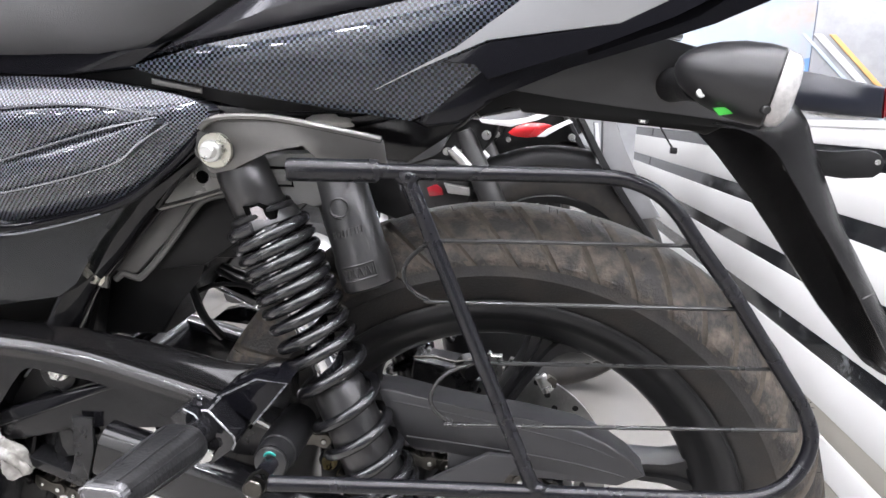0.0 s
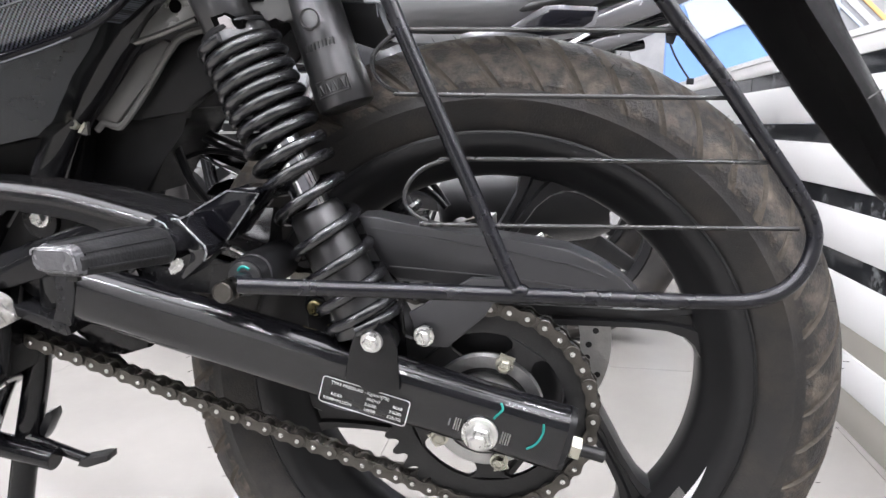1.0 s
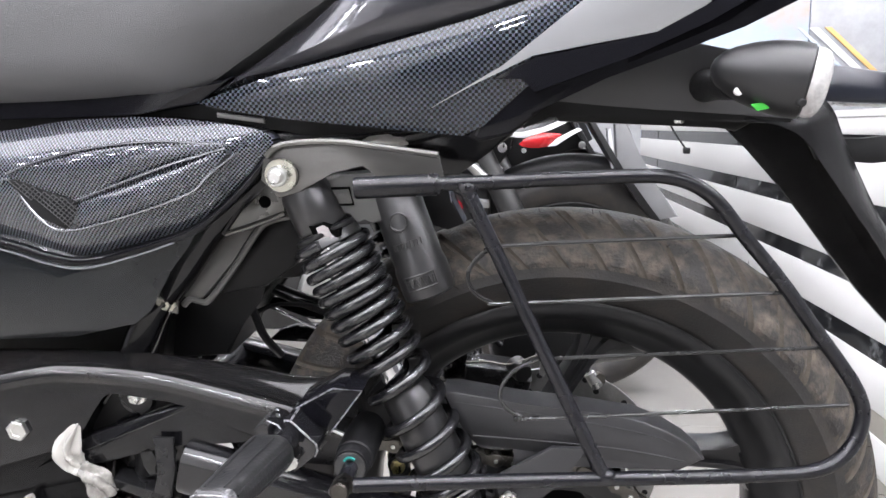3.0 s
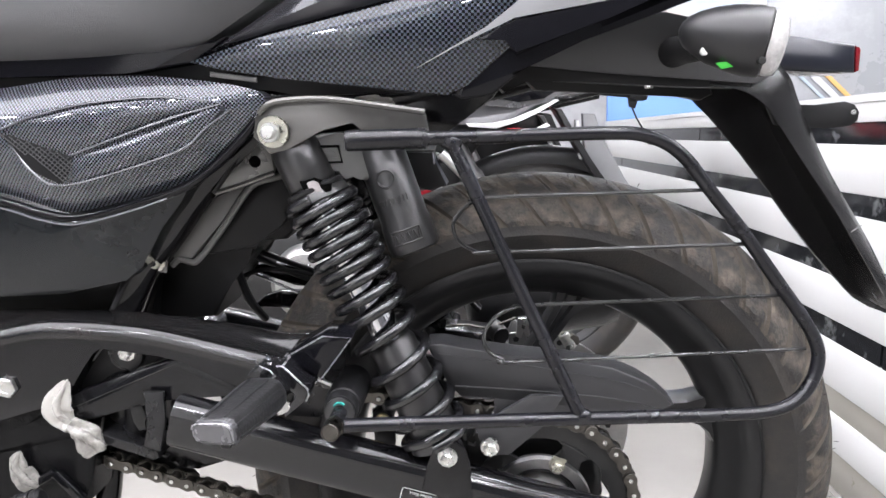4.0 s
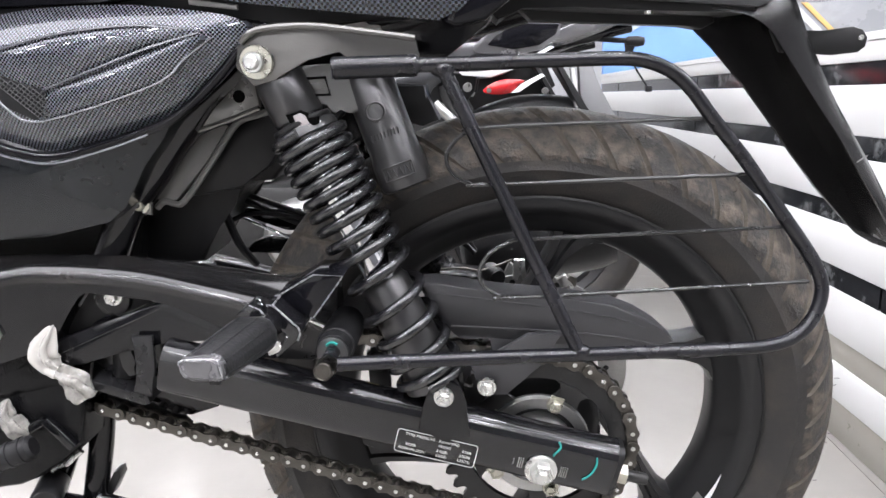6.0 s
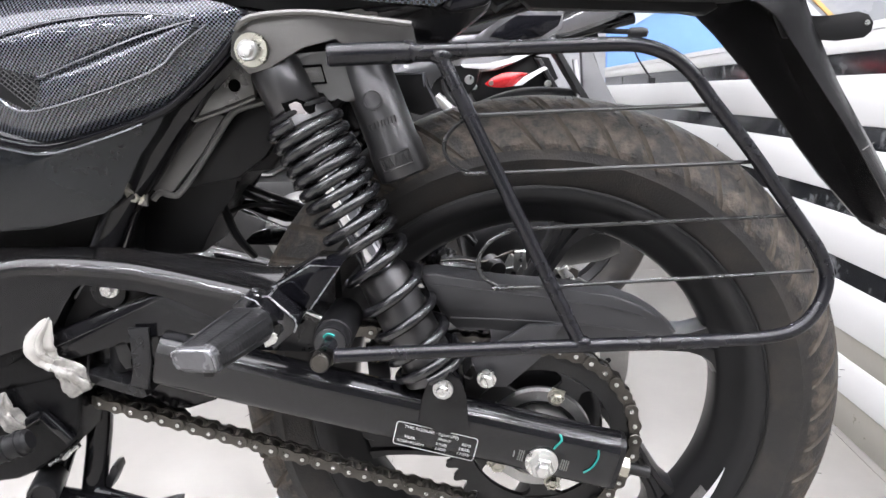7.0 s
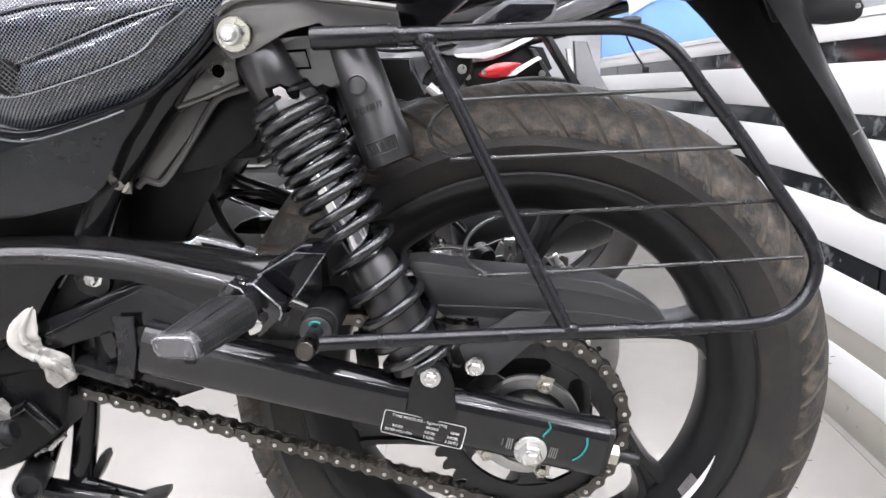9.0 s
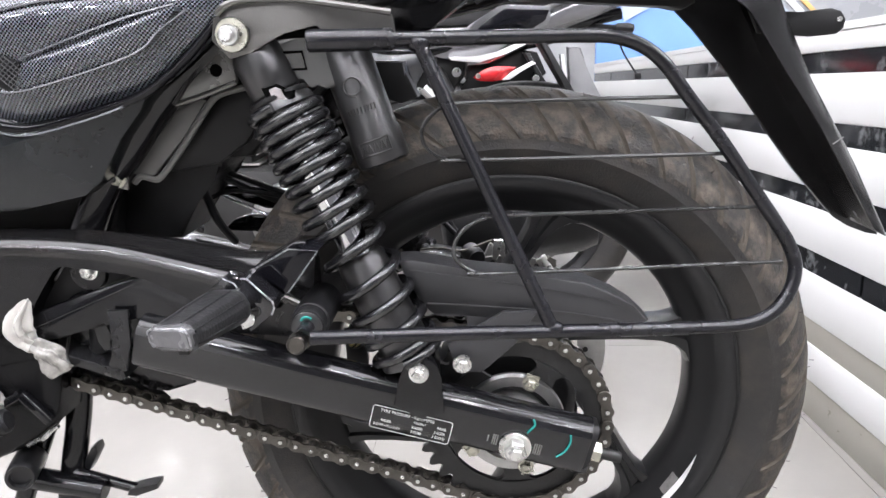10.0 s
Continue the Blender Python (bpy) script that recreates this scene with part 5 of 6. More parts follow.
panel = part("side_panel", pillow([(-0.66, 0.685), (-0.54, 0.708), (-0.463, 0.717), (-0.413, 0.723), (-0.35, 0.724), (-0.303, 0.720), (-0.258, 0.713), (-0.240, 0.704), (-0.247, 0.689), (-0.264, 0.671), (-0.291, 0.647), (-0.318, 0.630), (-0.364, 0.616), (-0.416, 0.604), (-0.451, 0.609), (-0.479, 0.618), (-0.55, 0.635), (-0.66, 0.645)], -0.118, 0.026, 0.03, 4, 16, power=2.2), M_CARBON_S, bike, "glossy carbon-pattern side panel")
part("panel_rim", tube([(-0.66, -0.124, 0.642), (-0.55, -0.124, 0.632), (-0.479, -0.124, 0.615), (-0.451, -0.124, 0.606), (-0.416, -0.124, 0.601), (-0.364, -0.124, 0.613), (-0.318, -0.124, 0.627), (-0.291, -0.122, 0.644), (-0.264, -0.120, 0.668), (-0.246, -0.118, 0.688)], 0.0042, 10, n=4), M_GLOSSBLACK, bike, "gloss black panel rim")
part("panel_seam", tube([(-0.66, -0.1292, 0.6372), (-0.55, -0.1296, 0.6272), (-0.479, -0.1300, 0.6102), (-0.451, -0.1300, 0.6012), (-0.416, -0.1300, 0.5962), (-0.364, -0.1300, 0.6082), (-0.330, -0.1292, 0.6190)], 0.0010, 6, n=4), M_EDGE, bike, "thin bright seam line")
part("raised_leaf", pillow([(-0.462, 0.681), (-0.43, 0.692), (-0.38, 0.702), (-0.32, 0.706), (-0.272, 0.7005), (-0.31, 0.690), (-0.36, 0.674), (-0.402, 0.660)], -0.1445, 0.006, 0.012, 3, 6), M_CARBON_S, panel, "raised carbon-pattern blade")
part("raised_leaf", pillow([(-0.400, 0.657), (-0.36, 0.671), (-0.31, 0.687), (-0.270, 0.697), (-0.285, 0.680), (-0.305, 0.664), (-0.36, 0.646), (-0.412, 0.634), (-0.412, 0.645)], -0.1440, 0.007, 0.012, 3, 6), M_CARBON_S, panel, "raised carbon-pattern blade")
# pale tubes put the highlights of the bevelled creases into colour
part("crease", tube([(-0.462, -0.1455, 0.681), (-0.43, -0.1465, 0.692), (-0.38, -0.1465, 0.702), (-0.32, -0.146, 0.706), (-0.272, -0.143, 0.7005)], 0.0013, 6, n=5), M_EDGE, panel, "crease with its highlight painted on")
part("crease", tube([(-0.402, -0.1455, 0.659), (-0.36, -0.147, 0.673), (-0.31, -0.147, 0.689), (-0.271, -0.143, 0.699)], 0.0013, 6, n=5), M_EDGE, panel, "crease with its highlight painted on")
part("crease", tube([(-0.478, -0.140, 0.668), (-0.462, -0.1435, 0.676), (-0.440, -0.1455, 0.646), (-0.416, -0.1455, 0.633), (-0.36, -0.1450, 0.645), (-0.305, -0.1450, 0.663), (-0.285, -0.144, 0.679), (-0.262, -0.140, 0.695)], 0.0013, 6, n=5), M_EDGE, panel, "crease with its highlight painted on")
part("vent", prism([(-0.462, 0.676), (-0.455, 0.677), (-0.402, 0.657), (-0.404, 0.640), (-0.416, 0.634), (-0.440, 0.646)], -0.1455, -0.137, 0.0008), M_RUBBER, panel, "black mesh air vent")
bm = bmesh.new()
for i in range(-14, 15):
    for sl in (0.9, -0.9):
        seg = []
        for q in range(25):
            x = -0.462 + 0.060 * q / 24
            z = 0.655 + (x + 0.432) * sl + i * 0.0045
            lo_z, hi_z = 0.676 - (x + 0.462) * 0.83, 0.679 - (x + 0.462) * 0.36
            lo_z = max(lo_z, 0.634)
            if lo_z < z < hi_z:
                seg.append((x, -0.1462, z))
        if len(seg) > 2:
            sweep(bm, seg, 0.0005, 4)
part("mesh", bm, M_PLASTIC_GREY, panel, "dark wire mesh")

# seat and tail
part("seat", pillow([(-0.70, 0.736), (-0.50, 0.735), (-0.412, 0.736), (-0.354, 0.739), (-0.308, 0.743), (-0.262, 0.768), (-0.222, 0.793), (-0.17, 0.83), (-0.20, 0.87), (-0.70, 0.87)], -0.112, 0.028, 0.22, 3, 10, power=3), M_SEAT, bike, "dark grey vinyl seat")
part("seat_base", prism([(-0.70, 0.722), (-0.36, 0.726), (-0.300, 0.734), (-0.27, 0.755), (-0.31, 0.744), (-0.70, 0.737)], -0.118, 0.118, 0.002), M_GLOSSBLACK, bike, "black seat base edge")
cowl = part("tail_cowl", pillow([(-0.303, 0.7345), (-0.243, 0.753), (-0.16, 0.772), (-0.076, 0.792), (0.04, 0.825), (0.16, 0.85), (0.20, 0.84), (0.096, 0.79), (0.03, 0.766), (-0.030, 0.742), (-0.066, 0.711), (-0.083, 0.7035), (-0.151, 0.711), (-0.229, 0.720), (-0.278, 0.728)], -0.118, 0.010, 0.05, 0, 10), M_CARBON_L, bike, "carbon-pattern tail cowl")
part("swoosh", prism([(-0.108, 0.7255), (-0.05, 0.757), (-0.005, 0.791), (0.05, 0.832), (0.17, 0.85), (0.098, 0.795), (0.063, 0.777), (-0.027, 0.764), (-0.075, 0.742)], -0.1285, -0.115, 0.0006), M_SILVER_PAINT, cowl, "silver-grey swoosh decal")
part("cowl_upper", pillow([(-0.305, 0.737), (-0.243, 0.7535), (-0.076, 0.793), (0.04, 0.826), (0.04, 0.86), (-0.12, 0.86), (-0.205, 0.792), (-0.26, 0.759)], -0.112, 0.012, 0.04, 0, 8), M_UPPER, bike, "graphite gloss upper cowl strip")
part("seat_rail_tab", prism([(-0.2880, 0.7265), (-0.2475, 0.7210), (-0.2475, 0.7165), (-0.2880, 0.7222)], -0.1145, -0.1115, 0.0008), M_COVER, bike, "pale grey seat rail tab")
part("cowl_flank", prism([(-0.0590, 0.7470), (-0.0244, 0.7628), (0.0640, 0.7765), (0.098, 0.7945), (0.20, 0.85), (0.21, 0.843), (0.10, 0.783), (0.05, 0.762), (-0.026, 0.7355), (-0.0348, 0.7469)], -0.1281, -0.110, 0.0008), M_GLOSSBLACK, cowl, "gloss black flank below the swoosh")
part("cowl_lower", prism([(-0.083, 0.7035), (-0.066, 0.7115), (-0.030, 0.7425), (-0.024, 0.760), (0.063, 0.7755), (0.098, 0.7935), (0.20, 0.85), (0.28, 0.85), (0.130, 0.7800), (0.0894, 0.7657), (0.0300, 0.7455), (-0.0140, 0.7303), (-0.0260, 0.7170), (-0.045, 0.703), (-0.07, 0.698)], -0.116, -0.09, 0.004, 0, 3), M_GLOSSBLACK, bike, "gloss black lower cowl edge")

# rear mudguard
mud = part("rear_mudguard", prism([(-0.024, 0.7285), (0.0, 0.738), (0.074, 0.772), (0.108, 0.772), (0.142, 0.764), (0.190, 0.751), (0.205, 0.738), (0.206, 0.716), (0.190, 0.7085), (0.1229, 0.7147), (0.0786, 0.7183), (0.0336, 0.7228), (-0.016, 0.7288)], -0.062, 0.062, 0.0025, 0, 2), M_ARMPLATE, bike, "dark grey plastic rear mudguard")
part("mudguard_inner", prism([(0.150, 0.706), (0.1843, 0.6766), (0.216, 0.638), (0.243, 0.604), (0.270, 0.568), (0.2990, 0.5315), (0.3278, 0.5000), (0.3375, 0.4896), (0.3483, 0.4790), (0.3644, 0.4695), (0.3833, 0.4625), (0.396, 0.460), (0.386, 0.482), (0.356, 0.520), (0.325, 0.555), (0.297, 0.590), (0.268, 0.636), (0.246, 0.668), (0.235, 0.692), (0.20, 0.735), (0.16, 0.735)], 0.040, 0.047, 0.002), M_FENDER, mud, "black far flank of the mudguard")
part("mudguard_flange", prism([(-0.034, 0.740), (0.06, 0.735), (0.18, 0.725), (0.190, 0.7045), (0.144, 0.7062), (0.0790, 0.7100), (0.0343, 0.7135), (-0.0135, 0.7170), (-0.0249, 0.7118), (-0.034, 0.704), (-0.05, 0.72)], -0.057, 0.057, 0.003), M_PLASTIC, mud, "black turned-in lower flange")
part("mudguard_underside", prism([(-0.012, 0.7175), (0.0, 0.706), (0.0963, 0.7005), (0.150, 0.697), (0.166, 0.6935), (0.178, 0.700), (0.17, 0.716), (0.06, 0.722)], 0.020, 0.060, 0.003), M_PLASTIC, mud, "black underside of the mudguard")
ridge = curve_through([(0.1500, -0.0577, 0.7085), (0.1800, -0.0577, 0.7025), (0.2010, -0.0575, 0.6900), (0.2170, -0.0568, 0.6691), (0.2450, -0.0562, 0.6302), (0.2738, -0.0555, 0.5910), (0.3051, -0.0545, 0.5442), (0.3288, -0.0530, 0.5079), (0.3413, -0.0500, 0.4891)], 5)
outer = curve_through([(0.2050, -0.0360, 0.7380), (0.2283, -0.0360, 0.7160), (0.2404, -0.0360, 0.6900), (0.2690, -0.0360, 0.6339), (0.2900, -0.0360, 0.6001), (0.3141, -0.0360, 0.5622), (0.3367, -0.0360, 0.5232), (0.3531, -0.0360, 0.4944), (0.3618, -0.0360, 0.4785)], 5)
bm = bmesh.new()
rings = []
for p, q in zip(ridge, outer):
    e = p.lerp(q, 0.62) + Vector((0, -0.0055, 0))
    rings.append([bm.verts.new(v_) for v_ in (p, p.lerp(e, 0.5) + Vector((0, -0.0012, 0)), e, e.lerp(q, 0.6), q, q + Vector((0.002, 0.04, 0)), q + Vector((0, 0.085, 0)), p.lerp(q, 0.75) + Vector((0, 0.090, 0)), p.lerp(q, 0.75) + Vector((0, 0.010, 0)), p + Vector((0, 0.004, 0)))])
for A, B in zip(rings, rings[1:]):
    for k in range(10):
        bm.faces.new((A[k], A[(k + 1) % 10], B[(k + 1) % 10], B[k]))
bm.faces.new(rings[0]), bm.faces.new(rings[-1][::-1])
part("mudguard_spine", bm, M_FENDER, mud, "rounded black mudguard back", 60)
part("fine_scratch", tube([(0.2890, -0.0560, 0.5720), (0.2975, -0.0565, 0.5785)], 0.0006, 6), M_LABELGREY, mud)
bars(mud, "moulded_mark", [(0.3437 + 0.0039 * k, 0.3459 + 0.0039 * k, 0.5132 - 0.0008 * k, 0.5192 - 0.0008 * k) for k in range(5)], 0.0392, M_FAINT, "faint moulded mark as plain bars")
hex_bolt(mud, (0.0985, -0.050, 0.7135), 0.004, 0.006, axis=(0, 0, -1), material=M_ZINC)
part("plate_bracket", prism([(0.215, 0.690), (0.262, 0.688), (0.288, 0.691), (0.297, 0.688), (0.302, 0.681), (0.301, 0.673), (0.295, 0.668), (0.272, 0.666), (0.225, 0.670)], -0.022, -0.016, 0.001), M_PLASTIC, mud, "black steel plate bracket")
# pale disc drawn where the bracket's hole shows bright
part("bracket_hole", lathe(bmesh.new(), (0.296, -0.0224, 0.681), (0, -1, 0), [(0, 0.0025), (0.0003, 0.0025), (0.0003, 0)], 12), M_ZINC, mud)

# tail lamp and indicator
lamp = part("tail_lamp", prism([(0.196, 0.756), (0.2374, 0.7500), (0.2890, 0.7420), (0.2905, 0.7170), (0.2328, 0.7206), (0.196, 0.7225)], -0.030, 0.030, 0.004, 0, 3), M_NAVY, bike, "dark navy tail lamp housing")
part("red_lens", prism([(0.2885, 0.7415), (0.2925, 0.7400), (0.2940, 0.7375), (0.2940, 0.7190), (0.2905, 0.7172)], -0.0296, 0.0296, 0.002, 0, 2), M_RED, lamp, "dark red tail lamp lens")
part("clear_strip", prism([(0.240, 0.7195), (0.280, 0.7172), (0.276, 0.7148), (0.248, 0.7160)], -0.026, 0.026, 0.0006), M_LENS, lamp, "clear lower lens strip")
IO, IA = (0.104, -0.124, 0.7510), (1, -0.30, -0.20)
bm = lathe(bmesh.new(), IO, IA, [(0, 0.0), (0.0015, 0.006), (0.006, 0.0118), (0.014, 0.0170), (0.026, 0.0220), (0.040, 0.0256), (0.056, 0.0272), (0.066, 0.0266), (0.0675, 0.024)], 48)
ind = part("turn_indicator", bm, M_POD, bike, "black turn indicator with a clear lens")
part("lens", lathe(bmesh.new(), IO, IA, [(0.0675, 0.0250), (0.0705, 0.0253), (0.0755, 0.0240), (0.0790, 0.0195), (0.0808, 0.011), (0.0814, 0.0)], 48), M_LENS, ind, "frosted clear lens")
part("stalk", lathe(bmesh.new(), (0.116, -0.055, 0.737), (0.006, -0.08, 0.002), [(0, 0.014), (0.03, 0.012), (0.075, 0.012)], 24), M_RUBBER, ind, "black rubber stalk")
part("sticker", prism([(0.1270, 0.7240), (0.1355, 0.7250), (0.1400, 0.7210), (0.1315, 0.7193)], -0.1515, -0.1485, 0), M_GREEN, ind, "small green sticker")
part("screw_hole", rod((0.1195, -0.1465, 0.7335), (0.1205, -0.138, 0.7335), 0.0034), M_WHITE_INK, ind, "white screw plug")
part("screw_hole", rod((0.1565, -0.1665, 0.7245), (0.1555, -0.150, 0.7265), 0.0030), M_STEELBLACK, ind, "dark screw head")

# footrest hanger
hanger = part("footrest_hanger", prism([(-0.66, 0.452), (-0.56, 0.470), (-0.475, 0.487), (-0.440, 0.490), (-0.40, 0.488), (-0.354, 0.4825), (-0.29, 0.467), (-0.244, 0.457), (-0.212, 0.438), (-0.262, 0.431), (-0.296, 0.448), (-0.331, 0.4685), (-0.355, 0.4715), (-0.372, 0.4735), (-0.405, 0.481), (-0.412, 0.4805), (-0.419, 0.476), (-0.432, 0.459), (-0.448, 0.425), (-0.66, 0.36)], -0.1272, -0.106, 0.003, 0, 2), M_FRAME, bike, "gloss black cast footrest hanger")
stations = curve_through([(-0.66, 0.466, 0.4985), (-0.56, 0.484, 0.503), (-0.478, 0.501, 0.5045), (-0.444, 0.503, 0.5035), (-0.40, 0.501, 0.502), (-0.354, 0.4955, 0.498), (-0.29, 0.4805, 0.4885), (-0.25, 0.4705, 0.482), (-0.215, 0.461, 0.481), (-0.185, 0.452, 0.480)], 6)
bm = bmesh.new()
rings = []
for p in stations:
    x, zf, zb = p
    prof = [(-0.1276, zf - 0.0150), (-0.1282, zf - 0.0090), (-0.1276, zf - 0.0068), (-0.1232, zf - 0.0013), (-0.1216, zf - 0.0004)]
    dip = 0.0045 * min(1.0, max(0.0, (x + 0.42) / 0.06))
    prof += [(-0.114, zf - dip * 0.7), (-0.106, zf + (zb - zf) * 0.15 - dip), (-0.098, zf + (zb - zf) * 0.6 - dip * 0.4), (-0.092, zb - 0.0006), (-0.088, zb), (-0.082, zb - 0.0012), (-0.076, zb - 0.006), (-0.074, zf - 0.024)]
    rings.append([bm.verts.new((x, a, b)) for a, b in prof])
for A, B in zip(rings, rings[1:]):
    for k in range(len(A)):
        bm.faces.new((A[k], A[(k + 1) % len(A)], B[(k + 1) % len(A)], B[k]))
bm.faces.new(rings[0]), bm.faces.new(rings[-1][::-1])
part("hanger_top", bm, mat("hanger_dusty_casting", (0.013, 0.0128, 0.0135), 0.17, 0.0, 0.0, 0.0, 0.04, 700, (0.028, 0.024, 0.022), 26.0, (0.5, 0.8), rvary=0.07, spec=0.62), hanger, "gloss black rounded upper rail", 50)
part("hanger_strut", prism([(-0.450, 0.430), (-0.395, 0.449), (-0.336, 0.4695), (-0.300, 0.461), (-0.262, 0.4315), (-0.305, 0.433), (-0.347, 0.427), (-0.395, 0.416), (-0.423, 0.405), (-0.452, 0.402)], -0.1240, -0.110, 0.003, 0, 3), M_FRAME, hanger)
bm = bmesh.new()
fa = [(-0.446, -0.1245, 0.4170), (-0.346, -0.1245, 0.4600), (-0.3345, -0.1245, 0.4645)], [(-0.4521, -0.1145, 0.4256), (-0.3542, -0.1145, 0.4652), (-0.3372, -0.1145, 0.4660)], [(-0.4521, -0.1135, 0.4150), (-0.3542, -0.1135, 0.4560), (-0.3372, -0.1135, 0.4600)]
fv = [[bm.verts.new(p) for p in row] for row in fa]
for k in range(2):
    for q in range(3):
        bm.faces.new((fv[q][k], fv[q][k + 1], fv[(q + 1) % 3][k + 1], fv[(q + 1) % 3][k]))
bm.faces.new([row[0] for row in fv]), bm.faces.new([row[2] for row in fv][::-1])
# paler paint than the strut stands in for the chamfer's ceiling reflection
part("strut_facet", bm, M_BRACKET, hanger, "strut chamfer coloured paler as lit")
part("casting_slit", prism([(-0.495, 0.399), (-0.468, 0.417), (-0.4695, 0.411)], -0.1253, -0.1235, 0), M_VOID, hanger, "black sliver drawn as the shaded casting slit")
part("hanger_plate", prism([(-0.66, 0.405), (-0.456, 0.470), (-0.446, 0.44), (-0.442, 0.40), (-0.432, 0.385), (-0.66, 0.33)], -0.120, -0.106, 0.004), M_CASE, hanger)
part("hanger_web", prism([(-0.31, 0.44), (-0.215, 0.437), (-0.200, 0.455), (-0.188, 0.445), (-0.184, 0.42), (-0.21, 0.405), (-0.30, 0.41)], -0.115, -0.108, 0.003), M_SATIN, hanger)
part("gloss_gusset", prism([(-0.222, 0.487), (-0.189, 0.5055), (-0.1640, 0.5045), (-0.1930, 0.466)], -0.166, -0.120, 0.002), M_GLOSSBLACK, hanger, "gloss black triangular gusset")
# thin pale tube draws the highlight on the gusset's glossy edge
part("glint_or_worn_edge", tube([(-0.2215, -0.1665, 0.4868), (-0.1890, -0.1665, 0.5055), (-0.1645, -0.1665, 0.5040), (-0.1925, -0.1665, 0.4668)], 0.0007, 6), M_EDGEGLINT, hanger, "painted glint along the gusset edge")
part("inner_plate", prism([(-0.425, 0.47), (-0.41, 0.479), (-0.37, 0.474), (-0.35, 0.455), (-0.40, 0.44), (-0.42, 0.452)], -0.10, -0.094, 0.001), M_RUBBER, hanger)
# added filler that keeps the hanger opening dark and hides the chain
part("backing_plate", prism([(-0.66, 0.34), (-0.66, 0.49), (-0.345, 0.490), (-0.345, 0.462), (-0.395, 0.44), (-0.428, 0.412), (-0.436, 0.375), (-0.445, 0.33)], -0.105, -0.099, 0.002), M_PLASTIC, hanger, "black filler plate added behind the hanger opening")
part("bolt_boss", lathe(bmesh.new(), (-0.396, -0.099, 0.466), (0, -1, 0), [(0, 0.018), (0.008, 0.018), (0.010, 0.0165), (0.010, 0)], 28), M_SATIN, hanger, "round black boss")
hex_bolt(hanger, (-0.3935, -0.110, 0.4685), 0.0062, 0.0088)
hex_bolt(hanger, (-0.5055, -0.1245, 0.4395), 0.0105, 0.0125, label="large zinc nut")
part("switch_body", rod((-0.398, -0.100, 0.385), (-0.394, -0.100, 0.436), 0.0125), M_RUBBER, hanger, "black rubber brake switch")
part("switch_clip", prism([(-0.390, 0.420), (-0.378, 0.424), (-0.377, 0.414), (-0.373, 0.409), (-0.378, 0.403), (-0.375, 0.396), (-0.383, 0.394), (-0.388, 0.403)], -0.124, -0.116, 0.001), M_STEELBLACK, hanger, "black spring clip")
part("strap_foot", prism([(-0.418, 0.392), (-0.366, 0.376), (-0.364, 0.3685), (-0.370, 0.366), (-0.416, 0.382)], -0.128, -0.09, 0.001), M_SATIN, hanger, "bent strap foot")
part("strap", prism([(-0.370, 0.438), (-0.3505, 0.4383), (-0.352, 0.406), (-0.360, 0.3772), (-0.3765, 0.383), (-0.3705, 0.3945), (-0.3695, 0.409)], -0.1330, -0.1290, 0.001), M_SATIN, hanger, "grey-black steel strap")

# folding footpeg
peg = new("footpeg")
peg.parent = bike
peg["label"] = "folding pillion footpeg with rubber pad"
secs = [(-0.2050, -0.2272, 0.4722, 0.0140, 0.0100), (-0.2085, -0.2275, 0.4727, 0.0172, 0.0126), (-0.2150, -0.2280, 0.4733, 0.0178, 0.0130), (-0.245, -0.2300, 0.4768, 0.0170, 0.0118), (-0.278, -0.2322, 0.4804, 0.0158, 0.0102), (-0.2925, -0.2332, 0.4820, 0.0152, 0.0096), (-0.2970, -0.2335, 0.4825, 0.0150, 0.0094)]
PAD = [(-1, -0.45), (-1.02, 0.35), (-0.82, 0.88), (-0.55, 1.0), (0.35, 1.0), (0.72, 0.78), (1.0, 0.10), (1.0, -0.55), (0.80, -1.0), (-0.55, -1.0)]
bm = bmesh.new()
rings = []
for y, x, z, w, h in secs:
    rings.append([bm.verts.new((x + a * w, y, z + b * h)) for a, b in PAD])
for A, B in zip(rings, rings[1:]):
    for k in range(10):
        bm.faces.new((A[k], A[(k + 1) % 10], B[(k + 1) % 10], B[k]))
bm.faces.new(rings[0]), bm.faces.new(rings[-1])
bmesh.ops.bevel(bm, geom=[e for e in bm.edges], offset=0.0009, segments=2, profile=0.5, affect="EDGES")
part("rubber_pad", bm, M_PAD, peg, "ribbed black rubber pad")
for a, b in ((-0.52, 1.01), (0.33, 1.01), (0.86, 0.46), (1.01, -0.50)):
    part("rib", tube([(x + a * w, y, z + b * h) for y, x, z, w, h in secs[2:6]], 0.0007, 6), M_PAD, peg)
bm = bmesh.new()
y, x, z, w, h = -0.2978, -0.2336, 0.4826, 0.0150, 0.0094
CAP = [(-1.0, -0.35), (-1.02, 0.45), (-0.82, 0.92), (0.62, 0.94), (0.88, 0.60), (1.0, -0.45), (0.86, -0.80), (-0.72, -0.66)]
LIP = [(-1.0, -0.55), (-1.04, 0.45), (-0.84, 0.98), (0.66, 1.0), (0.94, 0.62), (1.06, -0.60), (1.0, -1.18), (-0.60, -1.10)]
A = [bm.verts.new((x + a * w, y + 0.006, z + b * h)) for a, b in LIP]
B = [bm.verts.new((x + a * w * 0.96, y - 0.0035, z + b * h * 0.94)) for a, b in CAP]
bm.faces.new(B), bm.faces.new(A[::-1])
for k in range(8):
    bm.faces.new((A[k], A[(k + 1) % 8], B[(k + 1) % 8], B[k]))
bmesh.ops.bevel(bm, geom=list(bm.edges), offset=0.0016, segments=3, affect="EDGES")
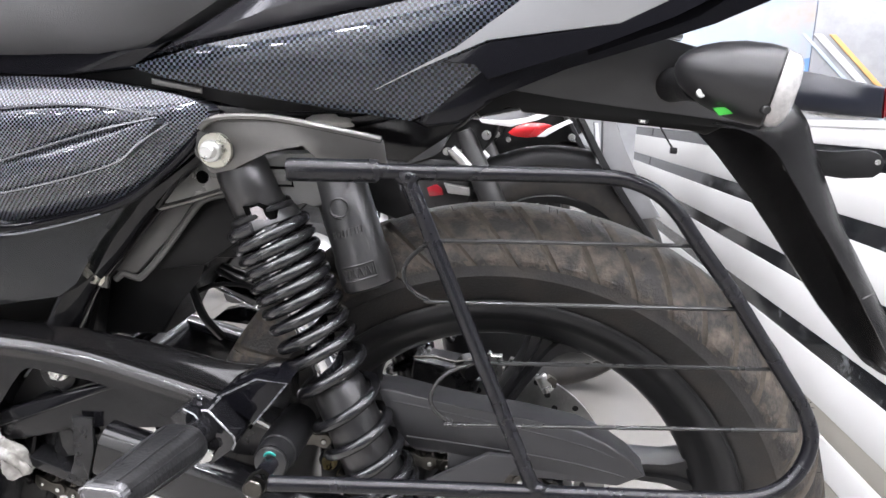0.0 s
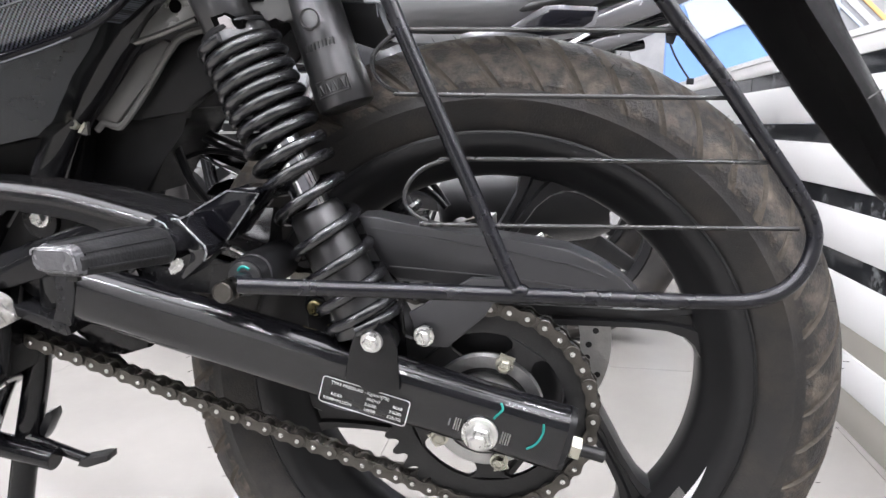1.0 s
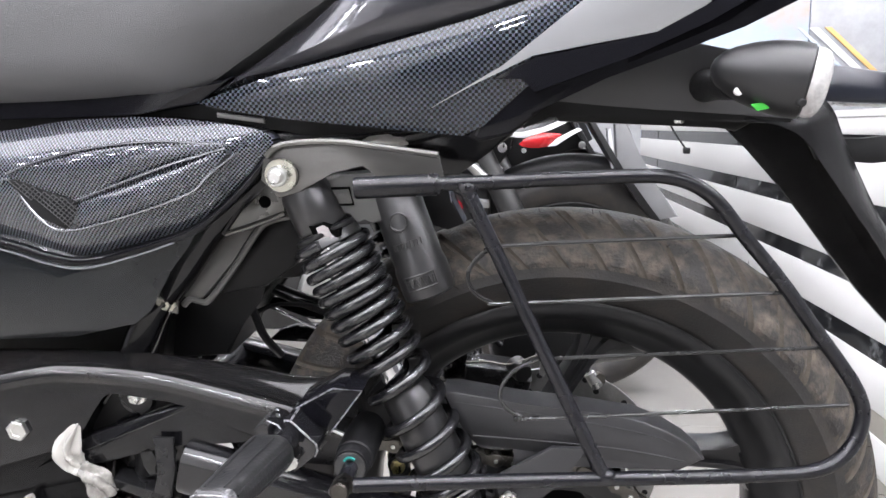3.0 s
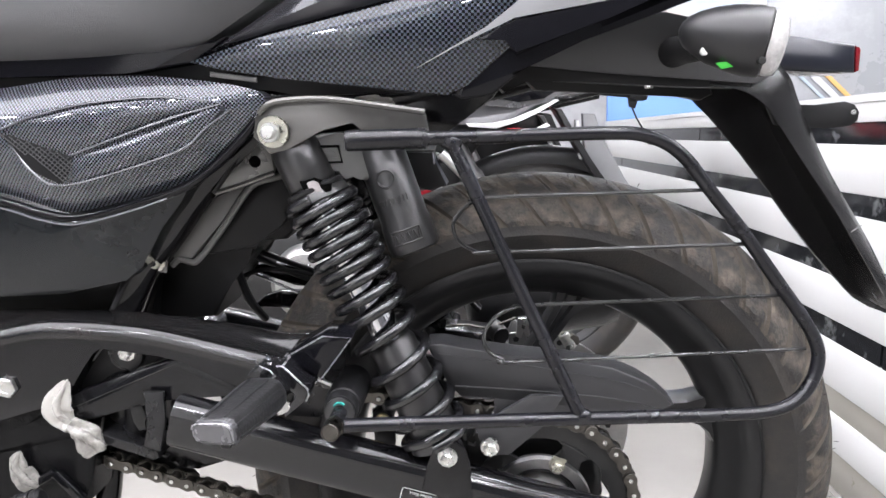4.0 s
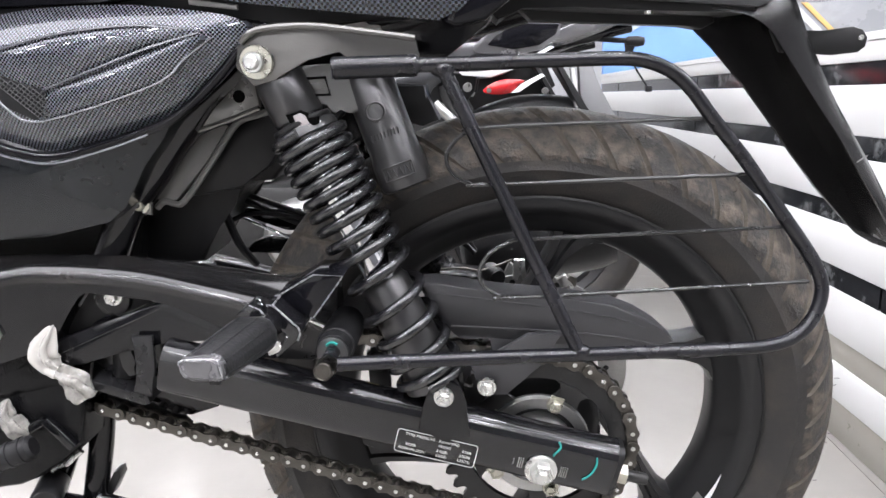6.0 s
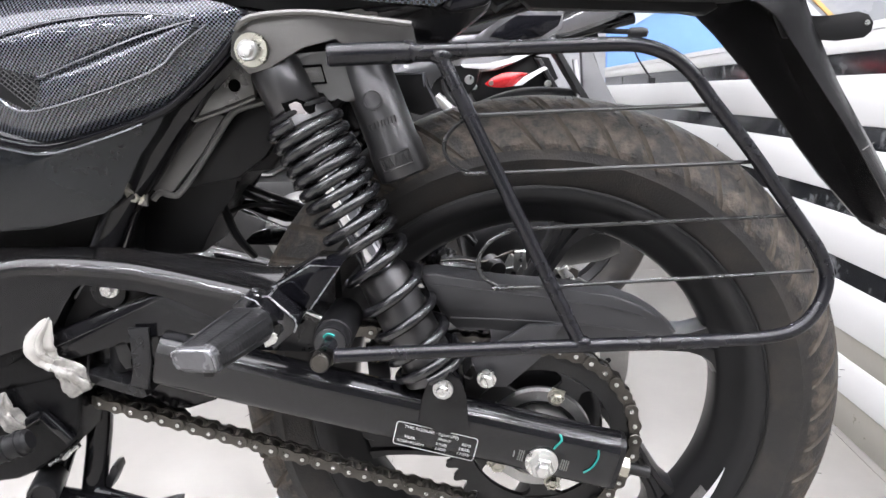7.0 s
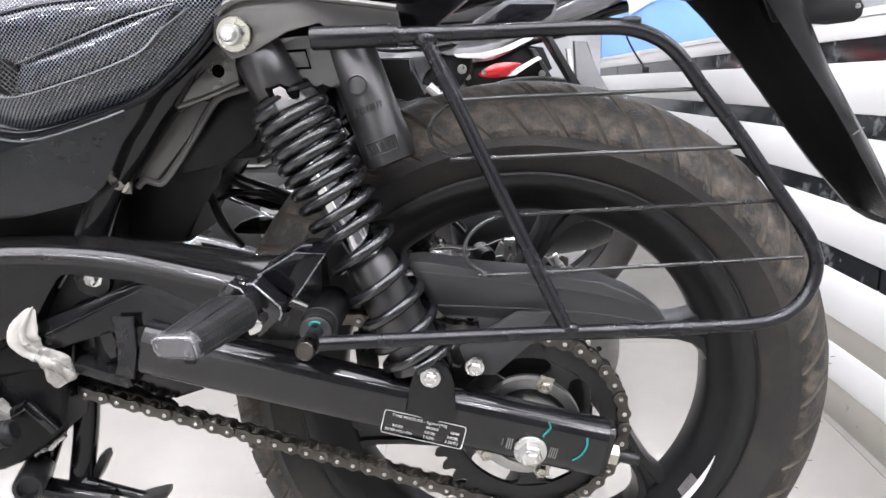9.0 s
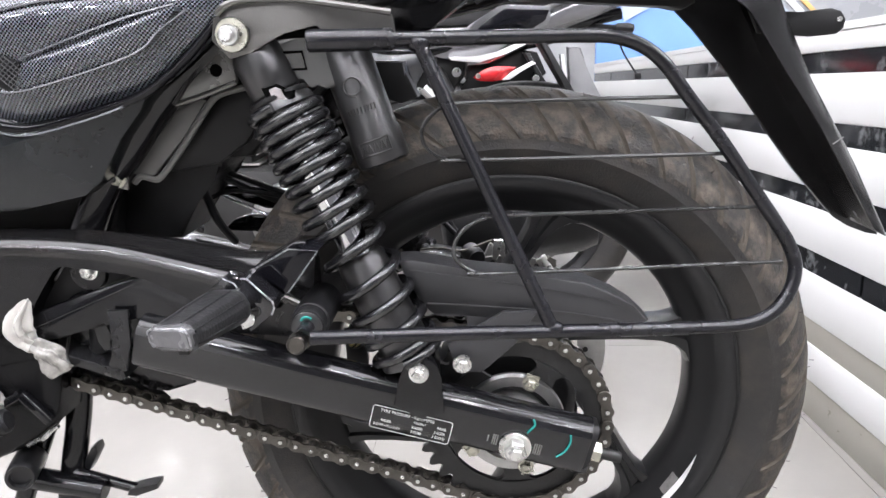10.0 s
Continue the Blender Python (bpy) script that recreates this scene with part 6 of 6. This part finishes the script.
part("end_cap", bm, mat("worn_grey_cap", (0.17, 0.17, 0.178), 0.30, 0.5, 0.0, 0.25, 0.15, 300), peg, "worn grey metal end cap")
# the cap rim's highlight is drawn as a pale tube
part("cap_rim", tube([(x + a * w * 0.93, y - 0.0034, z + b * h * 0.91) for a, b in CAP[1:6]], 0.0006, 6, n=3), M_EDGEGLINT, peg, "painted glint along the cap rim")
part("cap_tab", block(-0.2320, -0.2250, -0.2940, -0.2900, 0.4690, 0.4735, 0.0006), M_STEELBLACK, peg, "small black tab under the cap")
JAW = [(-0.2155, 0.4930), (-0.2105, 0.4930), (-0.1910, 0.4735), (-0.1900, 0.468), (-0.1925, 0.4625), (-0.2112, 0.4465), (-0.2140, 0.4505), (-0.2007, 0.4625), (-0.2003, 0.4685), (-0.2143, 0.4817), (-0.2168, 0.488)]
JAW = [(x - 0.0080, z - 0.0060) for x, z in JAW]
part("clevis", prism(JAW, -0.188, -0.152, 0.0026, 0, 3), M_CLEVIS, peg, "gloss black clevis jaw")
FAR_JAW = [(-0.2400, 0.4860), (-0.2282, 0.4948), (-0.2195, 0.4910), (-0.2080, 0.4735), (-0.2160, 0.4620), (-0.2190, 0.4716), (-0.2272, 0.4815), (-0.2350, 0.4815)]
FAR_JAW = [(x - 0.0090, z - 0.0070) for x, z in FAR_JAW]
part("clevis", prism(FAR_JAW, -0.190, -0.164, 0.0016, 0, 2), M_CLEVIS, peg, "gloss black clevis jaw")
part("knuckle", rod((-0.2265, -0.209, 0.4725), (-0.2190, -0.155, 0.4650), 0.0105), M_CLEVIS, peg, "gloss black pivot knuckle")
part("pivot_pin", rod((-0.2385, -0.180, 0.4700), (-0.2010, -0.176, 0.4640), 0.0036), M_ZINC, peg, "bright pivot pin")
# pale tubes draw the highlights on the clevis edges
part("glint_or_worn_edge", tube([(x, -0.1885, z) for x, z in JAW[:5]], 0.0009, 6), M_EDGEGLINT, peg, "painted glint along the clevis edge")
part("glint_or_worn_edge", tube([(JAW[1][0], -0.188 + 0.009 * k, JAW[1][1]) for k in range(4)], 0.0008, 6), M_EDGEGLINT, peg, "painted glint along the clevis edge")
part("glint_or_worn_edge", tube([(x, -0.1904, z) for x, z in FAR_JAW[1:4]], 0.0006, 6), M_EDGEGLINT, peg, "painted glint along the clevis edge")
bm = bmesh.new()
bmesh.ops.create_icosphere(bm, subdivisions=3, radius=1)
for w_ in bm.verts:
    k = 1 + 0.6 * noise.noise(w_.co * 2.6)
    w_.co = Vector((-0.2174, -0.1980, 0.4540)) + Vector((w_.co.x * 0.0045 + w_.co.z * 0.003, w_.co.y * 0.0025, w_.co.z * 0.0055)) * k
part("spring_clip", bm, M_ZINC, peg, "bent bright spring clip", 30)
part("stop_edge", beam((-0.206, 0.4535), (-0.187, 0.4443), 0.0030, 0.0030, -0.134, -0.128, 0.001), M_ZINC, peg, "bright worn stop edge")

# stand and lower left clutter
stand = new("centre_stand")
stand.parent = bike
stand["label"] = "black tubular centre stand"
part("leg", tube([(-0.445, -0.065, 0.36), (-0.452, -0.072, 0.30), (-0.466, -0.085, 0.22), (-0.48, -0.10, 0.12), (-0.49, -0.115, 0.02)], 0.0125, 14, n=4), M_FRAME, stand)
part("brace", tube([(-0.430, -0.08, 0.352), (-0.470, -0.085, 0.31), (-0.52, -0.09, 0.20), (-0.54, -0.09, 0.15)], 0.010, 12, n=4), M_FRAME, stand)
part("foot", prism([(-0.56, 0.0), (-0.46, 0.0), (-0.45, 0.012), (-0.48, 0.02), (-0.56, 0.016)], -0.145, -0.10, 0.003), M_FRAME, stand)
part("cross_bar", rod((-0.500, -0.10, 0.2405), (-0.420, -0.10, 0.2260), 0.0115), M_FRAME, stand, "gloss black stand bar")
part("heel_lever", tube([(-0.452, -0.09, 0.240), (-0.420, -0.09, 0.2300), (-0.392, -0.09, 0.2217)], 0.0055, 10, n=4), M_FRAME, stand, "black heel lever")
part("lever_tip", prism([(-0.400, 0.2185), (-0.390, 0.2175), (-0.3665, 0.2265), (-0.3655, 0.233), (-0.372, 0.2315), (-0.396, 0.2255)], -0.098, -0.082, 0.001), M_STEELBLACK, stand, "worn lever tip")
part("weld_bead", rod((-0.4555, -0.092, 0.240), (-0.440, -0.095, 0.2355), 0.0050), M_ALU, stand, "rough bright weld bead")
part("stop_tab", prism([(-0.4500, 0.2470), (-0.4400, 0.2640), (-0.4345, 0.2660), (-0.4335, 0.2585), (-0.4450, 0.2380), (-0.4510, 0.2310)], -0.082, -0.066, 0.001), M_SATIN, stand)
case = part("engine_case", prism([(-0.66, 0.345), (-0.500, 0.370), (-0.4474, 0.391), (-0.433, 0.371), (-0.4425, 0.317), (-0.478, 0.288), (-0.515, 0.272), (-0.66, 0.25)], -0.120, -0.03, 0.006, 0, 3), M_CASE, bike, "gloss black lower casing")
part("case_rib", beam((-0.4725, 0.3485), (-0.4490, 0.3195), 0.010, 0.010, -0.128, -0.118, 0.003), M_FRAME, case, "cast rib")
part("case_rib", beam((-0.4725, 0.3485), (-0.505, 0.330), 0.009, 0.009, -0.127, -0.118, 0.003), M_FRAME, case, "cast rib")
shift = part("shift_pedal_rubber", rod((-0.545, -0.165, 0.312), (-0.470, -0.150, 0.336), 0.0115, 24, 0.003), M_RUBBER, bike, "ribbed black pedal rubber")
for k in range(6):
    q = Vector((-0.545, -0.165, 0.312)).lerp(Vector((-0.470, -0.150, 0.336)), 0.12 + 0.15 * k)
    part("rib", lathe_closed(bmesh.new(), q, (0.075, 0.015, 0.024), [(-0.002, 0.0112), (-0.0015, 0.0126), (0.0015, 0.0126), (0.002, 0.0112)], 24), M_RUBBER, shift)
part("case_boss", lathe(bmesh.new(), (-0.500, -0.085, 0.262), (0.38, -1, 0.08), [(0, 0.0145), (0.05, 0.0145), (0.058, 0.0140), (0.060, 0.0128), (0.060, 0.0098), (0.054, 0.0092), (0.054, 0)], 28), M_SATIN, bike, "black tube end with a round plug")
part("glint_or_worn_edge", tube([(-0.4782, -0.1205, 0.2905), (-0.470, -0.1205, 0.2955), (-0.4619, -0.1208, 0.2982), (-0.452, -0.1205, 0.3065), (-0.4440, -0.1205, 0.3125)], 0.0022, 8, n=3), M_ZINC, case, "chipped bright casing edge")
part("chain_slider", prism([(-0.43, 0.355), (-0.36, 0.327), (-0.352, 0.318), (-0.358, 0.315), (-0.43, 0.345)], -0.088, -0.07, 0.001), M_RUBBER, bike, "black rubber chain slider")

# exhaust on the far side
bm = lathe(bmesh.new(), (-0.078, 0.165, 0.432), (0.40, 0.0, 0.06), [(0, 0.015), (0.0, 0.034), (0.006, 0.044), (0.018, 0.050), (0.17, 0.050), (0.19, 0.044), (0.19, 0.02)], 36)
part("silencer", bm, M_PLASTIC_GREY, bike, "matt dark grey silencer")
part("caliper", prism([(-0.105, 0.40), (-0.03, 0.405), (-0.026, 0.420), (-0.05, 0.432), (-0.10, 0.438)], 0.052, 0.098, 0.005, 0, 3), M_SATIN, bike, "black rear brake caliper")
part("caliper_bracket", prism([(-0.04, 0.395), (0.03, 0.36), (0.045, 0.38), (-0.02, 0.44)], 0.085, 0.095, 0.002), M_ALU, bike)
for off in (0.0, 0.012):
    part("brake_hose", tube([(-0.06, 0.07 + off, 0.455), (-0.09, 0.075, 0.475 + off), (-0.16, 0.07, 0.47), (-0.26, 0.05, 0.50 + off), (-0.36, 0.02, 0.56)], 0.0035, 8, n=6), M_RUBBER, bike, "black rubber brake hose")
part("cable", tube([(-0.45, -0.02, 0.56), (-0.36, 0.0, 0.50), (-0.30, 0.03, 0.515), (-0.22, 0.06, 0.49), (-0.16, 0.05, 0.44)], 0.0028, 8, n=6), M_RUBBER, bike)
part("cable", tube([(-0.40, -0.03, 0.60), (-0.33, -0.01, 0.545), (-0.31, 0.0, 0.49), (-0.30, 0.02, 0.46)], 0.0045, 8, n=6), M_RUBBER, bike)

part("brake_rod", rod((-0.338, 0.045, 0.5165), (-0.262, 0.045, 0.4805), 0.0018), M_CHROME, bike, "bright brake rod")

part("caliper_clip", prism([(-0.018, 0.435), (-0.0165, 0.4565), (-0.0050, 0.4565), (-0.003, 0.435), (-0.007, 0.433), (-0.010, 0.446), (-0.013, 0.433)], 0.035, 0.045, 0.001), M_ZINC, bike, "bright caliper clip")
cup = part("caliper_cup", lathe(bmesh.new(), (-0.044, 0.062, 0.436), (0.5, -1, -0.2), [(0, 0.0115), (0.016, 0.0115), (0.019, 0.0100), (0.019, 0.0075)], 24), M_STEELBLACK, bike, "dark caliper piston cup")
part("cup_bore", lathe(bmesh.new(), (-0.0365, 0.0468, 0.4330), (0.5, -1, -0.2), [(0, 0.0098), (0.004, 0.0098), (0.004, 0.0)], 20), M_RUBBER, cup, "black rubber bore")
part("caliper_arm", beam((-0.006, 0.416), (0.008, 0.449), 0.009, 0.009, 0.045, 0.055, 0.003), M_STEELBLACK, bike)
part("brake_pipe", tube([(-0.099, 0.05, 0.442), (-0.075, 0.05, 0.4435), (-0.0547, 0.05, 0.4404), (-0.035, 0.05, 0.446), (-0.0184, 0.05, 0.4526)], 0.0014, 8, n=5), M_STEEL, bike, "steel brake pipe")
part("hose_union", rod((0.036, 0.05, 0.433), (0.046, 0.048, 0.417), 0.0065), M_ZINC, bike, "bright hose union")
part("union_nut", lathe(bmesh.new(), (0.046, 0.05, 0.426), (0.3, -1, 0), [(-0.004, 0.008), (0.004, 0.008), (0.004, 0.0)], 6), M_STEEL, bike, "steel union nut", 25)
# crumpled wrapping tied to the hanger: a twisted neck and a loose bunch
wrap = empty("plastic_wrapping", "crumpled white plastic wrapping tied to the black footrest hanger", "wrapping")
wrap.matrix_basis = LEANING
scrap = empty("wrapping_scrap", "loose scrap of crumpled white plastic wrapping on the casing", "wrapping")
scrap.matrix_basis = LEANING


tail_scrap = empty("wrapping_strip", "strip of crumpled cream plastic wrapping on the black frame rail", "wrapping")
tail_scrap.matrix_basis = LEANING


def crumple(name, centre, ex, seed, material=M_WRAP, amp=1.0, owner=None):
    bm = bmesh.new()
    bmesh.ops.create_icosphere(bm, subdivisions=5, radius=1)
    sh = Vector((seed, seed * 2, -seed))
    for w_ in bm.verts:
        c = w_.co.copy()
        k = 1 + 0.36 * noise.noise(c * 1.7 + sh) + amp * (0.26 * abs(noise.noise(c * 2.9 + sh)) + 0.10 * abs(noise.noise(Vector((c.x * 7, c.y * 7, c.z * 3)) + sh)))
        thin = 1.0 - 0.45 * max(0, c.z)
        w_.co = Vector(centre) + Vector((c.x * ex[0] * k * thin + ex[3] * c.z, c.y * ex[1] * k * thin, c.z * ex[2] * k))
    return part(name, bm, material, owner or wrap, "crumpled plastic wrapping", 50)


def pleated(name, spine, radii, folds, seed, material, label, owner, n=6):
    """A gathered piece of film: a closed sleeve whose wall runs in lengthwise pleats that twist and wander."""
    P = curve_through(spine, n)
    R = [p.x for p in curve_through([(r, 0, 0) for r in radii], n)]
    bm = bmesh.new()
    rings, segs = [], 40
    for i, (p, r) in enumerate(zip(P, R)):
        d = (P[min(i + 1, len(P) - 1)] - P[max(i - 1, 0)]).normalized()
        u = Vector((0, -1, 0)) - d * d.dot(Vector((0, -1, 0)))
        u.normalize()
        v = d.cross(u)
        row = []
        for k in range(segs):
            a = 2 * math.pi * k / segs
            wob = 1 + 0.30 * math.sin(folds * a + 0.22 * i + 2 * noise.noise(Vector((i * 0.13, seed, 0)))) + 0.35 * noise.noise(Vector((math.cos(a) * 1.6, math.sin(a) * 1.6, i * 0.22 + seed)))
            row.append(bm.verts.new(p + (u * math.cos(a) * 0.75 + v * math.sin(a)) * r * wob + Vector((noise.noise(p * 300 + Vector((k, 0, seed))), 0, noise.noise(p * 300 + Vector((0, k, seed))))) * 0.0008))
        rings.append(row)
    for A, B in zip(rings, rings[1:]):
        for k in range(segs):
            bm.faces.new((A[k], A[(k + 1) % segs], B[(k + 1) % segs], B[k]))
    bm.faces.new(rings[0][::-1]), bm.faces.new(rings[-1])
    return part(name, bm, material, owner, label, 32)


pleated("tied_wrapping", [(-0.4440, -0.124, 0.4500), (-0.4475, -0.127, 0.4420), (-0.4546, -0.130, 0.4270), (-0.4570, -0.130, 0.4150), (-0.4510, -0.130, 0.4055), (-0.4440, -0.129, 0.4010)], (0.0006, 0.0045, 0.0100, 0.0105, 0.0075, 0.0062), 5, 3.1, M_WRAP, "gathered white plastic wrapping", wrap)
crumple("tail_wrapping", (-0.1500, -0.0990, 0.6985), (0.0190, 0.004, 0.0052, 0.0), 6.4, M_WRAP, 0.8, tail_scrap)
M_FILM = mat("grey_clear_film", (0.26, 0.25, 0.23), 0.20, 0.0, 0.7, 0.4, 0.35, 130, stain_size=110)
pleated("loose_wrapping", [(-0.5030, -0.127, 0.3720), (-0.5070, -0.128, 0.3620), (-0.5060, -0.128, 0.3510), (-0.4980, -0.128, 0.3400), (-0.4930, -0.127, 0.3330)], (0.0010, 0.0065, 0.0085, 0.0090, 0.0055), 4, 5.3, M_FILM, "clear crumpled wrapping", scrap)
pleated("wrapping_end", [(-0.4480, -0.1295, 0.4035), (-0.4420, -0.130, 0.4000), (-0.4345, -0.130, 0.3930), (-0.4275, -0.1295, 0.3830), (-0.4235, -0.129, 0.3750)], (0.0060, 0.0085, 0.0105, 0.0120, 0.0105), 4, 8.7, M_FILM, "clear crumpled end of the wrapping", wrap)
# ---- floor tiles ----
TILE = 0.8
tile_me = mesh_of("floor_tile", block(-TILE / 2 + 0.0006, TILE / 2 - 0.0006, -TILE / 2 + 0.0006, TILE / 2 - 0.0006, -0.01, 0.0), M_FLOOR)
for i in range(-6, 8):
    for j in range(-6, 9):
        ob = new("floor_tile", tile_me)
        ob.location = (i * TILE - 0.62, j * TILE + 0.5, 0)
        ob.parent = floor
